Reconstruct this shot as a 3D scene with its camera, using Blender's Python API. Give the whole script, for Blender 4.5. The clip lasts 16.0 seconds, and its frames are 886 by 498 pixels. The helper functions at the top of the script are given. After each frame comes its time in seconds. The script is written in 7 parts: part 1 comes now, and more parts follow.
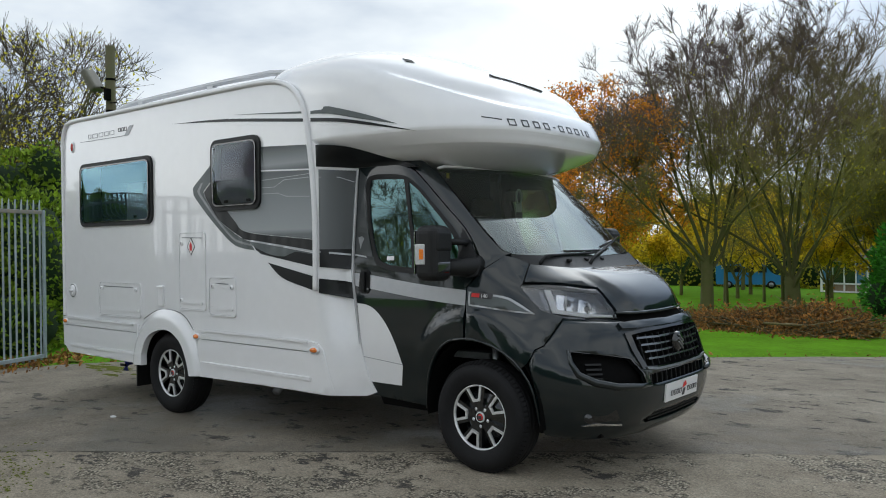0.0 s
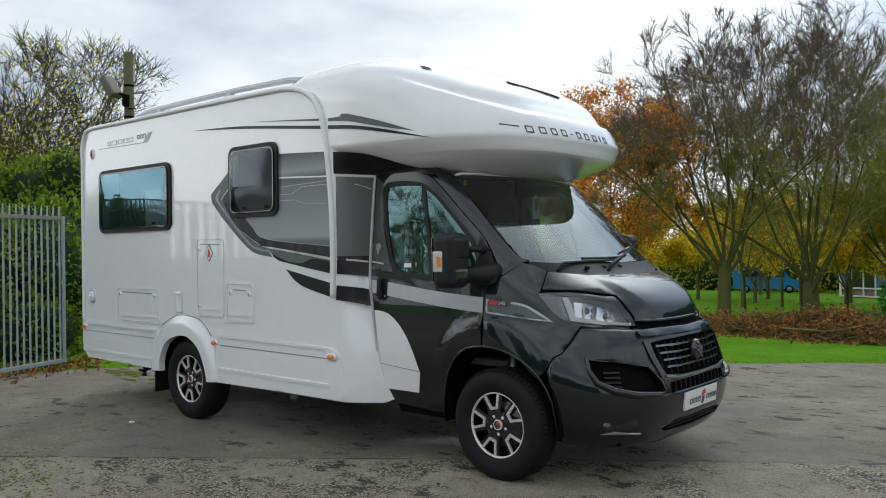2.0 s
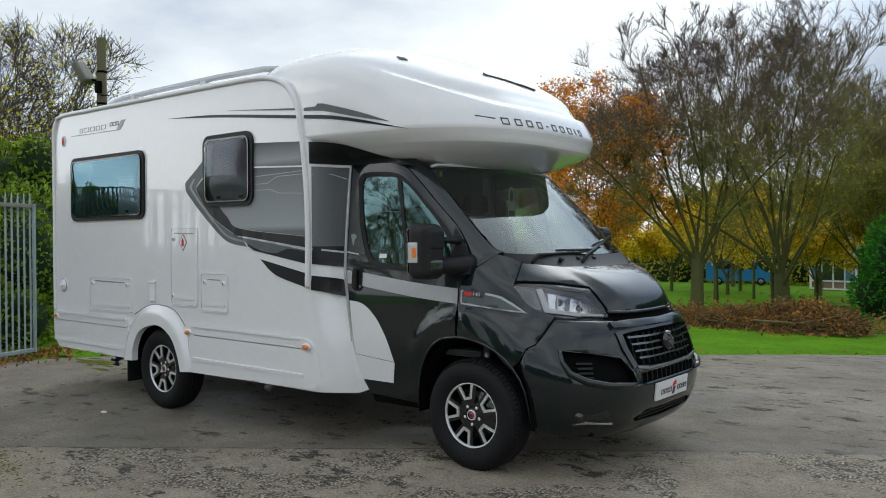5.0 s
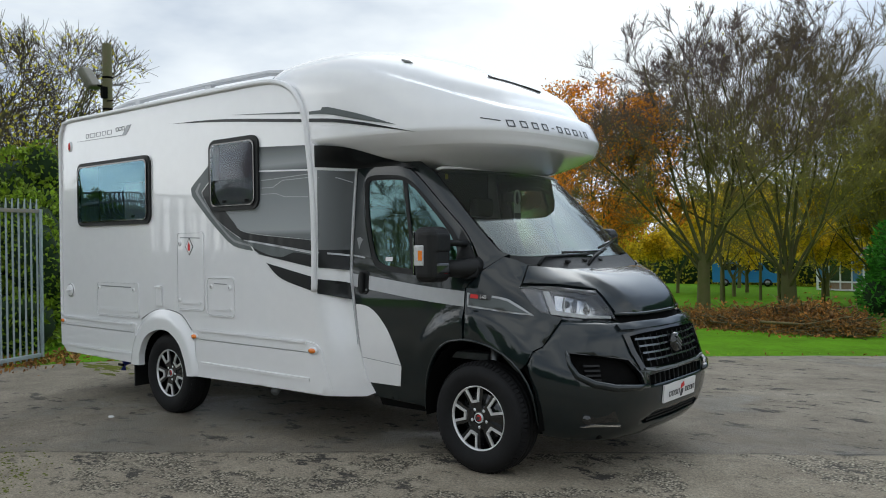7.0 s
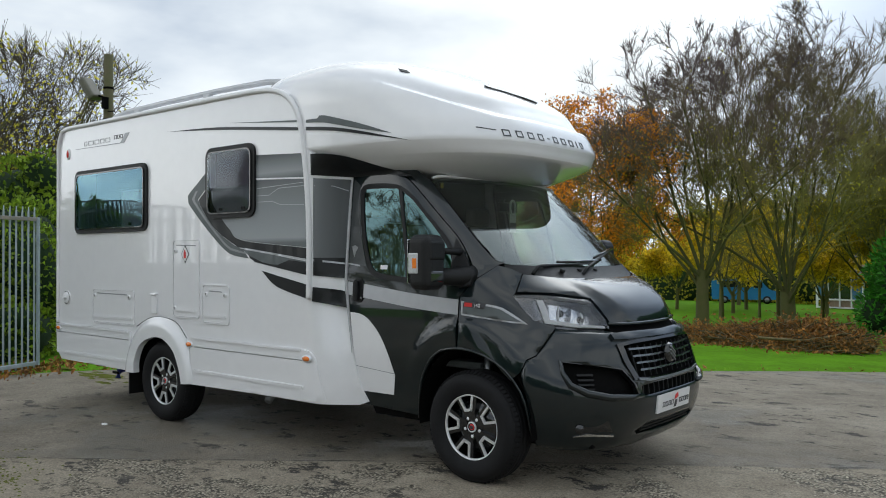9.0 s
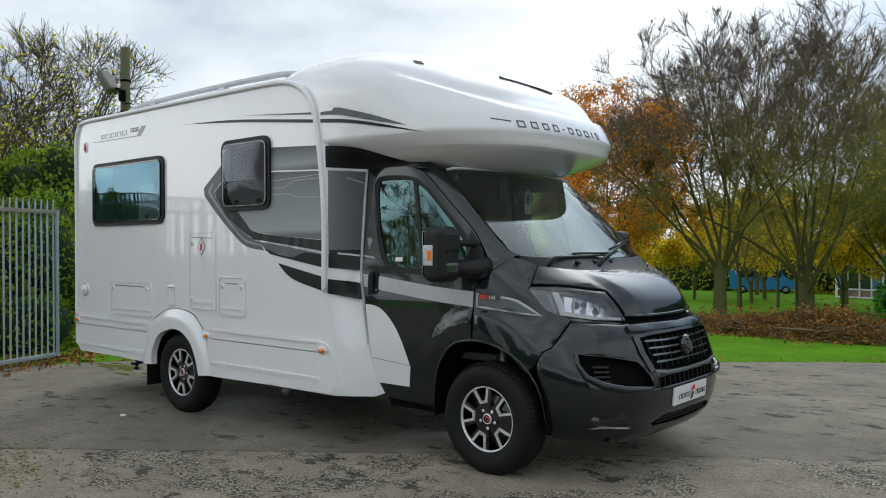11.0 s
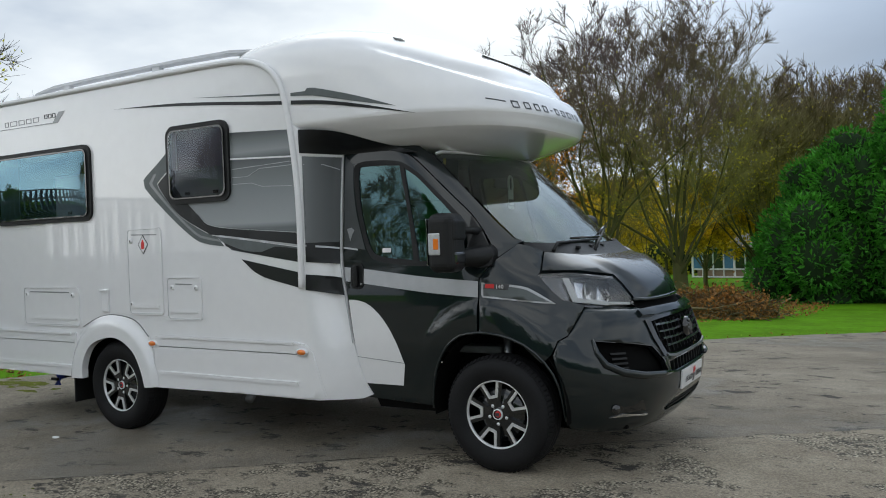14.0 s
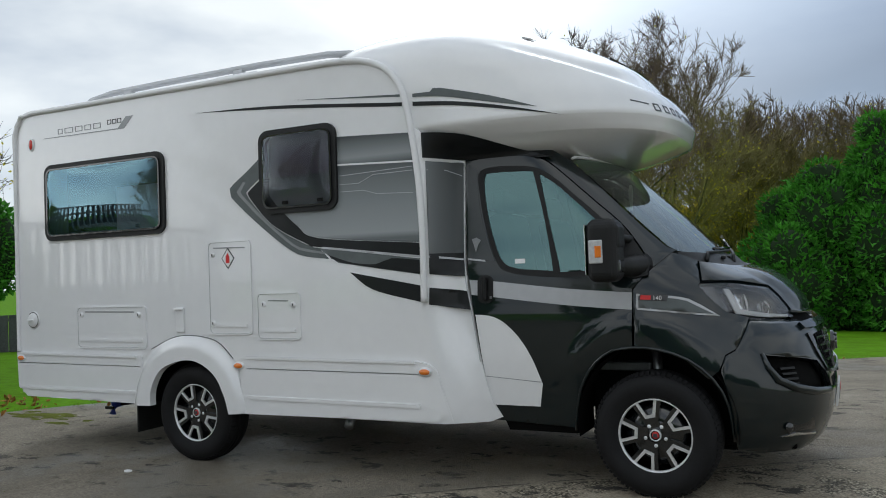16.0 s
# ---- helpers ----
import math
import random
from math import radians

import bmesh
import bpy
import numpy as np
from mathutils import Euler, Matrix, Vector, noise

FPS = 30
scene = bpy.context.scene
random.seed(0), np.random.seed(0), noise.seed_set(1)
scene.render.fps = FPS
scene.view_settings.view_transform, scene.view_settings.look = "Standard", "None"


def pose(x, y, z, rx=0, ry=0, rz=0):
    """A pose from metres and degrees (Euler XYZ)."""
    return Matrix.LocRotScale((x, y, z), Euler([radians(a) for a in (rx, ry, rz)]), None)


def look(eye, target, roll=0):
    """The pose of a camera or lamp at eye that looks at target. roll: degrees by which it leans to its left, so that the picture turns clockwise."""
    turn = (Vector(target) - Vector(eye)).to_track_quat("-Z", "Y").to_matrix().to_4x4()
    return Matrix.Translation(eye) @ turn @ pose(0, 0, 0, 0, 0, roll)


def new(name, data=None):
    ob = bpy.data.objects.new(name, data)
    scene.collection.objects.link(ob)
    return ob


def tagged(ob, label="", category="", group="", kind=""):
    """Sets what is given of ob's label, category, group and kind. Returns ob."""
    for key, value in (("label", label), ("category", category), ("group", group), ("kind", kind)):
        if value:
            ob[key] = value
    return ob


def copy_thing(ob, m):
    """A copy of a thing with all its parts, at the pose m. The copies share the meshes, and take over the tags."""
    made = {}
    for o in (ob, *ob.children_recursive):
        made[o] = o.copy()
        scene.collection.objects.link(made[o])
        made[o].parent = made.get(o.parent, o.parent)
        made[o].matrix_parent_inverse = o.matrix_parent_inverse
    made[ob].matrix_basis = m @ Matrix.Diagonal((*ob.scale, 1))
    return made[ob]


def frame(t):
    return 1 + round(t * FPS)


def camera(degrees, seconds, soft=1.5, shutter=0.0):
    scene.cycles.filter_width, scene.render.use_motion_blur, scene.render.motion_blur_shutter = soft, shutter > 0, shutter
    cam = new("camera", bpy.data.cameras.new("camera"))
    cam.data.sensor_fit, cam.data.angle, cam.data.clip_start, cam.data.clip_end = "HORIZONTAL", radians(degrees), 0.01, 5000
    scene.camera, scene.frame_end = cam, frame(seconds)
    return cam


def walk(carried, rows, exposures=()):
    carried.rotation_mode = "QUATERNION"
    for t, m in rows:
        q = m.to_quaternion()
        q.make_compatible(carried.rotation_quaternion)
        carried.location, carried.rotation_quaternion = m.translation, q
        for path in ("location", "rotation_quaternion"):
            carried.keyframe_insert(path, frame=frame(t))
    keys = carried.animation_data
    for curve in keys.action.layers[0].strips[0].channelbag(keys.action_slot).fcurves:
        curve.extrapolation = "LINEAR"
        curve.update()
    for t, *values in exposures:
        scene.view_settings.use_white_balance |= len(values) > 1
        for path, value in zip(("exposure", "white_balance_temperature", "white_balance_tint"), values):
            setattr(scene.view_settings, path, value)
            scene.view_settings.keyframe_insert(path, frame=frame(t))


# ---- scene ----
cam = camera(57.3, 16.0, soft=1.0)
PATH = [
    (0, (6.7, -5.282, 1.519), (5.429, -3.738, 1.51), -0.7),
    (0.5, (6.697, -5.29, 1.55), (5.419, -3.751, 1.554), -1.1),
    (1, (6.698, -5.296, 1.524), (5.418, -3.76, 1.544), -0.8),
    (1.5, (6.691, -5.294, 1.551), (5.401, -3.766, 1.551), -0.9),
    (2, (6.684, -5.288, 1.542), (5.385, -3.768, 1.543), -0.7),
    (2.5, (6.684, -5.3, 1.544), (5.395, -3.771, 1.546), -0.6),
    (3, (6.687, -5.304, 1.539), (5.402, -3.771, 1.541), -0.2),
    (3.5, (6.686, -5.3, 1.536), (5.403, -3.766, 1.536), -0.2),
    (4, (6.692, -5.301, 1.541), (5.415, -3.761, 1.536), -0.4),
    (4.5, (6.703, -5.295, 1.538), (5.435, -3.749, 1.522), -0.5),
    (5, (6.701, -5.297, 1.546), (5.447, -3.74, 1.523), -0.3),
    (5.2, (6.7, -5.281, 1.557), (5.444, -3.726, 1.539), -0.7),
    (7.5, (6.692, -5.296, 1.529), (5.426, -3.748, 1.516), -0.6),
    (8, (6.706, -5.286, 1.497), (5.443, -3.735, 1.501), -0.3),
    (10.3, (6.727, -5.269, 1.508), (5.453, -3.726, 1.536), -0.3),
    (10.5, (6.724, -5.267, 1.51), (5.437, -3.736, 1.517), -0.3),
    (11, (6.724, -5.263, 1.509), (5.429, -3.739, 1.507), -0.3),
    (11.5, (6.707, -5.293, 1.507), (5.407, -3.773, 1.506), -0.2),
    (12, (6.669, -5.36, 1.5), (5.39, -3.822, 1.497), 0.2),
    (12.5, (6.553, -5.408, 1.493), (5.354, -3.808, 1.464), 0.3),
    (13, (6.31, -5.384, 1.479), (5.133, -3.767, 1.517), -1.1),
    (13.5, (6.065, -5.429, 1.472), (4.946, -3.773, 1.533), -1.5),
    (14, (5.796, -5.52, 1.496), (4.775, -3.8, 1.47), -2.1),
    (14.5, (5.448, -5.57, 1.465), (4.364, -3.889, 1.505), -3.1),
    (15, (5.132, -5.661, 1.477), (4.113, -3.94, 1.519), -2.4),
    (15.5, (4.836, -5.756, 1.489), (3.854, -4.016, 1.557), -1.3),
    (16, (4.524, -5.803, 1.39), (3.627, -4.016, 1.442), -2.1),
]
walk(cam, [(t, look(eye, target, roll)) for t, eye, target, roll in PATH], exposures=[(0, -0.17, 6250, 5.0), (12, -0.15, 6250, 5.0), (13, -0.11, 6250, 5.0), (13.5, -0.27, 6250, 5.0), (14, -0.19, 6250, 5.0), (15, -0.19, 6250, 5.0), (15.5, -0.11, 6250, 5.0), (16, -0.26, 6250, 5.0)])

# ---------------- world and light ----------------
world = bpy.data.worlds.new("overcast_sky")
scene.world = world
world.use_nodes = True
wn, wl = world.node_tree.nodes, world.node_tree.links
wn.clear()
SUN_EL, SUN_AZ = 52.0, -58.0          # azimuth in degrees from +x towards +y
sky = wn.new("ShaderNodeTexSky")
sky.sky_type, sky.sun_disc = "NISHITA", False
sky.sun_elevation, sky.sun_rotation = radians(SUN_EL), radians(90 - SUN_AZ)
sky.air_density, sky.dust_density, sky.ozone_density = 1.0, 1.5, 1.5
w_co = wn.new("ShaderNodeTexCoord")
w_map = wn.new("ShaderNodeMapping")
w_map.inputs["Scale"].default_value = (1.0, 1.0, 2.6)
w_map.inputs["Location"].default_value = (0.35, 0.1, 0.2)
cl = wn.new("ShaderNodeTexNoise")
cl.inputs["Scale"].default_value, cl.inputs["Detail"].default_value, cl.inputs["Roughness"].default_value = 1.7, 6.0, 0.52
cl_r = wn.new("ShaderNodeValToRGB")
cl_r.color_ramp.elements[0].position, cl_r.color_ramp.elements[0].color = 0.37, (5.6, 6.3, 7.7, 1)
cl_r.color_ramp.elements[1].position, cl_r.color_ramp.elements[1].color = 0.60, (13.0, 13.0, 13.1, 1)
w_mix = wn.new("ShaderNodeMixRGB")
w_mix.inputs[0].default_value = 0.88
w_bg = wn.new("ShaderNodeBackground")
w_bg.inputs["Strength"].default_value = 0.10
w_out = wn.new("ShaderNodeOutputWorld")
wl.new(w_co.outputs["Generated"], w_map.inputs["Vector"])
wl.new(w_map.outputs["Vector"], cl.inputs["Vector"])
wl.new(cl.outputs["Fac"], cl_r.inputs["Fac"])
wl.new(sky.outputs["Color"], w_mix.inputs[1])
wl.new(cl_r.outputs["Color"], w_mix.inputs[2])
# unseen bright cloud bank beyond the vehicle, added to brighten windscreen and bonnet reflections
BANK_EL, BANK_AZ = 44.0, 101.0
w_dot = wn.new("ShaderNodeVectorMath")
w_dot.operation = "DOT_PRODUCT"
w_dot.inputs[1].default_value = (math.cos(radians(BANK_AZ)) * math.cos(radians(BANK_EL)), math.sin(radians(BANK_AZ)) * math.cos(radians(BANK_EL)), math.sin(radians(BANK_EL)))
wl.new(w_co.outputs["Generated"], w_dot.inputs[0])
w_glow = wn.new("ShaderNodeValToRGB")
w_glow.color_ramp.elements[0].position, w_glow.color_ramp.elements[0].color = 0.83, (1, 1, 1, 1)
w_glow.color_ramp.elements[1].position, w_glow.color_ramp.elements[1].color = 1.0, (4.6, 4.5, 4.35, 1)
w_glow.color_ramp.elements.new(0.94).color = (2.2, 2.18, 2.14, 1)
wl.new(w_dot.outputs["Value"], w_glow.inputs["Fac"])
w_mul = wn.new("ShaderNodeMixRGB")
w_mul.blend_type = "MULTIPLY"
w_mul.inputs[0].default_value = 1.0
wl.new(w_mix.outputs["Color"], w_mul.inputs[1])
wl.new(w_glow.outputs["Color"], w_mul.inputs[2])
# bright cloud low in the south-west, where the hidden sun stands
w_sw = wn.new("ShaderNodeVectorMath")
w_sw.operation = "DOT_PRODUCT"
w_sw.inputs[1].default_value = (math.cos(radians(-150)) * math.cos(radians(9)), math.sin(radians(-150)) * math.cos(radians(9)), math.sin(radians(9)))
wl.new(w_co.outputs["Generated"], w_sw.inputs[0])
w_swr = wn.new("ShaderNodeValToRGB")
w_swr.color_ramp.elements[0].position, w_swr.color_ramp.elements[0].color = 0.90, (1, 1, 1, 1)
w_swr.color_ramp.elements[1].position, w_swr.color_ramp.elements[1].color = 1.0, (2.5, 2.4, 2.3, 1)
wl.new(w_sw.outputs["Value"], w_swr.inputs["Fac"])
w_mul3 = wn.new("ShaderNodeMixRGB")
w_mul3.blend_type = "MULTIPLY"
w_mul3.inputs[0].default_value = 1.0
wl.new(w_mul.outputs["Color"], w_mul3.inputs[1])
wl.new(w_swr.outputs["Color"], w_mul3.inputs[2])
# heavier slate-blue cloud low over the woods
w_low = wn.new("ShaderNodeVectorMath")
w_low.operation = "DOT_PRODUCT"
w_low.inputs[1].default_value = (math.cos(radians(80)) * math.cos(radians(13)), math.sin(radians(80)) * math.cos(radians(13)), math.sin(radians(13)))
wl.new(w_co.outputs["Generated"], w_low.inputs[0])
w_add = wn.new("ShaderNodeMath")
w_add.operation = "MULTIPLY_ADD"
w_add.inputs[1].default_value = 0.32
wl.new(cl.outputs["Fac"], w_add.inputs[0])
wl.new(w_low.outputs["Value"], w_add.inputs[2])
w_dark = wn.new("ShaderNodeValToRGB")
w_dark.color_ramp.elements[0].position, w_dark.color_ramp.elements[0].color = 0.88, (1, 1, 1, 1)
w_dark.color_ramp.elements[1].position, w_dark.color_ramp.elements[1].color = 1.0, (0.40, 0.46, 0.56, 1)
w_fit = wn.new("ShaderNodeMath")
w_fit.operation = "MULTIPLY"
w_fit.inputs[1].default_value = 0.86
wl.new(w_add.outputs[0], w_fit.inputs[0])
wl.new(w_fit.outputs[0], w_dark.inputs["Fac"])
w_mul2 = wn.new("ShaderNodeMixRGB")
w_mul2.blend_type = "MULTIPLY"
w_mul2.inputs[0].default_value = 1.0
wl.new(w_mul3.outputs["Color"], w_mul2.inputs[1])
wl.new(w_dark.outputs["Color"], w_mul2.inputs[2])
wl.new(w_mul2.outputs["Color"], w_bg.inputs["Color"])
wl.new(w_bg.outputs["Background"], w_out.inputs["Surface"])

sun_data = bpy.data.lights.new("sun", "SUN")
sun_data.energy, sun_data.angle, sun_data.color = 0.20, radians(60), (1.0, 0.95, 0.88)
sun = new("sun", sun_data)
_el, _az = radians(SUN_EL), radians(SUN_AZ)
sun.matrix_world = look((20 * math.cos(_az) * math.cos(_el), 20 * math.sin(_az) * math.cos(_el), 20 * math.sin(_el)), (0, 0, 0))
scene.view_settings.exposure = 0.0


# ---------------- materials ----------------
def material(name, color, rough=0.5, metal=0.0, coat=0.0, vary=0.0, scale=3.0, bump=0.0, bump_scale=60.0, color2=None, spec=0.5, random=0.0, island=0.0, through_light=0.0):
    """A procedural surface: base colour varied by two noises, fine bump, optional clear coat."""
    m = bpy.data.materials.new(name)
    m.use_nodes = True
    nt = m.node_tree
    n, l = nt.nodes, nt.links
    b = n["Principled BSDF"]
    b.inputs["Base Color"].default_value = (*color, 1)
    b.inputs["Roughness"].default_value = rough
    b.inputs["Metallic"].default_value = metal
    b.inputs["Coat Weight"].default_value = coat
    b.inputs["Coat Roughness"].default_value = 0.03
    b.inputs["Specular IOR Level"].default_value = spec
    co = n.new("ShaderNodeTexCoord")
    if vary or color2:
        a = n.new("ShaderNodeTexNoise")
        a.inputs["Scale"].default_value, a.inputs["Detail"].default_value = scale, 6
        c = n.new("ShaderNodeTexNoise")
        c.inputs["Scale"].default_value, c.inputs["Detail"].default_value = scale * 9, 4
        l.new(co.outputs["Object"], a.inputs["Vector"])
        l.new(co.outputs["Object"], c.inputs["Vector"])
        mx = n.new("ShaderNodeMath")
        mx.operation = "MULTIPLY_ADD"
        l.new(c.outputs["Fac"], mx.inputs[0])
        mx.inputs[1].default_value = 0.5
        half = n.new("ShaderNodeMath")
        half.operation = "MULTIPLY"
        half.inputs[1].default_value = 0.5
        l.new(a.outputs["Fac"], half.inputs[0])
        l.new(half.outputs[0], mx.inputs[2])
        r = n.new("ShaderNodeValToRGB")
        r.color_ramp.elements[0].position, r.color_ramp.elements[1].position = 0.36, 0.64
        other = color2 or tuple(max(0.0, v * (1 - vary)) for v in color)
        r.color_ramp.elements[0].color, r.color_ramp.elements[1].color = (*other, 1), (*color, 1)
        l.new(mx.outputs[0], r.inputs["Fac"])
        last = r.outputs["Color"]
        if random or island:
            h = n.new("ShaderNodeHueSaturation")
            if random:
                s_ = n.new("ShaderNodeObjectInfo").outputs["Random"]
            else:
                s_ = n.new("ShaderNodeNewGeometry").outputs["Random Per Island"]
            mr = n.new("ShaderNodeMapRange")
            k = random or island
            mr.inputs["To Min"].default_value, mr.inputs["To Max"].default_value = 1 - k, 1 + k
            l.new(s_, mr.inputs["Value"])
            l.new(mr.outputs["Result"], h.inputs["Value"])
            l.new(last, h.inputs["Color"])
            last = h.outputs["Color"]
        l.new(last, b.inputs["Base Color"])
    if bump:
        t = n.new("ShaderNodeTexNoise")
        t.inputs["Scale"].default_value, t.inputs["Detail"].default_value = bump_scale, 5
        bp = n.new("ShaderNodeBump")
        bp.inputs["Strength"].default_value, bp.inputs["Distance"].default_value = bump, 0.01
        l.new(co.outputs["Object"], t.inputs["Vector"])
        l.new(t.outputs["Fac"], bp.inputs["Height"])
        l.new(bp.outputs["Normal"], b.inputs["Normal"])
    if through_light:
        tr = n.new("ShaderNodeBsdfTranslucent")
        x = n.new("ShaderNodeMixShader")
        x.inputs[0].default_value = through_light
        src = b.inputs["Base Color"].links[0].from_socket
        l.new(src, tr.inputs["Color"])
        l.new(b.outputs["BSDF"], x.inputs[1])
        l.new(tr.outputs["BSDF"], x.inputs[2])
        l.new(x.outputs["Shader"], n["Material Output"].inputs["Surface"])
    return m


def glass(name, color, rough=0.0, ior=1.75, shine=(1, 1, 1)):
    """Thin sheet: tinted clear view with a Fresnel gloss over it."""
    m = bpy.data.materials.new(name)
    m.use_nodes = True
    n, l = m.node_tree.nodes, m.node_tree.links
    n.remove(n["Principled BSDF"])
    t = n.new("ShaderNodeBsdfTransparent")
    t.inputs["Color"].default_value = (*color, 1)
    g = n.new("ShaderNodeBsdfGlossy")
    g.inputs["Roughness"].default_value = rough
    g.inputs["Color"].default_value = (*shine, 1)
    fr = n.new("ShaderNodeFresnel")
    fr.inputs["IOR"].default_value = ior
    x = n.new("ShaderNodeMixShader")
    l.new(fr.outputs["Fac"], x.inputs[0])
    l.new(t.outputs["BSDF"], x.inputs[1])
    l.new(g.outputs["BSDF"], x.inputs[2])
    l.new(x.outputs["Shader"], n["Material Output"].inputs["Surface"])
    return m


def ramp_material(name, axis, stops, rough=0.35, coat=0.5):
    """Printed film whose tone runs along one axis of the object, in metres."""
    m = material(name, stops[0][1], rough, 0.0, coat)
    nt = m.node_tree
    n, l = nt.nodes, nt.links
    co = n.new("ShaderNodeTexCoord")
    sp = n.new("ShaderNodeSeparateXYZ")
    mr = n.new("ShaderNodeMapRange")
    mr.inputs["From Min"].default_value, mr.inputs["From Max"].default_value = stops[0][0], stops[-1][0]
    r = n.new("ShaderNodeValToRGB")
    lo, hi = stops[0][0], stops[-1][0]
    r.color_ramp.elements[0].color, r.color_ramp.elements[1].color = (*stops[0][1], 1), (*stops[-1][1], 1)
    for p, c in stops[1:-1]:
        r.color_ramp.elements.new((p - lo) / (hi - lo)).color = (*c, 1)
    l.new(co.outputs["Object"], sp.inputs[0])
    l.new(sp.outputs["XYZ".index(axis)], mr.inputs["Value"])
    l.new(mr.outputs["Result"], r.inputs["Fac"])
    l.new(r.outputs["Color"], n["Principled BSDF"].inputs["Base Color"])
    return m


WHITE = material("white_gelcoat", (0.80, 0.80, 0.81), 0.22, 0, 1.0, vary=0.035, scale=1.2, bump=0.015, bump_scale=6)
TRIM = material("white_trim", (0.78, 0.78, 0.79), 0.35, 0, 0.2, vary=0.05, scale=3)
PAINT = material("black_metallic_paint", (0.0035, 0.0085, 0.0100), 0.35, 0.0, 1.0, vary=0.15, scale=1.5, spec=0.12)
PAINT.node_tree.nodes["Principled BSDF"].inputs["Coat IOR"].default_value = 1.52
PLASTIC = material("black_plastic", (0.010, 0.0105, 0.011), 0.5, spec=0.3, vary=0.25, scale=8, bump=0.15, bump_scale=220)
GLOSSBLACK = material("gloss_black", (0.010, 0.011, 0.012), 0.12, 0, 0.6, vary=0.2, scale=5)
DARK = material("dark_underside", (0.004, 0.004, 0.004), 0.9, spec=0.1, vary=0.4, scale=5)
RUBBER = material("tyre_rubber", (0.010, 0.010, 0.011), 0.70, spec=0.25, vary=0.35, scale=9, bump=0.1, bump_scale=160)
SILVER = material("machined_alloy", (0.78, 0.79, 0.80), 0.30, 0.55, 0.3, vary=0.08, scale=12)
CHROME = material("chrome", (0.75, 0.76, 0.78), 0.12, 1.0, vary=0.06, scale=9)
STEEL = material("grey_steel", (0.30, 0.31, 0.32), 0.4, 0.8, vary=0.3, scale=14)
SILVERFILM = material("silver_film", (0.46, 0.47, 0.49), 0.45, 0.2, 0.15, vary=0.10, scale=2)
GREYFILM = material("grey_film", (0.115, 0.130, 0.132), 0.5, 0.0, 0.12, vary=0.2, scale=2, spec=0.3)
BLACKFILM = material("black_film", (0.010, 0.0115, 0.013), 0.4, 0, 0.15, vary=0.2, scale=3, spec=0.25)
AMBER = material("amber_lens", (0.85, 0.22, 0.02), 0.2, 0, 0.6, vary=0.2, scale=40)
REDLENS = material("red_lens", (0.62, 0.04, 0.03), 0.2, 0, 0.6, vary=0.2, scale=40)
REDPRINT = material("red_print", (0.65, 0.03, 0.03), 0.4, vary=0.1, scale=20)
PRINT = material("dark_print", (0.05, 0.05, 0.055), 0.4, vary=0.2, scale=20)
GREYPRINT = material("grey_print", (0.26, 0.27, 0.28), 0.35, 0.2, 0.3, vary=0.2, scale=20)
PLATE = material("white_plate", (0.78, 0.78, 0.78), 0.3, 0, 0.3, vary=0.06, scale=10)
ACRYLIC = material("tinted_acrylic", (0.018, 0.022, 0.026), 0.045, 0, 0.8, vary=0.2, scale=2, spec=0.7)
GLASS = glass("green_tinted_glass", (0.24, 0.44, 0.41), 0.0, 2.4, (0.58, 0.93, 0.95))
HABGLASS = glass("tinted_window_acrylic", (0.80, 0.84, 0.88), 0.0, 2.5, (0.50, 0.84, 1.0))
HABGLASS_PLAIN = glass("clear_window_acrylic", (0.85, 0.84, 0.88), 0.0, 1.5, (0.85, 0.93, 1.0))
FARGLASS = glass("clear_green_glass", (0.09, 0.14, 0.06), 0.0, 1.5)
SCREEN = glass("windscreen_glass", (0.68, 0.79, 0.66), 0.0, 1.9, (0.92, 1.0, 1.0))
LENS = glass("clear_lens", (0.95, 0.96, 0.97))
CABIN = material("cabin_trim", (0.075, 0.082, 0.08), 0.8, vary=0.3, scale=12, bump=0.2, bump_scale=180)
SEAT = material("seat_fabric", (0.13, 0.13, 0.125), 0.9, vary=0.3, scale=20, bump=0.2, bump_scale=300)
AWNING = material("grey_cassette", (0.50, 0.51, 0.53), 0.4, 0.2, vary=0.08, scale=2)


# ---------------- building blocks ----------------
from mathutils.geometry import delaunay_2d_cdt


def mesh_of(name, verts, faces, mat, smooth=True):
    me = bpy.data.meshes.new(name)
    me.from_pydata([tuple(v) for v in verts], [], faces)
    me.update()
    if mat:
        me.materials.append(mat)
    if smooth:
        me.polygons.foreach_set("use_smooth", [True] * len(me.polygons))
    return me


def part(name, bm, mat, parent, label="", smooth=False):
    """Links a bmesh (or mesh) as one mesh object under its thing."""
    if isinstance(bm, bmesh.types.BMesh):
        me = bpy.data.meshes.new(name)
        bm.to_mesh(me)
        bm.free()
        me.materials.append(mat)
        if smooth:
            me.polygons.foreach_set("use_smooth", [True] * len(me.polygons))
    else:
        me = bm
    ob = new(name, me)
    ob.parent = parent
    if label:
        tagged(ob, label)
    return ob


def thing(name, label, category, m=None, group="", kind=""):
    e = new(name)
    e.empty_display_size = 0.2
    if m is not None:
        e.matrix_basis = m
    return tagged(e, label, category, group, kind)


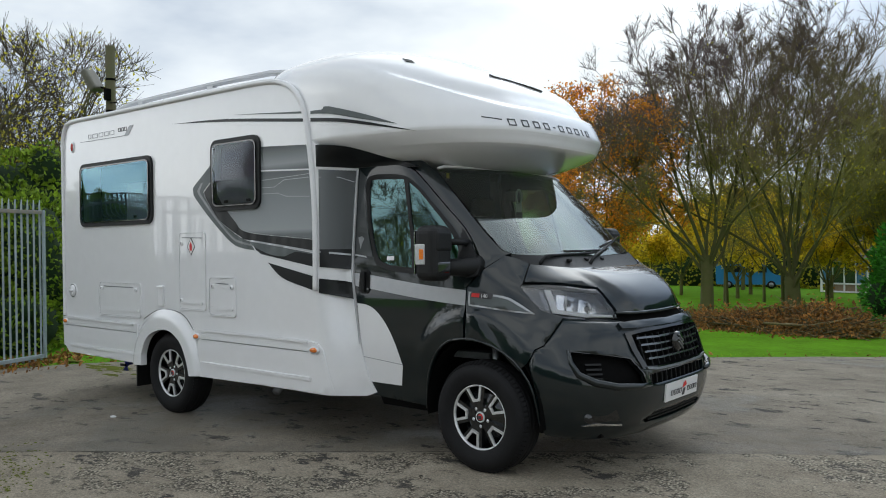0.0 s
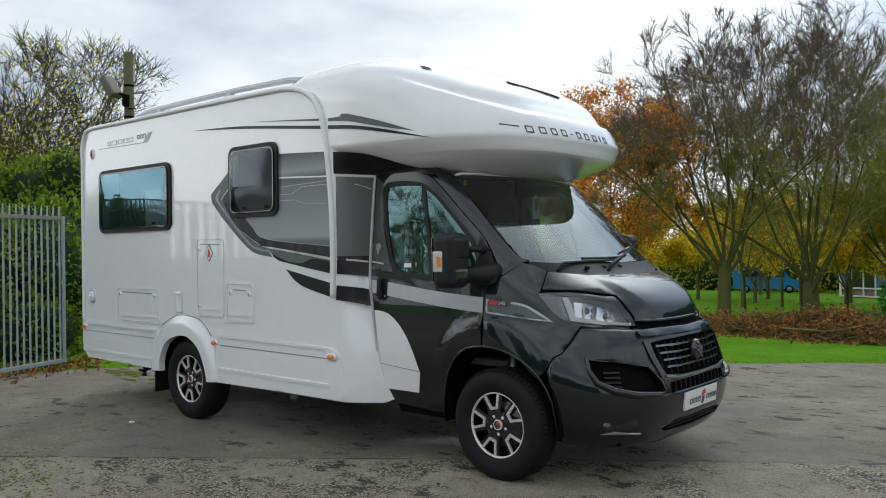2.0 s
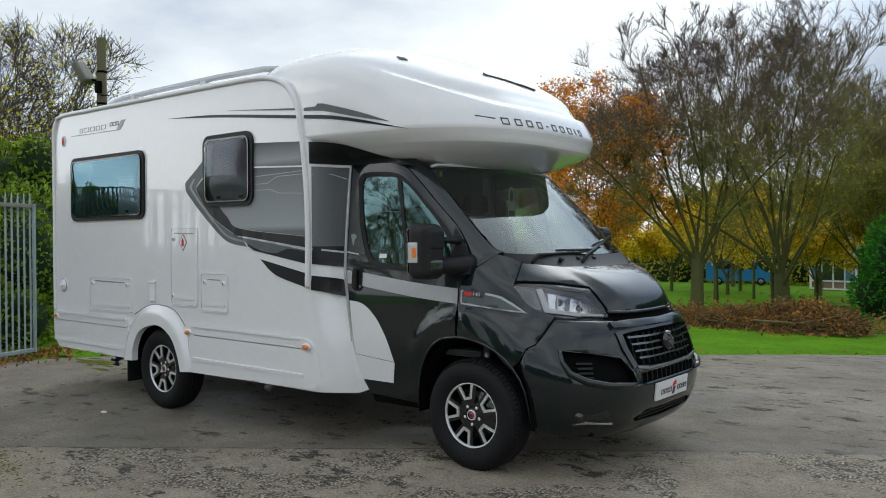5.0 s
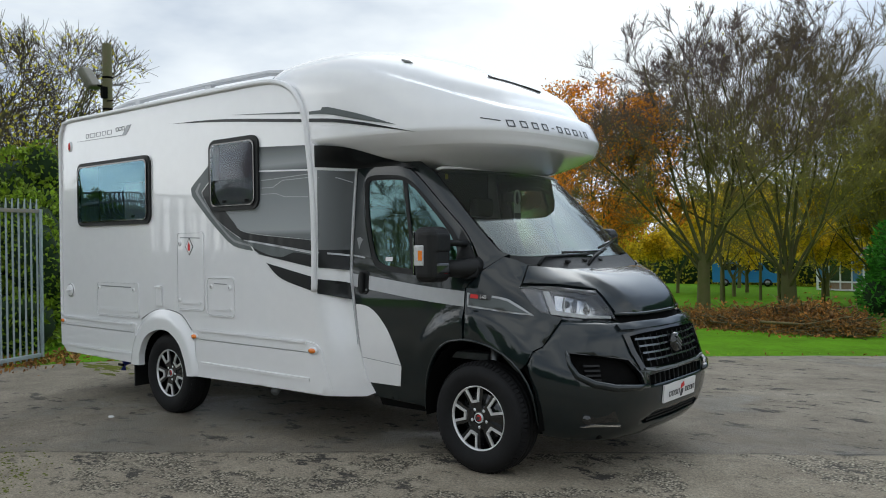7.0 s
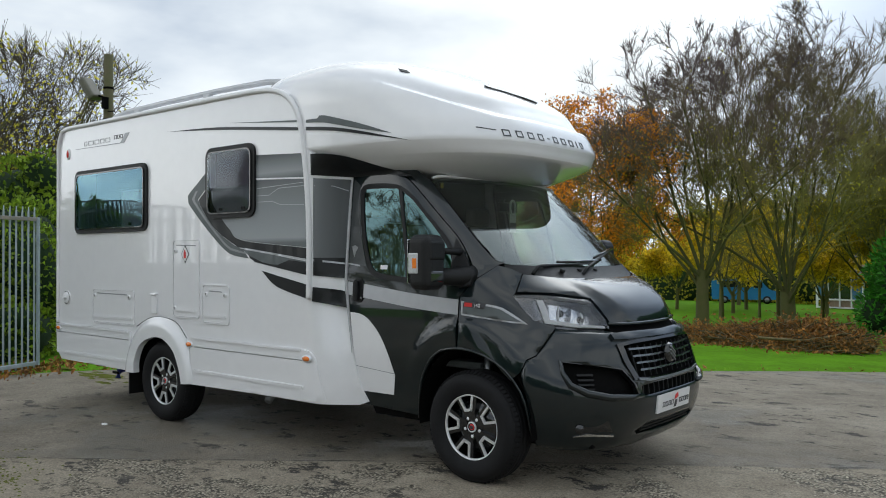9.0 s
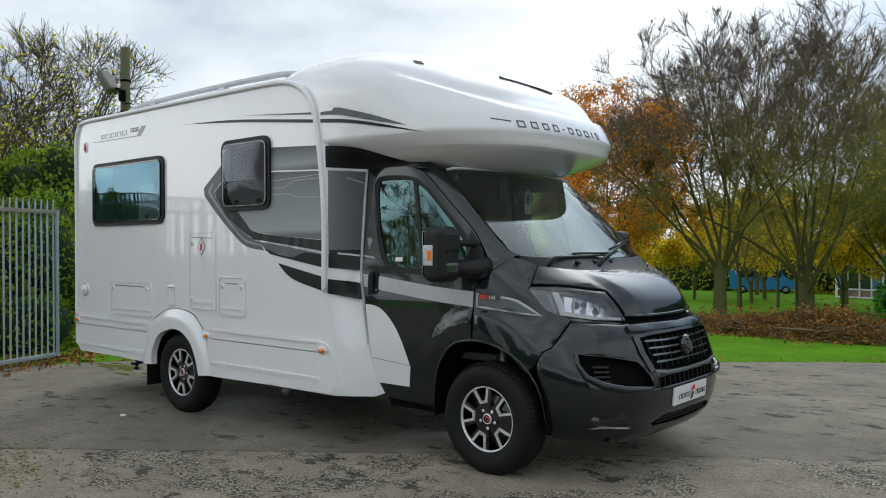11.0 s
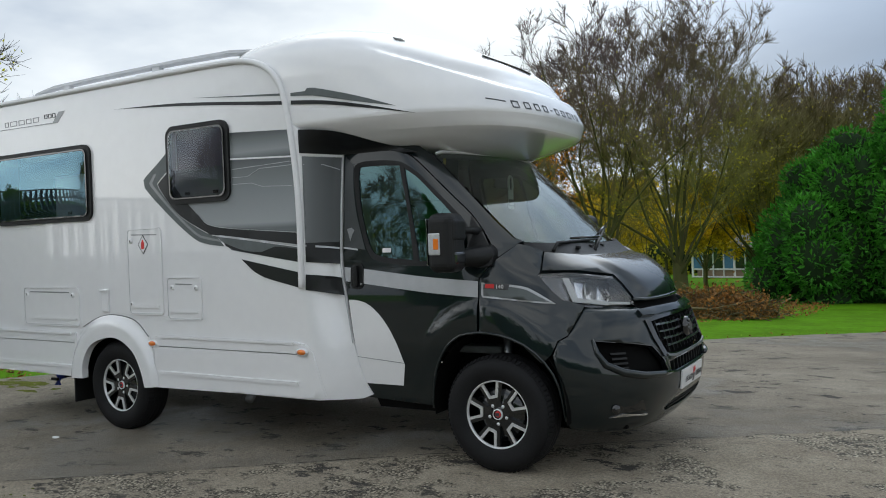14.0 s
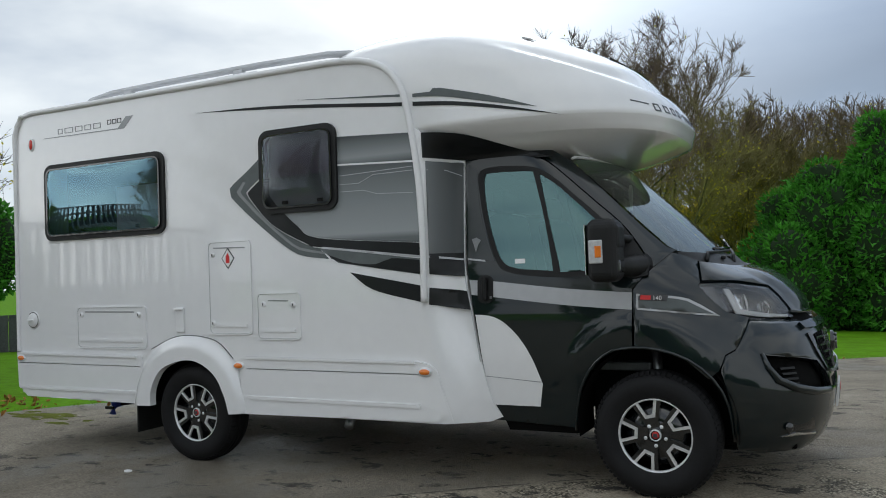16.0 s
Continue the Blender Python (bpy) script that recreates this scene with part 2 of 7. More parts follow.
def box(sx, sy, sz, at=(0, 0, 0), bevel=0.0, segs=2, rot=None):
    bm = bmesh.new()
    bmesh.ops.create_cube(bm, size=1)
    bmesh.ops.scale(bm, vec=(sx, sy, sz), verts=bm.verts)
    if bevel:
        bmesh.ops.bevel(bm, geom=bm.edges[:], offset=bevel, segments=segs, affect="EDGES", profile=0.5)
    if rot is not None:
        bmesh.ops.transform(bm, matrix=rot, verts=bm.verts)
    bmesh.ops.translate(bm, vec=at, verts=bm.verts)
    return bm


def tube(pts, radius, sides=8, mat=None, name="tube", cap=True):
    """A round bar along a line of points; radius may be a list."""
    pts = [Vector(p) for p in pts]
    rad = radius if isinstance(radius, (list, tuple)) else [radius] * len(pts)
    verts, faces = [], []
    ref = Vector((0, 0, 1))
    for i, p in enumerate(pts):
        d = (pts[min(i + 1, len(pts) - 1)] - pts[max(i - 1, 0)]).normalized()
        if abs(d.dot(ref)) > 0.95:
            ref = Vector((1, 0, 0)) if abs(d.x) < 0.9 else Vector((0, 1, 0))
        u = d.cross(ref).normalized()
        v = d.cross(u)
        for k in range(sides):
            a = 2 * math.pi * k / sides
            verts.append(p + rad[i] * (math.cos(a) * u + math.sin(a) * v))
    for i in range(len(pts) - 1):
        for k in range(sides):
            a, b = i * sides + k, i * sides + (k + 1) % sides
            faces.append((a, b, b + sides, a + sides))
    if cap:
        faces.append(tuple(range(sides - 1, -1, -1)))
        faces.append(tuple(range((len(pts) - 1) * sides, len(pts) * sides)))
    return mesh_of(name, verts, faces, mat)


def lathe(profile, segs=48, mat=None, name="lathe"):
    """Turns (radius, y) pairs round the y axis."""
    verts, faces = [], []
    n = len(profile)
    for k in range(segs):
        a = 2 * math.pi * k / segs
        for r, y in profile:
            verts.append((r * math.cos(a), y, r * math.sin(a)))
    for k in range(segs):
        j = (k + 1) % segs
        for i in range(n - 1):
            faces.append((k * n + i, k * n + i + 1, j * n + i + 1, j * n + i))
    return mesh_of(name, verts, faces, mat)


def smooth_line(pts, step=0.04, closed=False):
    """Samples a Catmull-Rom curve through a few points; a point given as (x, z, 0) stays a corner."""
    p = [(q[0], q[1]) for q in pts]
    sharp = [len(q) > 2 for q in pts]
    out = []
    n = len(p)
    for i in range(n if closed else n - 1):
        j = (i + 1) % n
        h = i - 1 if (i > 0 or closed) else i
        k = (j + 1) % n if (j + 1 < n or closed) else j
        a, b, c, d = (Vector(p[q]) for q in (h, i, j, k))
        if sharp[i]:
            a = b - (c - b)
        if sharp[j]:
            d = c + (c - b)
        m = max(1, int((c - b).length / step))
        for s in range(m):
            t = s / m
            q = 0.5 * ((2 * b) + (c - a) * t + (2 * a - 5 * b + 4 * c - d) * t * t + (3 * b - a - 3 * c + d) * t ** 3)
            out.append((q.x, q.y))
    if not closed:
        out.append(p[-1])
    return out


def corners(pts):
    return [(x, z, 0) for x, z in pts]


def rounded(x0, z0, x1, z1, r, k=6):
    out = []
    for cx, cz, a0 in ((x1 - r, z1 - r, 0), (x0 + r, z1 - r, 90), (x0 + r, z0 + r, 180), (x1 - r, z0 + r, 270)):
        for i in range(k + 1):
            a = radians(a0 + 90 * i / k)
            out.append((cx + r * math.cos(a), cz + r * math.sin(a)))
    return out


def inside(q, poly):
    x, y = q
    c = False
    j = len(poly) - 1
    for i in range(len(poly)):
        xi, yi = poly[i]
        xj, yj = poly[j]
        if (yi > y) != (yj > y) and x < (xj - xi) * (y - yi) / (yj - yi) + xi:
            c = not c
        j = i
    return c


def panel(name, outline, mapper, mat, parent, holes=(), step=0.06, out=0.0, thick=0.006, label="", flip=False, split=True):
    """A sheet with the outline given on a surface, with holes and a turned-in rim. mapper(u, v, d) gives the place d metres outside the surface."""
    loops = [list(outline)] + [list(h) for h in holes]
    pts, edges = [], []
    for lp in loops:
        s = len(pts)
        pts += [Vector(p) for p in lp]
        edges += [(s + i, s + (i + 1) % len(lp)) for i in range(len(lp))]
    us, vs = [p[0] for p in outline], [p[1] for p in outline]
    nu, nv = int((max(us) - min(us)) / step), int((max(vs) - min(vs)) / step)
    for i in range(1, nu + 1):
        for j in range(1, nv + 1):
            q = (min(us) + (i - 0.5 + 0.25 * (j % 2)) * step, min(vs) + (j - 0.5) * step)
            if inside(q, outline) and not any(inside(q, h) for h in holes):
                pts.append(Vector(q))
    v2, _, f2, _, _, _ = delaunay_2d_cdt(pts, edges, [], 0, 1e-5)
    tri = []
    for f in f2:
        c = sum((v2[i] for i in f), Vector((0, 0))) / len(f)
        if inside(c, outline) and not any(inside(c, h) for h in holes):
            tri.append(tuple(f))
    n = len(v2)
    verts = [Vector(mapper(v.x, v.y, out)) for v in v2] + [Vector(mapper(v.x, v.y, out - thick)) for v in v2]
    faces = list(tri)
    count = {}
    for f in tri:
        for a, b in zip(f, f[1:] + f[:1]):
            count[(a, b)] = 1
    rim = {}
    for a, b in list(count):
        if (b, a) not in count:
            for q in (a, b):
                if q not in rim:
                    rim[q] = len(verts) if split else q
                    if split:
                        verts.append(verts[q].copy())
            faces.append((rim[b], rim[a], a + n, b + n))
    f0 = tri[len(tri) // 2]
    nrm = (verts[f0[1]] - verts[f0[0]]).cross(verts[f0[2]] - verts[f0[0]])
    if nrm.dot(verts[f0[0]] - verts[f0[0] + n]) < 0:
        faces = [tuple(reversed(f)) for f in faces]
    me = mesh_of(name, verts, faces, mat)
    # crisp rim: the rim quads stay flat
    flat = [True] * len(tri) + [False] * (len(faces) - len(tri))
    me.polygons.foreach_set("use_smooth", flat)
    me.validate()
    ob = new(name, me)
    ob.parent = parent
    if label:
        tagged(ob, label)
    return ob


def table(rows):
    """Rows of (z, values...) to a smooth function of z."""
    zs = [r[0] for r in rows]

    def at(z):
        z = min(max(z, zs[0]), zs[-1])
        i = max(0, min(len(zs) - 2, sum(1 for q in zs if q <= z) - 1))
        h = zs[i + 1] - zs[i]
        t = (z - zs[i]) / h
        out = []
        for c in range(1, len(rows[0])):
            p = [rows[max(0, min(len(rows) - 1, i + k))][c] for k in (-1, 0, 1, 2)]
            q = [zs[max(0, min(len(rows) - 1, i + k))] for k in (-1, 0, 1, 2)]
            m0 = (p[2] - p[0]) / max(1e-6, q[2] - q[0])
            m1 = (p[3] - p[1]) / max(1e-6, q[3] - q[1])
            t2, t3 = t * t, t ** 3
            out.append((2 * t3 - 3 * t2 + 1) * p[1] + (t3 - 2 * t2 + t) * h * m0 + (3 * t2 - 2 * t3) * p[2] + (t3 - t2) * h * m1)
        return out
    return at


def blend(t):
    t = min(1.0, max(0.0, t))
    return t * t * (3 - 2 * t)


YC = 0.06      # the vehicle's centre line

# plan of the cab by height: front centre, half width, where the front begins to round, roundness
CAB = table([
    (0.22, 4.25, 0.94, 3.40, 3.2),
    (0.34, 4.35, 0.975, 3.40, 3.4),
    (0.50, 4.40, 1.005, 3.38, 3.5),
    (0.66, 4.40, 1.025, 3.34, 3.4),
    (0.80, 4.37, 1.04, 3.28, 3.0),
    (0.95, 4.33, 1.042, 3.22, 2.7),
    (1.03, 4.255, 1.042, 3.20, 2.6),
    (1.12, 4.21, 1.040, 3.15, 2.6),
    (1.20, 4.14, 1.036, 3.12, 2.7),
    (1.27, 4.045, 1.031, 3.10, 2.8),
    (1.33, 3.92, 1.026, 3.10, 2.9),
    (1.37, 3.845, 1.021, 3.10, 3.0),
    (1.42, 3.79, 1.014, 3.10, 3.0),
    (1.48, 3.725, 1.006, 3.08, 3.0),
    (1.60, 3.60, 0.995, 3.00, 3.0),
    (1.75, 3.45, 0.980, 2.89, 3.0),
    (1.90, 3.29, 0.962, 2.78, 3.0),
    (2.08, 3.09, 0.937, 2.65, 3.0),
    (2.20, 2.95, 0.915, 2.52, 3.0),
    (2.30, 2.82, 0.895, 2.40, 3.0),
])


def arch_swell(x, z):
    """The swelling round the front wheel, with a crease along its top that dies away fore and aft."""
    if not 2.8 < x < 4.1 or z > 1.12:
        return 0.0
    r = math.hypot(x - 3.42, z - 0.54)
    fade = blend((z - 0.60) / 0.42) if x < 3.42 else blend((4.02 - x) / 0.30)
    return 0.024 * blend((0.585 - r) / 0.09) * fade


def bonnet_rise(y, z):
    """The raised middle of the bonnet, widening towards the windscreen."""
    if not 1.035 < z < 1.35:
        return 0.0
    return 0.020 * blend((0.36 + 0.62 * (z - 1.03) - y) / 0.05) * blend((z - 1.035) / 0.04) * blend((1.35 - z) / 0.06)


def skin(s, z, d=0.0, side=-1):
    """Cab surface: s = 0 at the front centre, 1 where the side runs straight, 1 more for each metre back; d metres outside."""
    def p(s, z):
        xc, w, x0, n = CAB(z)
        if s >= 1:
            x = x0 - (s - 1)
            return Vector((x, YC + side * (w + arch_swell(x, z)), z))
        th = max(0.0, s) * math.pi / 2
        x = x0 + (xc - x0) * math.cos(th) ** (2 / n)
        k = bonnet_rise(w * math.sin(th) ** (2 / n), z) if s > 0 else bonnet_rise(0.0, z)
        return Vector((x + 0.6 * k, YC + (side * (w * math.sin(th) ** (2 / n) + arch_swell(x, z)) if s > 0 else 0.0), z + 0.8 * k))
    if not d:
        return p(s, z)
    e = 0.012
    a = p(s + e, z) - p(max(s - e, 0.001), z)
    b = p(s, z + e) - p(s, z - e)
    nrm = a.cross(b).normalized()
    if nrm.y * side < 0 or (abs(nrm.y) < 0.05 and nrm.x < 0):
        nrm = -nrm
    return p(s, z) + nrm * d


def side_of(x, z, d=0.0, side=-1):
    """Cab surface by x and height."""
    xc, w, x0, n = CAB(z)
    s = 1 + (x0 - x) if x <= x0 else math.acos(min(1.0, ((x - x0) / (xc - x0))) ** (n / 2)) * 2 / math.pi
    return skin(s, z, d, side)


SIDE_Y = 1.20


def body_y(x, z):
    """Half width of the coach-built side, which draws in to the cab at its front."""
    cabw = CAB(min(z, 2.2))[1] + 0.012
    low = blend((1.2 - z) / 0.7)
    return SIDE_Y - (SIDE_Y - cabw) * blend((x - 2.045 - 0.07 * low) / (0.205 + 0.16 * low))


def body(x, z, d=0.0):
    return Vector((x, YC - (body_y(x, z) + d), z))


def body_far(x, z, d=0.0):
    return Vector((x, YC + body_y(x, z) + d, z))


# over-cab bulge by height: nose, half width, middle, roundness, length of its tail
LUTON = table([
    (2.088, 3.05, 0.72, 2.53, 2.8, 0.25),
    (2.11, 3.17, 0.83, 2.50, 2.8, 0.3),
    (2.17, 3.36, 0.99, 2.40, 2.9, 0.3),
    (2.215, 3.49, 1.06, 2.28, 3.0, 0.3),
    (2.235, 3.522, 1.092, 2.24, 3.0, 0.3),
    (2.29, 3.538, 1.165, 2.10, 3.0, 0.25),
    (2.325, 3.548, 1.196, 2.05, 3.0, 0.35),
    (2.34, 3.549, 1.1985, 2.05, 3.0, 0.45),
    (2.36, 3.545, 1.1985, 2.05, 3.0, 0.50),
    (2.48, 3.48, 1.1985, 2.02, 3.0, 0.55),
    (2.60, 3.38, 1.197, 2.00, 2.9, 0.58),
    (2.70, 3.29, 1.192, 1.98, 2.8, 0.65),
    (2.80, 3.13, 1.17, 1.95, 2.7, 0.8),
    (2.88, 2.97, 1.13, 1.90, 2.6, 1.05),
    (2.955, 2.80, 1.06, 1.85, 2.5, 1.00),
    (3.02, 2.60, 0.95, 1.80, 2.4, 0.90),
    (3.075, 2.40, 0.80, 1.78, 2.3, 0.76),
    (3.115, 2.14, 0.56, 1.76, 2.2, 0.52),
    (3.135, 1.93, 0.22, 1.76, 2.0, 0.25),
])


def pod_shoulder(q):
    """A moulded shoulder line that falls towards the nose, with a shallow scoop above it."""
    line = 2.505 + 0.36 * max(0.0, 3.40 - q.x)
    t = (q.z - line) / 0.30
    if not 0 < t < 1 or q.x < 1.9:
        return q
    k = 0.034 * (1 - t) ** 1.6 * min(1.0, t / 0.10) * blend((q.x - 2.40) / 0.45)
    inward = Vector((2.2 - q.x, (YC - q.y) * 1.1, 0))
    return q + inward.normalized() * k - Vector((0, 0, 0.55 * k))


def luton(a, z, d=0.0):
    """Over-cab surface: a in degrees round from the nose (0), -90 at the near side."""
    def p(a, z):
        xc, w, x0, n, tail = LUTON(z)
        c, s = math.cos(radians(a)), math.sin(radians(a))
        l = (xc - x0) if c >= 0 else tail
        q = Vector((x0 + math.copysign(abs(c) ** (2 / n), c) * l, YC + math.copysign(abs(s) ** (2 / n), s) * w, z))
        return pod_shoulder(q)
    if not d:
        return p(a, z)
    u = p(a + 1, z) - p(a - 1, z)
    v = p(a, z + 0.01) - p(a, z - 0.01)
    n = u.cross(v).normalized()
    if n.dot(p(a, z) - Vector((1.8, YC, z))) < 0:
        n = -n
    return p(a, z) + n * d


# ---------------- the motorhome ----------------
van = thing("motorhome", "white coach-built motorhome with a black cab, parked on wet tarmac", "motorhome")


def cab_uv(x, y, z):
    """Cab surface coordinates of a place; negative on the near side."""
    xc, w, x0, n = CAB(z)
    sgn = -1 if y <= YC else 1
    if x <= x0:
        return (sgn * (1 + x0 - x), z)
    a = max(1e-4, (x - x0) / (xc - x0)) ** (n / 2)
    b = max(1e-4, abs(y - YC) / w) ** (n / 2)
    return (sgn * math.atan2(b, a) * 2 / math.pi, z)


def cab_map(u, v, d=0.0):
    return skin(max(abs(u), 1e-4), v, d, -1 if u <= 0 else 1)


def near(pts):
    return [cab_uv(*p) for p in pts]


def mirrored(pts):
    """Closes a half outline (listed from the centre line round the near side and back) with its far twin."""
    return pts + [(-u, v) for u, v in reversed(pts)]


def yz(pts, dy=0.0):
    """Front places by y and height to cab coordinates."""
    out = []
    for y, z in pts:
        xc, w, x0, n = CAB(z)
        q = min(1.0, abs(y - YC) / w)
        s = math.asin(q ** (n / 2)) * 2 / math.pi
        out.append((-s if y <= YC else s, z))
    return out


def side_far(x, z, d=0.0):
    return side_of(x, z, d, 1)


# white coach-built side, near
ARCH_OUT = [(-0.60, 0.415), (-0.535, 0.68), (-0.40, 0.855), (-0.17, 0.945), (0.04, 0.962), (0.27, 0.92), (0.42, 0.795), (0.50, 0.575), (0.55, 0.40)]
ARCH_IN = [(0.40, 0.39), (0.355, 0.53), (0.265, 0.675), (0.10, 0.768), (-0.08, 0.77), (-0.275, 0.695), (-0.375, 0.545), (-0.385, 0.42)]
FRONT_EDGE = [(2.245, 2.10), (2.25, 1.75), (2.255, 1.416), (2.31, 1.09), (2.36, 0.79), (2.42, 0.525), (2.475, 0.43)]
W1 = (-1.585, 1.755, -0.21, 2.40)
W2 = (0.725, 1.835, 1.395, 2.44)
W1_HOLE = rounded(W1[0] + 0.04, W1[1] + 0.04, W1[2] - 0.04, W1[3] - 0.04, 0.07)
W2_HOLE = rounded(W2[0] + 0.04, W2[1] + 0.04, W2[2] - 0.04, W2[3] - 0.04, 0.07)
upper = smooth_line(corners([(-1.97, 2.74), (-1.925, 2.82), (-1.84, 2.865), (1.40, 2.852), (1.62, 2.828), (1.78, 2.765), (1.89, 2.655), (1.95, 2.50), (2.00, 2.34), (2.05, 2.30), (2.24, 2.14)]) + [(2.245, 2.10, 0)] + FRONT_EDGE[1:-1] + corners([(2.475, 0.43), (2.40, 0.40), (0.50, 0.40), (0.47, 0.57), (0.39, 0.77), (0.25, 0.89), (0.04, 0.932), (-0.17, 0.915), (-0.38, 0.83), (-0.505, 0.67), (-0.52, 0.60), (-1.97, 0.60)]), 0.12, True)
side_near = panel("body_side", upper, body, WHITE, van, [W1_HOLE, W2_HOLE], 0.05, 0.0, 0.03, "white gelcoat side wall")
panel("body_side", upper, body_far, WHITE, van, [], 0.2, 0.0, 0.03, flip=True)


def hollow(u0, v0, u1, v1, t):
    return [(u0, v0), (u1, v0), (u1, v1), (u0, v1)], [[(u0 + t, v0 + t), (u1 - t, v0 + t), (u1 - t, v1 - t), (u0 + t, v1 - t)]]


def bars_text(parent, mapper, x, z, h, widths, mat, gap=0.02, slope=0.0, out=0.003, name="lettering", t=0.006):
    """Lettering as plain open boxes of its size and stroke."""
    for wd in widths:
        o, hole = hollow(x, z, x + wd, z + h, t)
        panel(name, o, mapper, mat, parent, hole, 0.05, out, 0.003)
        x += wd + gap


def skirt(name, outline, label=""):
    def fading(x, z, d=0.0):
        return body(x, z, 0.0015 + (d if d < 0.005 else d * (1 - 0.92 * blend((x - 1.98) / 0.22))))
    return panel(name, smooth_line(outline, 0.10, True), fading, WHITE, van, (), 0.05, 0.018, 0.03, label)


sk_rear = skirt("skirt_panel", corners([(-1.985, 0.815), (-0.50, 0.80), (-0.50, 0.425), (-1.86, 0.44), (-1.97, 0.535)]), "white lower skirt behind the wheel")
sk_front = skirt("skirt_panel", corners([(0.50, 0.80), (1.98, 0.80), (2.06, 0.785), (2.11, 0.74), (2.16, 0.56), (2.20, 0.415), (0.50, 0.395)]), "white lower skirt between the wheels")
for sk, x0, x1 in ((sk_rear, -1.96, -0.52), (sk_front, 0.56, 1.99)):
    # no groove is cut: a flat grey strip draws the groove's shade
    panel("skirt_groove_shade", [(x0, 0.722), (x1, 0.715), (x1, 0.721), (x0, 0.728)], body, GREYPRINT, sk, (), 0.2, 0.0195, 0.003)
    panel("skirt_lip", [(x0 + 0.02, 0.505), (x1, 0.498), (x1, 0.525), (x0, 0.53)], body, WHITE, sk, (), 0.2, 0.0290, 0.014)
    panel("skirt_lip", [(x0, 0.795), (x1 - 0.03, 0.785), (x1 - 0.03, 0.803), (x0, 0.815)], body, WHITE, sk, (), 0.2, 0.0295, 0.014)


def flare(mp):
    """A swelling ring round the wheel opening, dying away into the side wall."""
    def at(x, z, d=0.0):
        r = math.hypot(x + 0.02, max(0.0, z - 0.38))
        return mp(x, z, 0.004 + 0.045 * blend((0.60 - r) / 0.10) + d)
    return at


arch_line = smooth_line([(*ARCH_OUT[0], 0)] + ARCH_OUT[1:-1] + [(*ARCH_OUT[-1], 0), (*ARCH_IN[0], 0)] + ARCH_IN[1:-1] + [(*ARCH_IN[-1], 0)], 0.025, True)
panel("wheel_arch_flare", arch_line, flare(body), WHITE, van, (), 0.02, 0.0, 0.06, "white wheel arch flare")
panel("wheel_arch_flare", arch_line, flare(body_far), WHITE, van, (), 0.05, 0.0, 0.06)
film_pts = [body(x, z, 0.006) for x, z in smooth_line(ARCH_OUT[2:7], 0.04)]
part("arch_seam", tube(film_pts, 0.0035, 6, PRINT, "arch_seam"), None, van, "dark sealing line")
# skirts of the far side and the underfloor
for o in ([(-1.985, 0.815), (-0.50, 0.80), (-0.50, 0.425), (-1.86, 0.44), (-1.97, 0.535)], [(0.50, 0.80), (1.98, 0.80), (2.055, 0.74), (2.40, 0.60), (2.40, 0.40), (0.50, 0.395)]):
    panel("skirt_panel", smooth_line(corners(o), 0.15, True), body_far, WHITE, van, (), 0.2, 0.018, 0.03)
part("underfloor_tray", box(1.6, 2.0, 0.10, (1.30, YC, 0.47), 0.02), DARK, van)
part("underfloor_tray", box(1.2, 2.0, 0.10, (-1.25, YC, 0.50), 0.02), DARK, van)
part("under_engine_tray", box(0.9, 1.5, 0.04, (3.75, YC, 0.30), 0.01), DARK, van)

# edge moulding: up the rear corner, along the eaves and down behind the cab door
EDGE = [(-1.97, 0.82), (-1.97, 1.6), (-1.97, 2.55), (-1.955, 2.72), (-1.90, 2.82), (-1.80, 2.868), (-1.2, 2.868), (-0.2, 2.865), (0.8, 2.86), (1.40, 2.852), (1.62, 2.828), (1.78, 2.765), (1.89, 2.655), (1.95, 2.50), (2.00, 2.21), (2.032, 1.90), (2.042, 1.57), (2.036, 1.186)]
for mp in (body, body_far):
    pts = [mp(x, z, 0.006) for x, z in smooth_line(EDGE, 0.05)]
    part("edge_moulding", tube(pts, [0.019 if p.z < 2.6 and p.x < 0 else 0.023 for p in pts], 10, TRIM, "edge_moulding"), None, van, "white corner moulding")

# roof, rear wall, front bulkhead, floor
rv, rf = [], []
XS = [-1.95, -1.90, -1.80, -1.5, -0.5, 0.5, 1.0, 1.3, 1.6, 1.9]
YS = [-1.17, -1.10, -0.9, -0.5, 0, 0.5, 0.9, 1.10, 1.17]
for x in XS:
    for y in YS:
        rv.append((x, YC + y * (1 - 0.16 * blend((x - 0.9) / 0.9)), 2.855 + 0.065 * (1 - (abs(y) / 1.17) ** 3) - (0.10 if x < -1.92 else 0.03 if x < -1.85 else 0)))
for i in range(len(XS) - 1):
    for j in range(len(YS) - 1):
        a = i * len(YS) + j
        rf.append((a, a + len(YS), a + len(YS) + 1, a + 1))
part("roof", mesh_of("roof", rv, rf, WHITE), None, van, "white gently crowned roof")
part("rear_wall", box(0.04, 2.36, 2.35, (-1.965, YC, 1.63), 0.015), WHITE, van)
part("rear_bumper", box(0.08, 2.3, 0.36, (-1.97, YC, 0.62), 0.03, 3), WHITE, van)
part("floor_pan", box(4.0, 2.1, 0.06, (0.05, YC, 0.62), 0.01), DARK, van)
part("chassis_rail", box(5.0, 0.08, 0.14, (1.2, YC - 0.45, 0.50), 0.01), DARK, van)
part("chassis_rail", box(5.0, 0.08, 0.14, (1.2, YC + 0.45, 0.50), 0.01), DARK, van)
part("rear_axle", tube([(0, YC - 1.0, 0.36), (0, YC + 1.0, 0.36)], 0.05, 10, DARK, "rear_axle"), None, van)
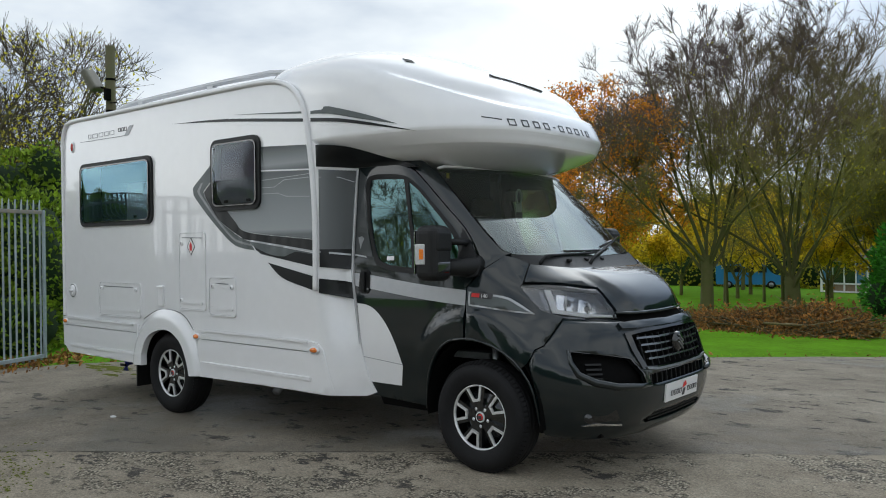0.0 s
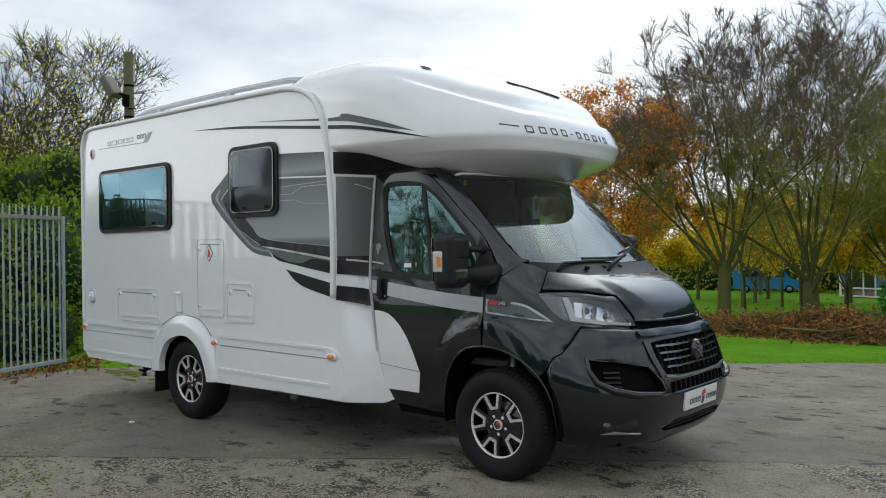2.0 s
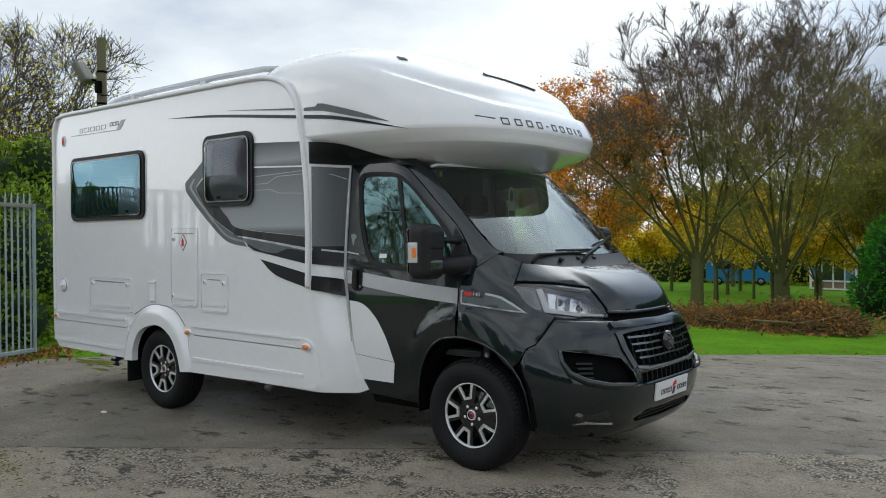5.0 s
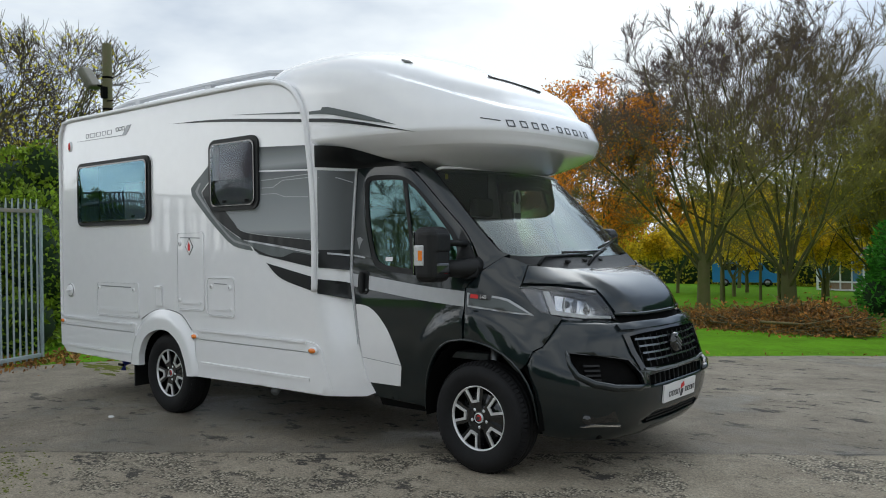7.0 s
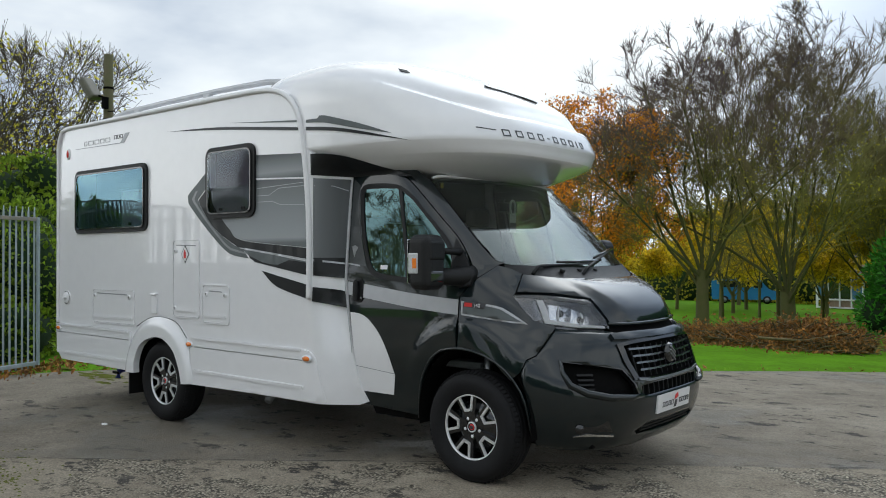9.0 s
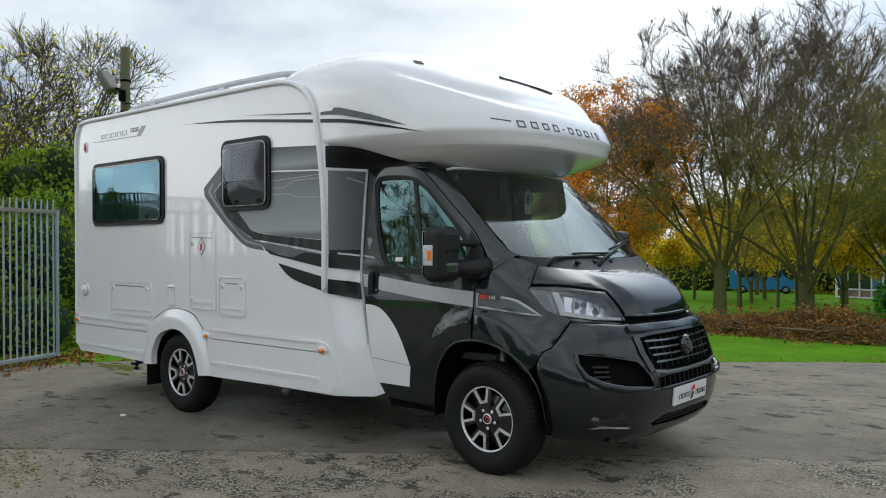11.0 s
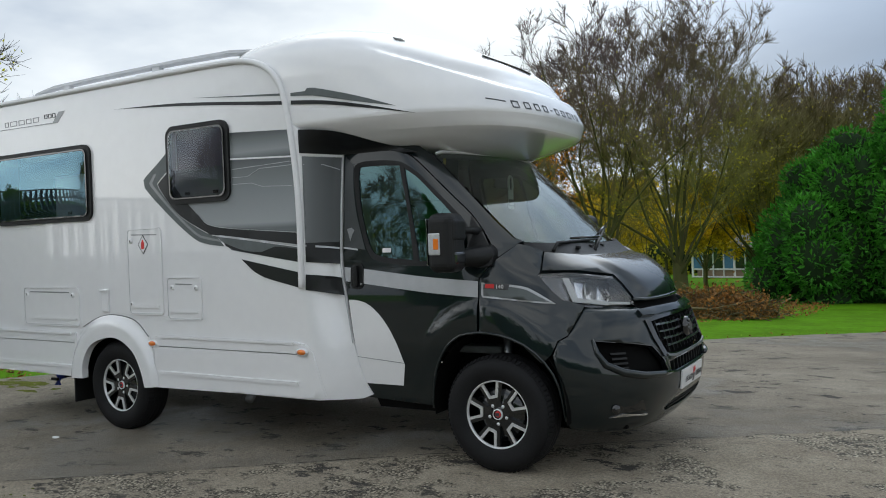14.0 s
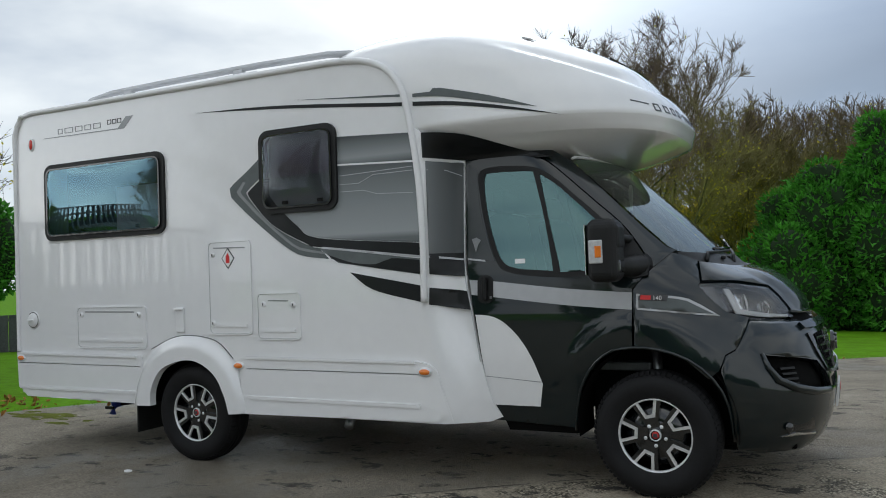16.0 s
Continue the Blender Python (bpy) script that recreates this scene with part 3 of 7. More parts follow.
part("wheel_box", box(0.95, 0.06, 0.60, (0.0, YC - 0.80, 0.80), 0.02), DARK, van)
part("wheel_box", box(0.98, 0.36, 0.03, (0.0, YC - 0.97, 0.93), 0.01), DARK, van)
part("wheel_box", box(0.03, 0.36, 0.55, (-0.47, YC - 0.97, 0.70), 0.01), DARK, van)
part("wheel_box", box(0.03, 0.36, 0.55, (0.47, YC - 0.97, 0.70), 0.01), DARK, van)
part("mud_flap", box(0.02, 0.26, 0.30, (-0.62, YC - 1.03, 0.335), 0.008), PLASTIC, van, "black rubber mud flap")
part("tow_bar", tube([(-1.0, YC - 0.5, 0.42), (-0.85, YC - 0.92, 0.385), (-1.0, YC - 1.0, 0.37)], 0.018, 8, DARK, "tow_bar"), None, van)
part("waste_tap", tube([(-1.0, YC - 0.98, 0.375), (-1.03, YC - 1.03, 0.365), (-1.04, YC - 1.04, 0.29)], [0.03, 0.035, 0.03], 10, material("navy_plastic", (0.03, 0.05, 0.32), 0.4, vary=0.2, scale=10), "waste_tap"), None, van, "navy plastic waste tap")
part("waste_tap", box(0.09, 0.02, 0.025, (-1.05, YC - 1.06, 0.345), 0.004), PLASTIC, van)
part("drain_pipe", tube([(1.22, YC - 0.80, 0.42), (1.25, YC - 0.92, 0.34), (1.27, YC - 0.98, 0.30)], 0.035, 10, STEEL, "drain_pipe"), None, van, "short grey drain pipe")
part("waste_tank", box(0.9, 0.9, 0.2, (1.5, YC - 0.3, 0.47), 0.04, 3), DARK, van)

# roof rail and roof vents
for ry in (-0.84, 0.96):
    part("roof_rail", tube([(-1.50, ry, 2.90), (-1.36, ry, 2.985), (-1.1, ry, 3.018), (-0.5, ry, 3.025), (0.5, ry, 3.026), (1.15, ry, 3.012), (1.45, ry, 2.975), (1.62, ry, 2.93)], 0.026, 10, AWNING, "roof_rail"), None, van, "grey aluminium roof rail")
    for rx in (-0.9, 0.3):
        part("rail_foot", box(0.10, 0.05, 0.13, (rx, ry, 2.955), 0.012, 2), AWNING, van)
part("roof_vent", box(0.42, 0.42, 0.07, (0.35, -0.75, 2.925), 0.025, 3), TRIM, van, "low white roof vent")
part("roof_vent", box(0.6, 0.6, 0.08, (-0.6, 0.1, 2.955), 0.03, 3), TRIM, van)

# over-cab bulge
lv, lf = [], []
zs = [2.088 + 0.01225 * i for i in range(12)] + [2.235 + 0.0125 * i for i in range(10)] + [2.36 + 0.01 * i for i in range(74)] + [3.095, 3.11, 3.122, 3.13, 3.135]
K = 120
for z in zs:
    for k in range(K):
        lv.append(luton(360 * k / K, z))
for i in range(len(zs) - 1):
    for k in range(K):
        a, b = i * K + k, i * K + (k + 1) % K
        lf.append((a, b, b + K, a + K))
lf.append(tuple(range(K - 1, -1, -1)))
lf.append(tuple(range((len(zs) - 1) * K, len(zs) * K)))
pod_me = mesh_of("overcab", lv, lf, WHITE)
for e in pod_me.edges:
    p, q = (pod_me.vertices[i].co for i in e.vertices)
    if (abs(p.z - zs[19]) < 1e-4 and abs(q.z - zs[19]) < 1e-4 and p.x > 2.45) or (abs(p.z - zs[12]) < 1e-4 and abs(q.z - zs[12]) < 1e-4 and p.x > 2.75):
        e.use_edge_sharp = True
over = part("overcab", pod_me, None, van, "white rounded over-cab pod")


def lut(a, z, d=0.0):
    return luton(a, z, d)


def lut_a(x, y, z):
    xc, w, x0, n, tail = LUTON(z)
    l = (xc - x0) if x >= x0 else tail
    c = math.copysign((abs(x - x0) / l) ** (n / 2), x - x0)
    s = math.copysign((abs(y - YC) / w) ** (n / 2), y - YC)
    return math.degrees(math.atan2(s, c))


def lut_panel(name, xyz, mat, parent, out=0.003, closed=True, step=0.06):
    """A film on the over-cab; outline by places, laid out in degrees and decimetres."""
    o = [(lut_a(*p) / 20, p[2]) for p in xyz]
    return panel(name, o, lambda u, v, d=0.0: luton(u * 20, v, d), mat, parent, (), step, out, 0.002)


# brand lettering on the pod: plain open boxes
def lut_front(y, z, d=0.0):
    xc, w, x0, n, tail = LUTON(z)
    x = x0 + (xc - x0) * (1 - min(0.999, abs(y - YC) / w) ** n) ** (1 / n)
    return luton(lut_a(x, y, z), z, d)


panel("lettering", [(-0.765, 2.403), (-0.640, 2.388), (-0.640, 2.396), (-0.765, 2.411)], lut_front, PRINT, over, (), 0.03, 0.004, 0.002)
yy = -0.60
for k, wd in enumerate((0.062, 0.062, 0.062, 0.062, 0.028, 0.062, 0.062, 0.062, 0.012, 0.05)):
    lo, h = (2.352, 0.050) if k != 4 else (2.372, 0.008)
    o, hole = hollow(yy, lo, yy + wd, lo + h, 0.0075)
    panel("lettering", o, lut_front, PRINT, over, hole if wd > 0.04 else (), 0.03, 0.004, 0.002)
    yy += wd + 0.052

# roof light on the pod
panel("roof_light", [(-0.36, 2.778), (0.14, 2.714), (0.14, 2.726), (-0.36, 2.791)], lut_front, GLOSSBLACK, van, (), 0.04, 0.014, 0.03, "dark tinted roof light")
lut_panel("roof_vent_mouth", [(2.63, -0.790, 2.918), (2.70, -0.770, 2.900), (2.755, -0.795, 2.872), (2.69, -0.820, 2.884)], PLASTIC, over, 0.006)

# films on the side
MIDGREY = ramp_material("graduated_grey_film", "Z", [(1.50, (0.11, 0.125, 0.13)), (1.62, (0.12, 0.135, 0.14)), (1.66, (0.30, 0.32, 0.33)), (1.85, (0.22, 0.24, 0.25)), (2.05, (0.13, 0.145, 0.15)), (2.12, (0.07, 0.08, 0.085)), (2.18, (0.26, 0.28, 0.29)), (2.26, (0.14, 0.155, 0.16)), (2.32, (0.05, 0.058, 0.06))], 0.5, 0.1)


def film(name, pts, mat, out=0.003, label="", curve=True):
    o = smooth_line(pts, 0.05, True)
    fwd = max(q[0] for q in o) > 2.06
    return panel(name, o, body, mat, side_near, (), 0.025 if fwd else 0.05, out + (0.008 if fwd else 0.0), 0.002, label)


film("film_stripe", [(0.60, 2.165, 0), (0.433, 2.05), (0.445, 1.985), (0.70, 1.765), (0.965, 1.575), (1.10, 1.522), (1.30, 1.496, 0), (1.22, 1.575, 0), (1.12, 1.602), (0.82, 1.755), (0.612, 1.965), (0.588, 2.01), (0.74, 2.12, 0), (0.74, 2.265, 0)], GREYFILM, 0.0028, "dark grey swoosh film")
film("film_stripe", [(0.56, 2.09, 0), (0.50, 2.02), (0.52, 1.99), (0.74, 1.79), (0.99, 1.60), (1.10, 1.558), (1.27, 1.53, 0), (1.27, 1.545, 0), (1.11, 1.575), (1.0, 1.615), (0.76, 1.80), (0.55, 1.995), (0.535, 2.02), (0.585, 2.085, 0)], GREYPRINT, 0.0042)
film("film_stripe", [(0.745, 2.11, 0), (0.60, 2.005), (0.62, 1.965), (0.82, 1.76), (1.12, 1.608), (1.235, 1.58), (2.015, 1.492, 0), (2.015, 1.575, 0), (1.22, 1.645), (1.04, 1.74), (0.86, 1.90), (0.80, 1.97), (0.80, 2.10, 0)], BLACKFILM, 0.0036, "black swoosh film")
film("film_field", corners([(0.80, 2.10), (0.80, 1.97)]) + [(0.86, 1.90), (1.04, 1.742), (1.22, 1.648)] + corners([(2.015, 1.578), (1.985, 2.302), (1.395, 2.335), (1.395, 2.10)]), MIDGREY, 0.0024, "graduated grey side film")
film("film_line", corners([(1.39, 2.134), (2.0, 2.106), (2.0, 2.118), (1.39, 2.146)]), TRIM, 0.0044)
film("film_line", corners([(1.25, 1.583), (2.013, 1.492), (2.012, 1.478), (1.24, 1.570)]), SILVERFILM, 0.0046)
film("film_stripe", corners([(1.215, 1.576), (2.012, 1.472), (2.01, 1.368), (1.376, 1.466)]), GREYFILM, 0.0032)
film("film_stripe", [(1.30, 1.522, 0), (1.40, 1.468), (2.01, 1.372, 0), (2.012, 1.462, 0), (1.80, 1.482), (1.68, 1.448), (1.50, 1.462)], BLACKFILM, 0.0048)
film("film_stripe", [(1.469, 1.397, 0), (1.65, 1.276), (2.007, 1.188, 0), (2.011, 1.296, 0)], BLACKFILM, 0.0036, "black pointed film")
for ln in (((1.41, 2.000), (1.56, 1.998), (1.68, 2.048), (1.98, 2.052)), ((1.41, 1.950), (1.60, 1.948), (1.70, 1.918), (1.98, 1.905)), ((1.41, 2.060), (1.98, 2.078))):
    film("film_line", corners(list(ln) + [(x, z + 0.004) for x, z in reversed(ln)]), SILVERFILM, 0.0042)
# films forward of the moulding
film("film_line", corners([(2.060, 2.112), (2.24, 2.107), (2.24, 2.116), (2.060, 2.122)]), TRIM, 0.0044)
SIDEGREY = ramp_material("side_graduated_grey_film", "X", [(2.07, (0.15, 0.16, 0.165)), (2.13, (0.10, 0.108, 0.112)), (2.20, (0.05, 0.056, 0.058)), (2.26, (0.032, 0.037, 0.038))], 0.5, 0.1)
film("film_field", corners([(2.075, 2.105), (2.24, 2.10), (2.25, 1.50), (2.078, 1.50)]), SIDEGREY, 0.0026)
film("film_line", corners([(2.08, 2.044), (2.16, 2.046), (2.235, 2.010), (2.235, 2.014), (2.16, 2.051), (2.08, 2.049)]), SILVERFILM, 0.0046)
film("film_stripe", corners([(2.078, 1.50), (2.25, 1.50), (2.26, 1.345), (2.078, 1.366)]), BLACKFILM, 0.003)
film("film_line", corners([(2.078, 1.488), (2.25, 1.462), (2.25, 1.450), (2.078, 1.474)]), SILVERFILM, 0.0046)
film("film_stripe", corners([(2.075, 1.280), (2.275, 1.248), (2.30, 1.125), (2.07, 1.170)]), BLACKFILM, 0.003)
# thin lines under the eaves
film("film_stripe", [(0.11, 2.652, 0), (0.9, 2.612), (1.92, 2.508, 0), (1.92, 2.482, 0), (1.0, 2.580), (0.3, 2.638)], BLACKFILM, 0.003, "thin black coach line")
film("film_stripe", [(1.04, 2.634, 0), (1.925, 2.562, 0), (1.925, 2.545, 0)], GREYFILM, 0.003)


def lut_x(x, z):
    xc, w, x0, n, tail = LUTON(z)
    if x < x0:
        return (x, YC - w, z)
    return (x, YC - w * (1 - ((x - x0) / (xc - x0)) ** n) ** (1 / n), z)


def lut_film(pts, mat):
    o = smooth_line(pts, 0.08, True)
    panel("film_stripe", o, lambda x, z, d=0.0: Vector(lut_x(x, z)) + Vector((0.1, -1, 0)).normalized() * (d + 0.002), mat, over, (), 0.06, 0.003, 0.002)


lut_film([(2.00, 2.502, 0), (2.30, 2.468), (2.62, 2.405), (2.98, 2.318, 0), (2.62, 2.385), (2.30, 2.442), (2.00, 2.474, 0)], BLACKFILM)
lut_film([(2.00, 2.555, 0), (2.13, 2.552, 0), (2.15, 2.572, 0), (2.21, 2.566), (2.55, 2.475), (2.84, 2.378, 0), (2.55, 2.435), (2.20, 2.513), (2.00, 2.532, 0)], GREYFILM)

# model lettering by the rear corner: plain bars
bars_text(side_near, body, -1.42, 2.655, 0.045, (0.055, 0.10, 0.085, 0.075, 0.085), GREYPRINT, 0.028, 0.0)
bars_text(side_near, body, -0.83, 2.672, 0.038, (0.045, 0.045, 0.045), PRINT, 0.012, 0.0)
film("film_line", corners([(-1.60, 2.634), (-0.72, 2.622), (-0.72, 2.630), (-1.60, 2.639)]), GREYPRINT, 0.003)
film("film_stripe", corners([(-0.72, 2.622), (-0.64, 2.622), (-0.54, 2.715), (-0.62, 2.715)]), GREYPRINT, 0.003)

# windows of the living part


def habitation_window(x0, z0, x1, z1, sheet):
    w = panel("habitation_window", rounded(x0, z0, x1, z1, 0.085), body, PLASTIC, van, [rounded(x0 + 0.038, z0 + 0.038, x1 - 0.038, z1 - 0.038, 0.06)], 0.05, 0.022, 0.03, "tinted acrylic window in a black rubber frame")
    panel("inner_frame", rounded(x0 + 0.036, z0 + 0.036, x1 - 0.036, z1 - 0.036, 0.06), body, GLOSSBLACK, w, [rounded(x0 + 0.050, z0 + 0.050, x1 - 0.050, z1 - 0.050, 0.05)], 0.05, 0.034, 0.02)

    def bulge(x, z, d=0.0):
        u, v = (x - x0) / (x1 - x0), (z - z0) / (z1 - z0)
        return body(x, z, d + 0.042 * (16 * u * (1 - u) * v * (1 - v)) ** 0.5)
    panel("pane", rounded(x0 + 0.046, z0 + 0.046, x1 - 0.046, z1 - 0.046, 0.05), bulge, sheet, w, (), 0.05, 0.018, 0.003, "dark tinted acrylic pane")
    for xx in (x0 + 0.35 * (x1 - x0), x1 - 0.2 * (x1 - x0)):
        part("stay_catch", box(0.05, 0.012, 0.025, body(xx, z0 + 0.075, 0.03), 0.004), PLASTIC, w)
    return w


BLINDPALE = material("pale_pleated_blind", (0.84, 0.84, 0.86), 0.6, vary=0.15, scale=3)
BLINDDARK = material("purple_grey_blind", (0.135, 0.122, 0.145), 0.7, vary=0.12, scale=3)
win_a = habitation_window(*W1, HABGLASS)
win_b = habitation_window(*W2, HABGLASS_PLAIN)
# dark sheet added behind the pane in place of the unlit interior
part("dark_interior_sheet", box(1.36, 0.03, 0.62, (-0.90, YC - 0.98, 2.08), 0.005), CABIN, win_a)
part("blind", box(0.60, 0.012, 0.36, (-0.56, YC - 1.10, 1.99), 0.004), BLINDPALE, win_a, "pale pleated blind half drawn")
part("blind", box(0.62, 0.012, 0.56, (1.06, YC - 1.13, 2.137), 0.004), BLINDDARK, win_b, "closed purple-grey blind")
# fine white edge where the side wall meets the cab door
edge_pts = [body(x - 0.004, z, 0.006) for x, z in smooth_line(FRONT_EDGE[:-2], 0.05)]
part("edge_trim", tube(edge_pts, 0.003, 6, SILVERFILM, "edge_trim"), None, van, "thin white edge trim")


# lockers and flaps
def locker(x0, z0, x1, z1, label, knobs, mark=False):
    lk = panel("locker_door", rounded(x0, z0, x1, z1, 0.03, 4), body, WHITE, van, (), 0.12, 0.0055, 0.008, label)
    panel("locker_frame", rounded(x0 - 0.010, z0 - 0.010, x1 + 0.010, z1 + 0.010, 0.036, 4), body, WHITE, lk, [rounded(x0 - 0.001, z0 - 0.001, x1 + 0.001, z1 + 0.001, 0.03, 4)], 0.12, 0.0105, 0.012)
    panel("shadow_gap", rounded(x0 - 0.0025, z0 - 0.0025, x1 + 0.0025, z1 + 0.0025, 0.03, 4), body, GREYPRINT, lk, [rounded(x0 + 0.001, z0 + 0.001, x1 - 0.001, z1 - 0.001, 0.03, 4)], 0.12, 0.0062, 0.003)
    panel("locker_ridge", rounded(x0 + 0.02, z0 + 0.045, x1 - 0.035, z0 + 0.07, 0.010, 3), body, WHITE, lk, (), 0.1, 0.012, 0.008)
    for x, z in knobs:
        part("knob_lock", lathe([(0.0, -0.012), (0.014, -0.012), (0.020, -0.008), (0.022, 0.0)], 16, TRIM, "knob_lock"), None, lk, "white turn lock").location = body(x, z, 0.004)
        part("keyhole", box(0.008, 0.004, 0.02, body(x, z, 0.017), 0.001), PRINT, lk)
    return lk


lk1 = locker(-1.225, 0.865, -0.455, 1.185, "white locker door with two turn locks", ((-1.18, 1.13), (-0.53, 1.125)))
panel("grip_slot", [(-1.14, 1.148), (-0.58, 1.142), (-0.58, 1.152), (-1.14, 1.158)], body, GREYPRINT, lk1, (), 0.2, 0.0075, 0.003)
lk2 = locker(0.215, 0.98, 0.605, 1.655, "tall white gas locker door with a red warning label", ((0.255, 1.565), (0.245, 1.055)))
panel("grip_slot", [(0.26, 1.612), (0.56, 1.605), (0.56, 1.614), (0.26, 1.621)], body, GREYPRINT, lk2, (), 0.2, 0.0075, 0.003)
lk3 = locker(0.668, 0.945, 1.035, 1.262, "square white service flap", ((0.72, 1.19), (0.985, 1.185)))
panel("grip_slot", [(0.76, 1.212), (0.94, 1.208), (0.94, 1.217), (0.76, 1.221)], body, GREYPRINT, lk3, (), 0.2, 0.0075, 0.003)
panel("warning_label", [(0.400, 1.455), (0.462, 1.535), (0.400, 1.615), (0.338, 1.535)], body, PRINT, lk2, (), 0.1, 0.0075, 0.002, "white diamond label with a red gas bottle")
panel("label_face", [(0.400, 1.468), (0.452, 1.535), (0.400, 1.602), (0.348, 1.535)], body, PLATE, lk2, (), 0.1, 0.0095, 0.002)
panel("label_bottle", [(0.383, 1.50), (0.417, 1.50), (0.417, 1.553), (0.407, 1.56), (0.407, 1.572), (0.393, 1.572), (0.393, 1.56), (0.383, 1.553)], body, REDPRINT, lk2, (), 0.1, 0.0115, 0.002)
part("vent_cover", box(0.085, 0.02, 0.19, body(-0.09, 1.082, 0.008), 0.008, 3), TRIM, van, "small white vent cover")
part("vent_lip", box(0.10, 0.014, 0.018, body(-0.09, 1.165, 0.024), 0.005), TRIM, van)
cap = part("water_filler", lathe([(0.0, -0.018), (0.045, -0.018), (0.055, -0.012), (0.06, 0.0), (0.072, 0.0), (0.074, 0.012)], 28, TRIM, "water_filler"), None, van, "white round water filler cap")
cap.location = body(-1.78, 1.09, 0.01)
part("filler_ring", lathe([(0.060, 0.002), (0.063, -0.002), (0.068, -0.002), (0.070, 0.002)], 28, PRINT, "filler_ring"), None, cap, "dark rubber ring")
part("filler_grip", box(0.075, 0.016, 0.016, (0, -0.024, 0), 0.004), TRIM, cap)


def marker(x, z, out, mat, w=0.085, h=0.042, label="amber side marker lamp"):
    base = lathe([(0.0, -0.006), (0.95, -0.006), (1.0, 0.006)], 20, TRIM, "side_marker")
    base.transform(Matrix.Translation(body(x, z, out)) @ Matrix.Diagonal((w * 0.5 + 0.010, 1.0, h * 0.5 + 0.009, 1.0)))
    b = part("side_marker", base, None, van)
    lens = lathe([(0.0, -0.014), (0.5, -0.012), (0.85, -0.007), (1.0, 0.004)], 20, mat, "marker_lens")
    lens.transform(Matrix.Translation(body(x, z, out + 0.004)) @ Matrix.Diagonal((w * 0.5, 1.0, h * 0.5, 1.0)))
    part("marker_lens", lens, None, b, label)


marker(-1.925, 0.765, 0.022, AMBER)
marker(0.485, 0.745, 0.022, AMBER)
marker(2.03, 0.735, 0.024, AMBER)
marker(-1.755, 2.60, 0.006, REDLENS, 0.045, 0.095, "red top marker lamp")

# ---------------- the black cab ----------------
ARCH_F = [(2.955, 0.37), (2.99, 0.568), (3.035, 0.687), (3.117, 0.80), (3.22, 0.868), (3.345, 0.89), (3.50, 0.878), (3.66, 0.82), (3.79, 0.71), (3.865, 0.56), (3.885, 0.35)]
DOOR_TOP = [(3.455, 1.356), (3.365, 1.516), (3.270, 1.641), (3.149, 1.754), (3.001, 1.893), (2.87, 2.014), (2.768, 2.086), (2.64, 2.118)]
door_out = smooth_line([(2.245, 2.13, 0), (2.262, 1.75), (2.27, 1.416), (2.318, 1.083), (2.358, 0.79), (2.383, 0.41, 0), (2.955, 0.385, 0)] + ARCH_F[1:5] + [(3.345, 0.892, 0), (3.35, 1.235, 0), (3.452, 1.350, 0)] + DOOR_TOP[1:], 0.06, True)
frame_out = smooth_line([(2.345, 2.02), (2.42, 2.055), (2.62, 2.048), (2.755, 2.02), (2.88, 1.94), (3.00, 1.83), (3.13, 1.71), (3.236, 1.60), (3.30, 1.47), (3.25, 1.33, 0), (2.90, 1.318), (2.58, 1.355), (2.475, 1.43), (2.40, 1.65), (2.35, 1.90)], 0.02, True)
door = panel("cab_door", door_out, side_of, PAINT, van, [frame_out], 0.035, 0.004, 0.04, "black cab door with a white swoosh", True)
panel("cab_door", door_out, side_far, PAINT, van, [frame_out], 0.12, 0.004, 0.04)
pane1 = smooth_line([(2.385, 2.00), (2.42, 2.02), (2.62, 2.015), (2.725, 2.005, 0), (2.80, 1.70), (2.86, 1.36, 0), (2.60, 1.388), (2.50, 1.455), (2.425, 1.67), (2.385, 1.90)], 0.02, True)
pane2 = smooth_line([(2.765, 1.985, 0), (2.87, 1.915), (2.985, 1.81), (3.11, 1.69), (3.21, 1.575), (3.265, 1.46), (3.22, 1.355, 0), (2.905, 1.35, 0), (2.83, 1.68)], 0.02, True)
panel("window_frame", frame_out, side_of, PLASTIC, door, [pane1, pane2], 0.02, 0.002, 0.02, "black rubber window frame", True)
panel("window_frame", frame_out, side_far, PLASTIC, van, [pane1, pane2], 0.1, 0.0, 0.02)
panel("window_pane", pane1, side_of, GLASS, door, (), 0.025, -0.006, 0.004, "green tinted door glass", True)
panel("window_pane", pane2, side_of, GLASS, door, (), 0.025, -0.006, 0.004, "green tinted quarter glass", True)
panel("window_pane", pane1, side_far, FARGLASS, van, (), 0.1, -0.006, 0.004)
panel("window_pane", pane2, side_far, FARGLASS, van, (), 0.1, -0.006, 0.004)
panel("window_sticker", rounded(2.60, 1.415, 2.67, 1.445, 0.004, 2), side_of, PLATE, door, (), 0.1, -0.003, 0.001, "small pale sticker", True)


def cab_film(name, pts, mat, parent, out=0.0065, label=""):
    return panel(name, smooth_line(pts, 0.04, True), side_of, mat, parent, (), 0.03, out + 0.002, 0.002, label, True)


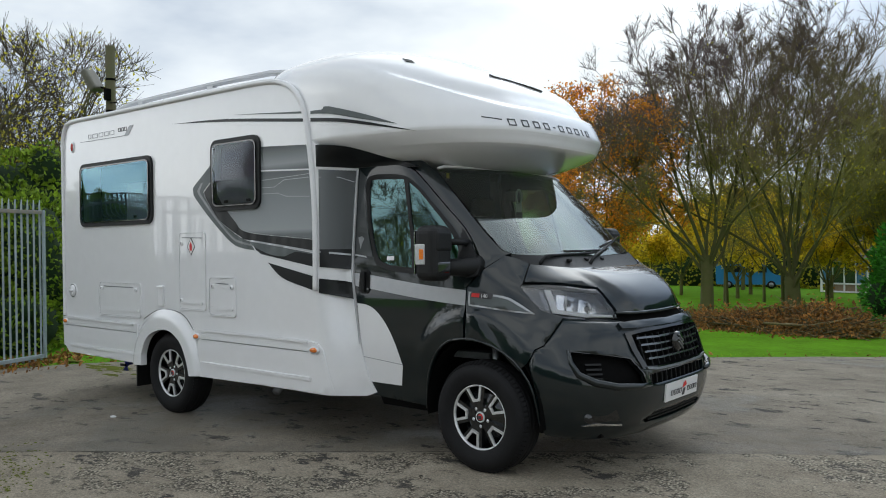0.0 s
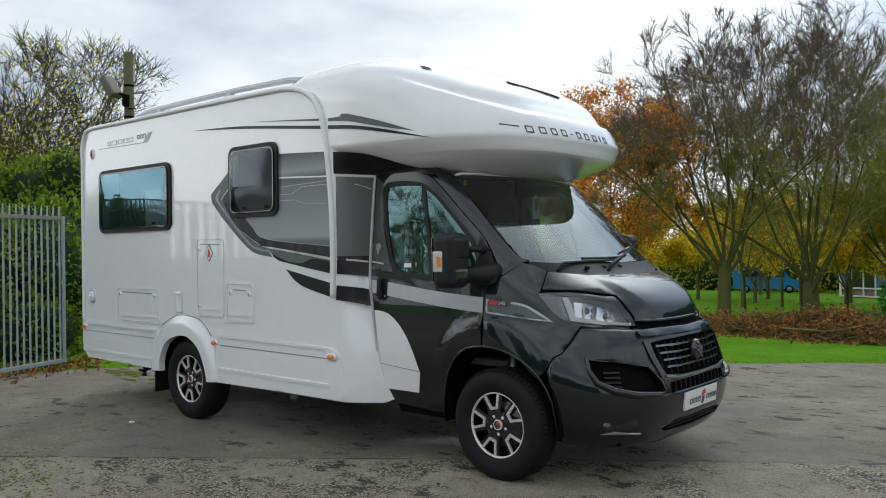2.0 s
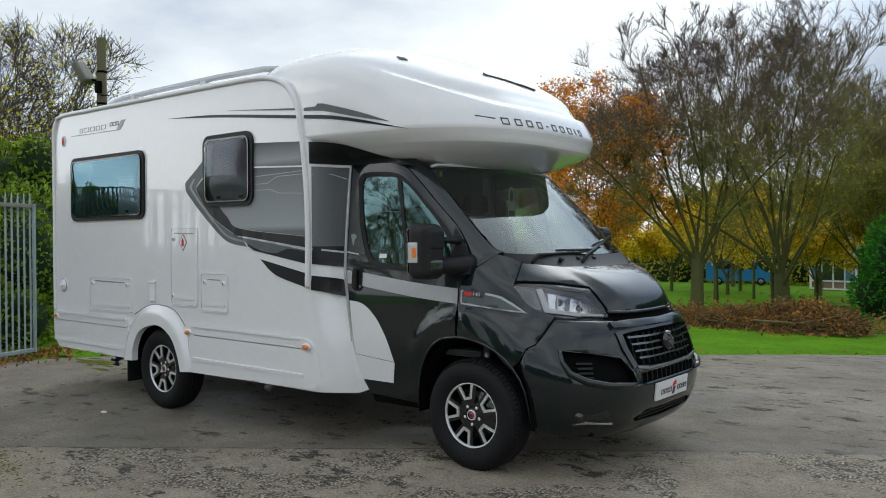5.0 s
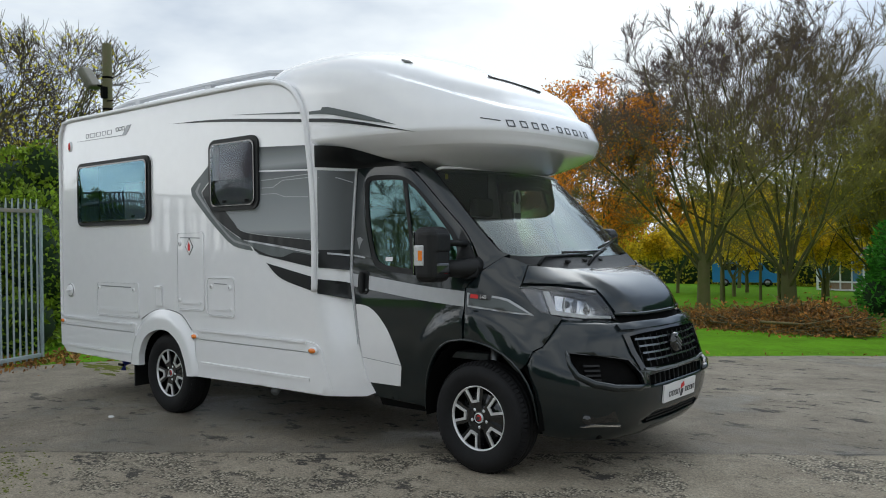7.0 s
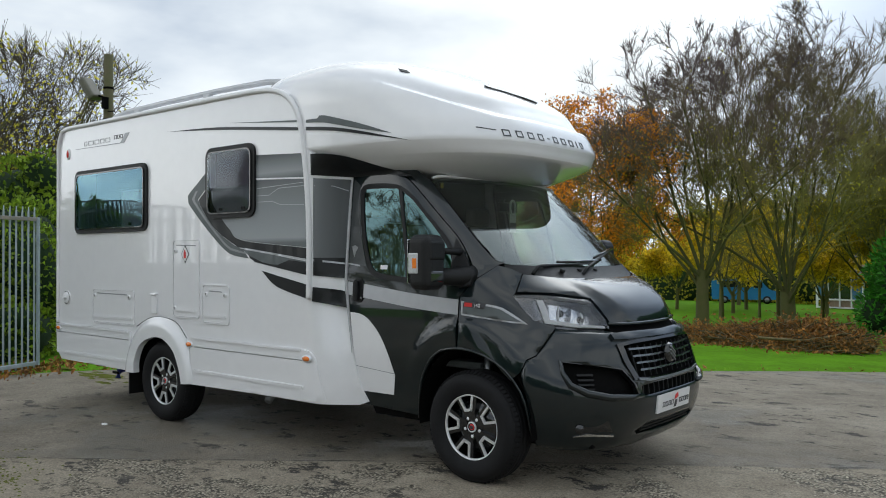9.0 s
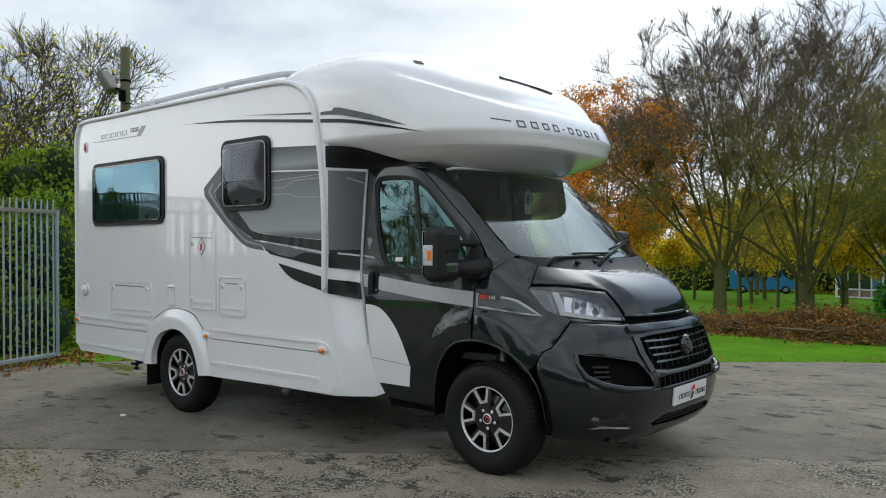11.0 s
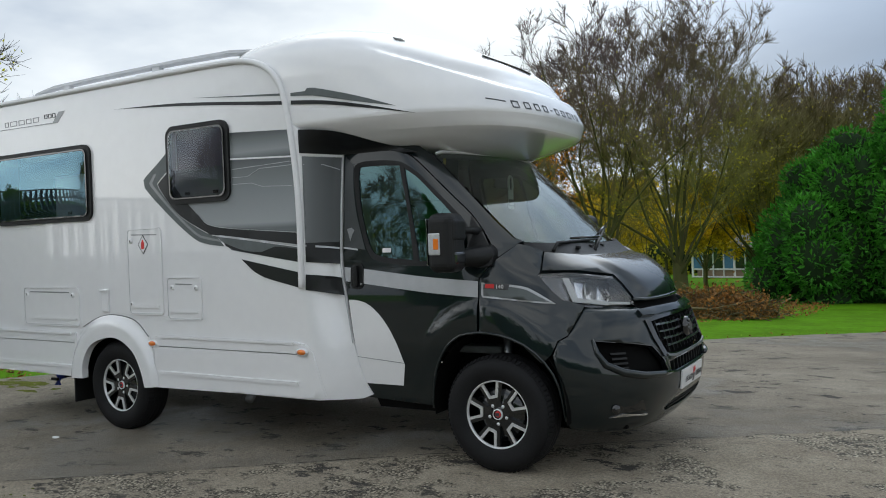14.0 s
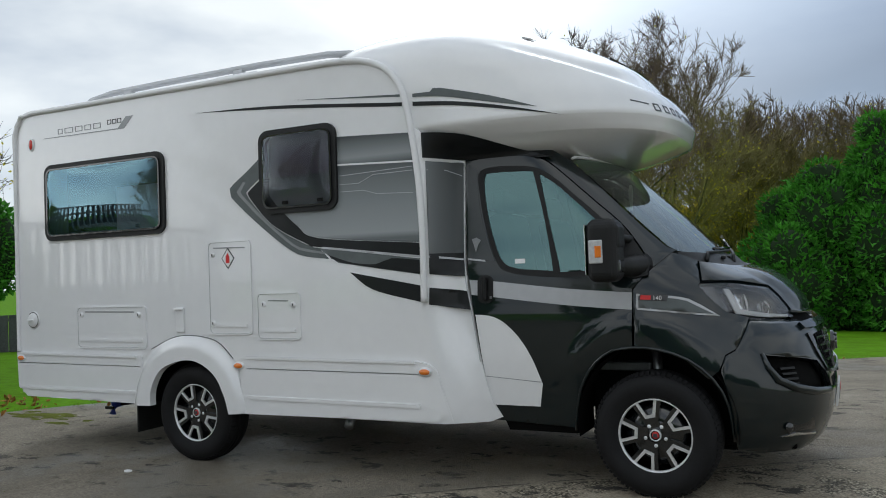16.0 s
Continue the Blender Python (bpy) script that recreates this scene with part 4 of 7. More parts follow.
cab_film("film_stripe", [(2.40, 1.312, 0), (2.94, 1.248), (3.348, 1.215, 0), (3.347, 1.112, 0), (2.94, 1.146), (2.47, 1.202), (2.36, 1.215, 0)], SILVERFILM, door, label="silver waistline film")
cab_film("film_stripe", [(2.285, 1.32, 0), (2.41, 1.307, 0), (2.38, 1.21, 0), (2.30, 1.222, 0)], SILVERFILM, door)
cab_film("film_line", [(2.27, 1.462, 0), (2.395, 1.445, 0), (2.40, 1.433, 0), (2.272, 1.450, 0)], SILVERFILM, door)
cab_film("film_swoosh", [(2.326, 1.092, 0), (2.42, 1.085), (2.51, 1.05), (2.615, 0.955), (2.705, 0.815), (2.765, 0.655, 0), (2.738, 0.51, 0), (2.41, 0.51, 0), (2.366, 0.79)], WHITE, door, 0.0075, "white swoosh film")
cab_film("film_line", [(2.375, 0.698, 0), (2.76, 0.668, 0), (2.76, 0.664, 0), (2.375, 0.694, 0)], GREYPRINT, door, 0.0095)
# grey laid over the black door to imitate sky sheen on its paint
DOORSHEEN = material("door_sheen_grey", (0.030, 0.036, 0.039), 0.38, 0.0, 0.3, vary=0.15, scale=3)
cab_film("film_field", [(2.262, 2.10, 0), (2.338, 2.045, 0), (2.336, 1.95), (2.352, 1.82), (2.385, 1.66), (2.46, 1.437, 0), (2.40, 1.446, 0), (2.274, 1.464, 0), (2.272, 1.75)], DOORSHEEN, door, 0.004, "satin dark grey behind the window, the door paint's sky sheen")
# door handle
panel("door_handle", rounded(2.345, 1.165, 2.455, 1.345, 0.045), side_of, PLASTIC, door, (), 0.04, 0.012, 0.01, "black door handle", True)
part("handle_grip", box(0.035, 0.03, 0.15, side_of(2.40, 1.255, 0.028), 0.012, 3), PLASTIC, door)
part("lock_barrel", box(0.016, 0.01, 0.016, side_of(2.44, 1.20, 0.016), 0.003), STEEL, door)
# emblem behind the window: plain shape
cab_film("emblem", [(2.30, 1.585, 0), (2.335, 1.595, 0), (2.365, 1.575, 0), (2.345, 1.545, 0), (2.33, 1.50, 0), (2.315, 1.545, 0)], GREYPRINT, door)

# front wing
wing_xyz = [(3.36, -1.0, 0.89), (3.364, -1.0, 1.236), (3.462, -0.94, 1.348), (3.567, -0.825, 1.443), (3.64, -0.78, 1.422), (3.70, -0.735, 1.386), (3.722, -0.85, 1.262), (3.718, -0.868, 1.243), (3.803, -0.86, 1.146), (3.872, -0.844, 1.085), (3.99, -0.775, 1.048), (3.915, -0.90, 0.874), (3.865, -0.93, 0.845), (3.83, -0.95, 0.76)]
for sgn in (1, -1):
    o = [(sgn * u, v) for u, v in near(wing_xyz)] + [(sgn * u, v) for u, v in near([(x, -1.0, z) for x, z in reversed(ARCH_F[5:9])])]
    wing = panel("front_wing", o, cab_map, PAINT, van, (), 0.03, 0.004, 0.03, "black front wing" if sgn == 1 else "", sgn == 1)
    if sgn == 1:
        wing_near = wing


def wing_film(pts, mat, out=0.0065):
    cab_film("film_stripe", pts, mat, wing_near, out)


wing_film([(3.372, 1.207, 0), (3.56, 1.190), (3.665, 1.168), (3.73, 1.13), (3.828, 1.062, 0), (3.37, 1.112, 0)], SILVERFILM)
wing_film([(3.385, 1.195, 0), (3.55, 1.178), (3.655, 1.156), (3.72, 1.118), (3.795, 1.075, 0), (3.385, 1.122, 0)], GREYFILM, 0.008)
cab_film("badge", [(3.395, 1.205, 0), (3.555, 1.195, 0), (3.545, 1.158, 0), (3.385, 1.168, 0)], PRINT, wing_near, 0.0095, "small dark engine badge")
cab_film("badge_lettering", [(3.400, 1.198, 0), (3.458, 1.194, 0), (3.455, 1.168, 0), (3.396, 1.172, 0)], REDPRINT, wing_near, 0.011)

def writing(text, size, at, turn, mat, parent, name="lettering"):
    """Built-in font, turned into a mesh."""
    cu = bpy.data.curves.new(name, "FONT")
    cu.body, cu.size, cu.extrude = text, size, 0.0006
    tmp = bpy.data.objects.new(name, cu)
    scene.collection.objects.link(tmp)
    bpy.context.view_layer.update()
    me = bpy.data.meshes.new_from_object(tmp.evaluated_get(bpy.context.evaluated_depsgraph_get()))
    bpy.data.objects.remove(tmp)
    me.materials.clear()
    me.materials.append(mat)
    ob = part(name, me, None, parent)
    ob.matrix_basis = Matrix.Translation(at) @ turn
    return ob


b0, b1 = side_of(3.466, 1.167, 0.015), side_of(3.545, 1.160, 0.015)
writing("140", 0.036, b0, pose(0, 0, 0, 90, 0, math.degrees(math.atan2(b1.y - b0.y, b1.x - b0.x))), PLATE, wing_near, "badge_lettering")

# arch lips
for mp, sd in ((side_of, -1), (side_far, 1)):
    pts = [mp(x, z, 0.004) for x, z in smooth_line(ARCH_F, 0.06)]
    part("arch_lip", tube(pts, 0.009, 8, PAINT, "arch_lip"), None, van)

# windscreen with its pillars and bonnet
scr_half = [(YC, 1.432), (-0.35, 1.438), (-0.62, 1.447), (-0.775, 1.458), (-0.815, 1.485), (-0.822, 1.60), (-0.818, 1.75), (-0.808, 1.90), (-0.795, 2.05), (-0.72, 2.078), (YC, 2.09)]
scr = yz(smooth_line(scr_half, 0.06))


def screen_map(u, v, d=0.0):
    """The windscreen's own gentle bow between its pillars."""
    xc, w, x0, n = CAB(v)
    xe = x0 + (xc - x0) * (1 - (0.83 / w) ** n) ** (1 / n)
    q = (cab_map(u, v).y - YC) / 0.83
    return Vector((xe + (xc - xe) * (1 - q * q), YC + 0.83 * q, v)) + Vector((0.75, 0.35 * q, 0.65)) * d


panel("windscreen", mirrored(scr), screen_map, SCREEN, van, (), 0.05, -0.004, 0.005, "laminated windscreen reflecting the sky")
pil = [cab_uv(x, -0.9, z) for x, z in smooth_line([(x + 0.008, z + 0.008) for x, z in DOOR_TOP], 0.06)] + near([(2.62, -0.86, 2.16), (2.80, -0.80, 2.16)]) + [q for q in reversed(yz(smooth_line(scr_half[3:-2], 0.06)))] + near([(3.575, -0.82, 1.450)])
for sgn in (1, -1):
    panel("windscreen_pillar", [(sgn * u, v) for u, v in pil], cab_map, PAINT, van, (), 0.04, 0.004, 0.03, flip=sgn == 1)
panel("scuttle", mirrored(yz(smooth_line([(YC, 1.346), (-0.45, 1.353), (-0.655, 1.379), (-0.735, 1.394), (-0.79, 1.430), (-0.785, 1.450), (-0.5, 1.438), (YC, 1.428)], 0.06))), cab_map, PLASTIC, van, (), 0.05, -0.002, 0.02, "black plastic scuttle")
bon_half = yz([(YC, 1.042), (-0.17, 1.044), (-0.33, 1.048)]) + near([(4.213, -0.437, 1.052), (4.183, -0.44, 1.085), (4.10, -0.45, 1.165), (4.041, -0.455, 1.218), (3.895, -0.67, 1.257), (3.838, -0.742, 1.262), (3.735, -0.845, 1.268), (3.712, -0.745, 1.378)]) + yz([(-0.655, 1.368), (-0.45, 1.343), (YC, 1.336)])
bonnet = panel("bonnet", mirrored(bon_half), cab_map, PAINT, van, (), 0.03, 0.012, 0.03, "black bonnet with a bright sky reflection")
# near-black sheet set into the gap below the bonnet for its deep shade
panel("bonnet_gap_shade", mirrored(yz([(YC, 0.985), (-0.25, 0.99), (-0.42, 1.0), (-0.44, 1.056), (-0.25, 1.054), (YC, 1.050)])), cab_map, DARK, bonnet, (), 0.03, -0.022, 0.02)
lip_half = [(-0.44, 1.056), (-0.33, 1.049), (-0.17, 1.045), (YC, 1.043)]
lip = [cab_map(*yz([q])[0], 0.010) for q in lip_half] + [cab_map(*yz([(2 * YC - y, z)])[0], 0.010) for y, z in reversed(lip_half[:-1])]
part("bonnet_lip", tube(lip, 0.013, 10, PAINT, "bonnet_lip"), None, bonnet, "rolled front edge of the bonnet")
bars_y = 0.28
for k in range(5):
    panel("bonnet_lettering", yz([(bars_y, 1.045), (bars_y + 0.02, 1.045), (bars_y + 0.02, 1.062), (bars_y, 1.062)]), cab_map, CHROME, bonnet, (), 0.05, 0.016, 0.003)
    bars_y += 0.03

# headlamps
hl = near([(3.712, -0.865, 1.248), (3.84, -0.745, 1.252), (3.88, -0.69, 1.245), (4.035, -0.46, 1.212), (4.10, -0.46, 1.15), (4.176, -0.454, 1.083), (4.213, -0.46, 1.026), (4.10, -0.64, 1.036), (3.992, -0.77, 1.054), (3.872, -0.844, 1.086), (3.802, -0.86, 1.146)])
LAMPGREY = material("lamp_housing_grey", (0.17, 0.175, 0.19), 0.25, 0.8, vary=0.35, scale=30)
CHROMEIN = material("reflector_chrome", (0.60, 0.61, 0.63), 0.14, 0.95, vary=0.1, scale=20)


def shrink(o, k, dz=0.0):
    cu, cv = sum(p[0] for p in o) / len(o), sum(p[1] for p in o) / len(o)
    return [(cu + (u - cu) * k, cv + (v - cv) * k + dz) for u, v in o]


for sgn in (1, -1):
    o = [(sgn * u, v) for u, v in hl]
    lamp = panel("headlamp", o, cab_map, LAMPGREY, van, (), 0.03, -0.045, 0.02, "clear headlamp with chrome reflectors", sgn == 1)
    panel("headlamp_lens", o, cab_map, LENS, lamp, (), 0.02, 0.004, 0.004, "clear polycarbonate lens", sgn == 1)

    def lamp_line(pts):
        return [(sgn * u, v) for u, v in near(pts)]

    def lamp_at(p, d):
        u, v = near([p])[0]
        return cab_map(sgn * u, v, d)
    # black bezel towards the wing and along the upper edge
    panel("bezel", lamp_line([(3.712, -0.865, 1.246), (3.80, -0.785, 1.246), (3.835, -0.80, 1.16), (3.905, -0.825, 1.075), (3.872, -0.844, 1.088), (3.802, -0.86, 1.146)]), cab_map, GLOSSBLACK, lamp, (), 0.02, -0.030, 0.012, "black lamp bezel")
    panel("bezel", lamp_line([(3.80, -0.785, 1.246), (3.88, -0.69, 1.243), (4.03, -0.465, 1.208), (4.10, -0.465, 1.148), (4.17, -0.458, 1.085), (4.13, -0.49, 1.105), (4.02, -0.53, 1.178), (3.89, -0.70, 1.215)]), cab_map, GLOSSBLACK, lamp, (), 0.02, -0.030, 0.012)
    # two angular chrome reflectors, each with its fin and bulb cap
    for a_, b_, c_, d_ in (((3.90, -0.72, 1.205), (3.985, -0.62, 1.180), (4.02, -0.69, 1.072), (3.945, -0.775, 1.085)), ((4.00, -0.60, 1.172), (4.085, -0.525, 1.120), (4.13, -0.56, 1.052), (4.04, -0.675, 1.068))):
        bowl = panel("reflector", lamp_line([a_, b_, c_, d_]), cab_map, CHROMEIN, lamp, (), 0.02, -0.034, 0.006, "chrome reflector")
        mid = [(p + q) / 2 for p, q in zip(a_, c_)]
        part("reflector_fin", tube([lamp_at([(p + q) / 2 for p, q in zip(a_, b_)], -0.026), lamp_at(mid, -0.016), lamp_at([(p + q) / 2 for p, q in zip(c_, d_)], -0.026)], [0.003, 0.008, 0.004], 6, PLATE, "reflector_fin"), None, lamp)
        face = (lamp_at(mid, 0.05) - lamp_at(mid, 0.0)).normalized() + Vector((0.8, 0, 0.1))
        bulb = part("projector", lathe([(0.0, -0.010), (0.016, -0.006), (0.024, 0.004), (0.026, 0.016)], 18, GLOSSBLACK, "projector"), None, lamp)
        bulb.matrix_basis = Matrix.Translation(lamp_at([p * 0.6 + q * 0.4 for p, q in zip(b_, d_)], -0.022)) @ face.to_track_quat("-Y", "Z").to_matrix().to_4x4()
    # white light guide: down the outer side, then along the lower edge
    panel("day_light", lamp_line([(3.842, -0.775, 1.224), (3.868, -0.745, 1.222), (3.945, -0.775, 1.098), (4.09, -0.625, 1.064), (4.19, -0.468, 1.050), (4.196, -0.472, 1.038), (4.09, -0.642, 1.046), (3.925, -0.805, 1.074)]), cab_map, PLATE, lamp, (), 0.015, -0.010, 0.010, "white daylight strip")

# bumper with its openings
bum_half = yz([(YC, 0.975), (-0.20, 0.980), (-0.38, 0.99)]) + near([(4.215, -0.47, 1.012), (4.10, -0.65, 1.024), (3.995, -0.78, 1.036), (3.918, -0.905, 0.866), (3.867, -0.93, 0.838), (3.84, -0.95, 0.755), (3.88, -0.95, 0.60), (3.90, -0.93, 0.40), (3.92, -0.91, 0.30), (4.06, -0.84, 0.275), (4.20, -0.60, 0.262)]) + yz([(-0.30, 0.262), (YC, 0.262)])
grille_h = smooth_line([(YC, 0.935), (-0.30, 0.93), (-0.45, 0.918, 0), (-0.44, 0.825), (-0.40, 0.718, 0), (-0.25, 0.706), (YC, 0.70)], 0.06)
slot_h = [(YC, 0.668), (-0.25, 0.668), (-0.375, 0.662), (-0.365, 0.598), (-0.25, 0.598), (YC, 0.598)]
low_h = [(YC, 0.405), (-0.28, 0.408), (-0.40, 0.372), (-0.36, 0.345), (YC, 0.335)]
intake_xyz = [(4.06, -0.825, 0.835), (4.10, -0.845, 0.76), (4.15, -0.84, 0.70), (4.225, -0.775, 0.656), (4.30, -0.66, 0.625), (4.375, -0.41, 0.612), (4.368, -0.44, 0.68), (4.325, -0.52, 0.775), (4.26, -0.63, 0.80), (4.15, -0.76, 0.822)]
bum = mirrored(bum_half)
g_o, s_o, l_o = mirrored(yz(grille_h)), mirrored(yz(slot_h)), mirrored(yz(low_h))
in_n = near(intake_xyz)
in_f = [(-u, v) for u, v in in_n]
bumper = panel("front_bumper", bum, cab_map, PAINT, van, [g_o, s_o, l_o, in_n, in_f], 0.03, 0.004, 0.035, "black front bumper", split=False)
for nm, o, dp in (("grille_back", g_o, -0.05), ("slot_back", s_o, -0.03), ("lower_grille", l_o, -0.02), ("side_intake", in_n, -0.05), ("side_intake", in_f, -0.05)):
    panel(nm, shrink(o, 1.06), cab_map, DARK, bumper, (), 0.04, dp, 0.004)
for o in (in_n, in_f):
    panel("intake_lip", shrink(o, 1.04), cab_map, GLOSSBLACK, bumper, [shrink(o, 0.99)], 0.03, 0.006, 0.03)
    sg_ = 1 if o is in_n else -1
    blade = [cab_map(sg_ * u, v, 0.012) for u, v in near([(4.045, -0.83, 0.845), (4.085, -0.85, 0.765), (4.14, -0.85, 0.695), (4.22, -0.785, 0.648), (4.30, -0.665, 0.617), (4.36, -0.50, 0.604), (4.385, -0.38, 0.602)])]
    part("intake_blade", tube(blade, [0.010, 0.016, 0.022, 0.025, 0.025, 0.022, 0.014], 10, PAINT, "intake_blade"), None, bumper, "gloss black blade under the side intake")
    for k in range(4):
        z = 0.665 + 0.03 * k
        us = [u for u, v in o]
        lo, hi = min(us), max(us)
        sg = -1 if lo < 0 else 1
        edge = (lo if sg < 0 else hi)
        p = [(edge - sg * (0.05 + 0.004 * k) - sg * t * 0.09, z) for t in (0, 1)]
        panel("intake_slat", [(p[0][0], z), (p[1][0], z), (p[1][0], z + 0.012), (p[0][0], z + 0.012)], cab_map, PLASTIC, bumper, (), 0.03, -0.02, 0.02)
GUNMETAL = material("gunmetal_trim", (0.22, 0.23, 0.24), 0.25, 0.9, 0.3, vary=0.15, scale=10)
# grille surround and bars
panel("grille_surround", shrink(g_o, 1.14), cab_map, GLOSSBLACK, bumper, [shrink(g_o, 0.995)], 0.03, 0.016, 0.04, "gloss black grille surround")
panel("grille_brow", mirrored(yz([(YC, 0.985), (-0.38, 0.99), (-0.50, 0.985), (-0.50, 0.955), (-0.38, 0.952), (YC, 0.952)])), cab_map, PAINT, bumper, (), 0.03, 0.026, 0.03)
panel("chrome_lip", mirrored(yz([(YC, 0.694), (-0.28, 0.698), (-0.41, 0.712), (-0.40, 0.698), (-0.28, 0.684), (YC, 0.680)])), cab_map, STEEL, bumper, (), 0.03, 0.024, 0.02)
for k, z in enumerate((0.885, 0.84, 0.795, 0.75)):
    hw = 0.47 - 0.02 * k
    panel("grille_bar", mirrored(yz([(YC, z), (YC - 0.25, z), (YC - hw, z + 0.004), (YC - hw, z + 0.017), (YC - 0.25, z + 0.013), (YC, z + 0.013)])), cab_map, GUNMETAL, bumper, (), 0.03, 0.012, 0.02, "slim gunmetal grille bar")
for k in range(11):
    y = YC - 0.42 + 0.084 * k
    panel("grille_mesh", yz([(y, 0.715), (y + 0.012, 0.715), (y + 0.012, 0.92), (y, 0.92)]), cab_map, PLASTIC, bumper, (), 0.05, -0.02, 0.012)
for k in range(12):
    y = YC - 0.40 + 0.072 * k
    panel("slot_mesh", yz([(y, 0.60), (y + 0.012, 0.60), (y + 0.012, 0.668), (y, 0.668)]), cab_map, PLASTIC, bumper, (), 0.05, -0.012, 0.012)
for k in range(2):
    z = 0.355 + 0.025 * k
    panel("lower_bar", mirrored(yz([(YC, z), (-0.33, z), (-0.33, z + 0.010), (YC, z + 0.010)])), cab_map, PLASTIC, bumper, (), 0.05, 0.0, 0.015)
# emblem on the grille: a plain disc with slanted bars
emb = part("grille_emblem", lathe([(0.0, -0.02), (0.055, -0.016), (0.066, -0.006), (0.07, 0.01)], 28, GLOSSBLACK, "grille_emblem"), None, bumper, "plain round emblem with slanted bars")
emb.matrix_basis = Matrix.Translation(cab_map(*yz([(YC, 0.835)])[0], 0.03)) @ pose(0, 0, 0, 0, 0, 90)
for k in range(3):
    part("emblem_bar", box(0.09, 0.012, 0.012, (0, -0.022, -0.025 + 0.025 * k), 0.003, rot=pose(0, 0, 0, 0, 35, 0)), STEEL, emb)
# show plate with bars for its lettering
panel("number_plate", yz([(YC - 0.26, 0.462), (YC + 0.26, 0.462), (YC + 0.26, 0.578), (YC - 0.26, 0.578)]), cab_map, PLATE, bumper, (), 0.06, 0.022, 0.012, "white show plate with plain bars")
for y, wd in ((-0.19, 0.032), (-0.145, 0.032), (-0.10, 0.032), (-0.055, 0.032), (0.075, 0.03), (0.115, 0.03), (0.155, 0.03), (0.19, 0.008), (0.213, 0.022)):
    o, hole = hollow(YC + y, 0.496, YC + y + wd, 0.528, 0.0045)
    panel("plate_lettering", yz(o), cab_map, PRINT, bumper, [yz(hole[0])] if wd > 0.02 else (), 0.1, 0.024, 0.002)
panel("plate_mark", yz([(YC - 0.005, 0.525), (YC + 0.055, 0.540), (YC + 0.045, 0.568), (YC + 0.005, 0.555)]), cab_map, REDPRINT, bumper, (), 0.1, 0.024, 0.002)
panel("plate_mark", yz([(YC - 0.005, 0.475), (YC + 0.03, 0.475), (YC + 0.04, 0.522), (YC + 0.005, 0.522)]), cab_map, PRINT, bumper, (), 0.1, 0.024, 0.002)
for sgn in (-1, 1):
    q = near([(4.15, -0.80, 0.455), (4.27, -0.64, 0.47), (4.28, -0.60, 0.395), (4.16, -0.78, 0.385)])
    q = [(-sgn * u, v) for u, v in q]
    panel("fog_recess", q, cab_map, GLOSSBLACK, bumper, (), 0.03, 0.006, 0.004)
    panel("fog_trim", [(-sgn * u, v) for u, v in near([(4.12, -0.80, 0.372), (4.285, -0.585, 0.360), (4.285, -0.585, 0.372), (4.18, -0.74, 0.392)])], cab_map, CHROME, bumper, (), 0.03, 0.010, 0.006)
    f = part("fog_lamp", lathe([(0.0, -0.008), (0.02, -0.006), (0.028, 0.004)], 18, GLOSSBLACK, "fog_lamp"), None, bumper)
    f.matrix_basis = Matrix.Translation(cab_map(*q[0], 0.0) + Vector((0.02, 0, -0.03))) @ pose(0, 0, 0, 0, 0, 45 if sgn < 0 else 135)

# black roof side above the door, cab roof
def wedge(x, z, d=0.0):
    """From the flat side wall over to the underside of the pod."""
    xc, w, x0, n, tail = LUTON(max(z, 2.06))
    pod = w if x < x0 else w * (1 - min(1.0, (x - x0) / (xc - x0)) ** n) ** (1 / n)
    top = pod + (SIDE_Y - pod) * (1 - blend((x - 2.04) / 0.34))
    half = body_y(x, 2.1) + (top - body_y(x, 2.1)) * blend((z - 2.08) / 0.16)
    return Vector((x, YC - max(half, pod) - d, z))


panel("cab_roof_side", smooth_line([(2.055, 2.292, 0), (2.058, 2.128, 0), (2.245, 2.120, 0), (2.62, 2.118), (2.75, 2.092, 0), (2.86, 2.088, 0), (2.62, 2.163), (2.37, 2.250), (2.22, 2.278)], 0.03, True), wedge, BLACKFILM, van, (), 0.02, 0.006, 0.02, "black panel over the cab door")
panel("cab_seal", mirrored(yz(smooth_line([(YC, 2.096), (-0.70, 2.086), (-0.77, 2.072), (-0.775, 2.080), (-0.71, 2.098), (YC, 2.108)], 0.06))), screen_map, TRIM, van, (), 0.05, 0.007, 0.012, "grey windscreen top seal")
# cab shell behind the panels
for mp in (side_of, side_far):
    panel("sill", smooth_line(corners([(2.44, 0.50), (2.98, 0.50), (2.96, 0.335), (2.50, 0.335)]), 0.1, True), mp, DARK, van, (), 0.1, -0.02, 0.04, flip=mp is side_of)
part("wheel_liner", box(0.90, 0.06, 0.75, (3.45, YC - 0.70, 0.62), 0.02), DARK, van)
lin = [(3.45 + 0.47 * math.cos(radians(a)), 0.42 + 0.49 * math.sin(radians(a))) for a in range(-10, 191, 10)]
lvv = [(x, y, z) for x, z in lin for y in (YC - 1.02, YC - 0.68)]
part("wheel_liner", mesh_of("wheel_liner", lvv, [(2 * i, 2 * i + 1, 2 * i + 3, 2 * i + 2) for i in range(len(lin) - 1)], DARK), None, van)
part("suspension_strut", tube([(3.45, YC - 0.85, 0.50), (3.43, YC - 0.80, 0.90)], 0.03, 8, STEEL, "suspension_strut"), None, van)
part("engine_bay", box(0.9, 1.30, 0.55, (3.70, YC, 0.72), 0.05), DARK, van)

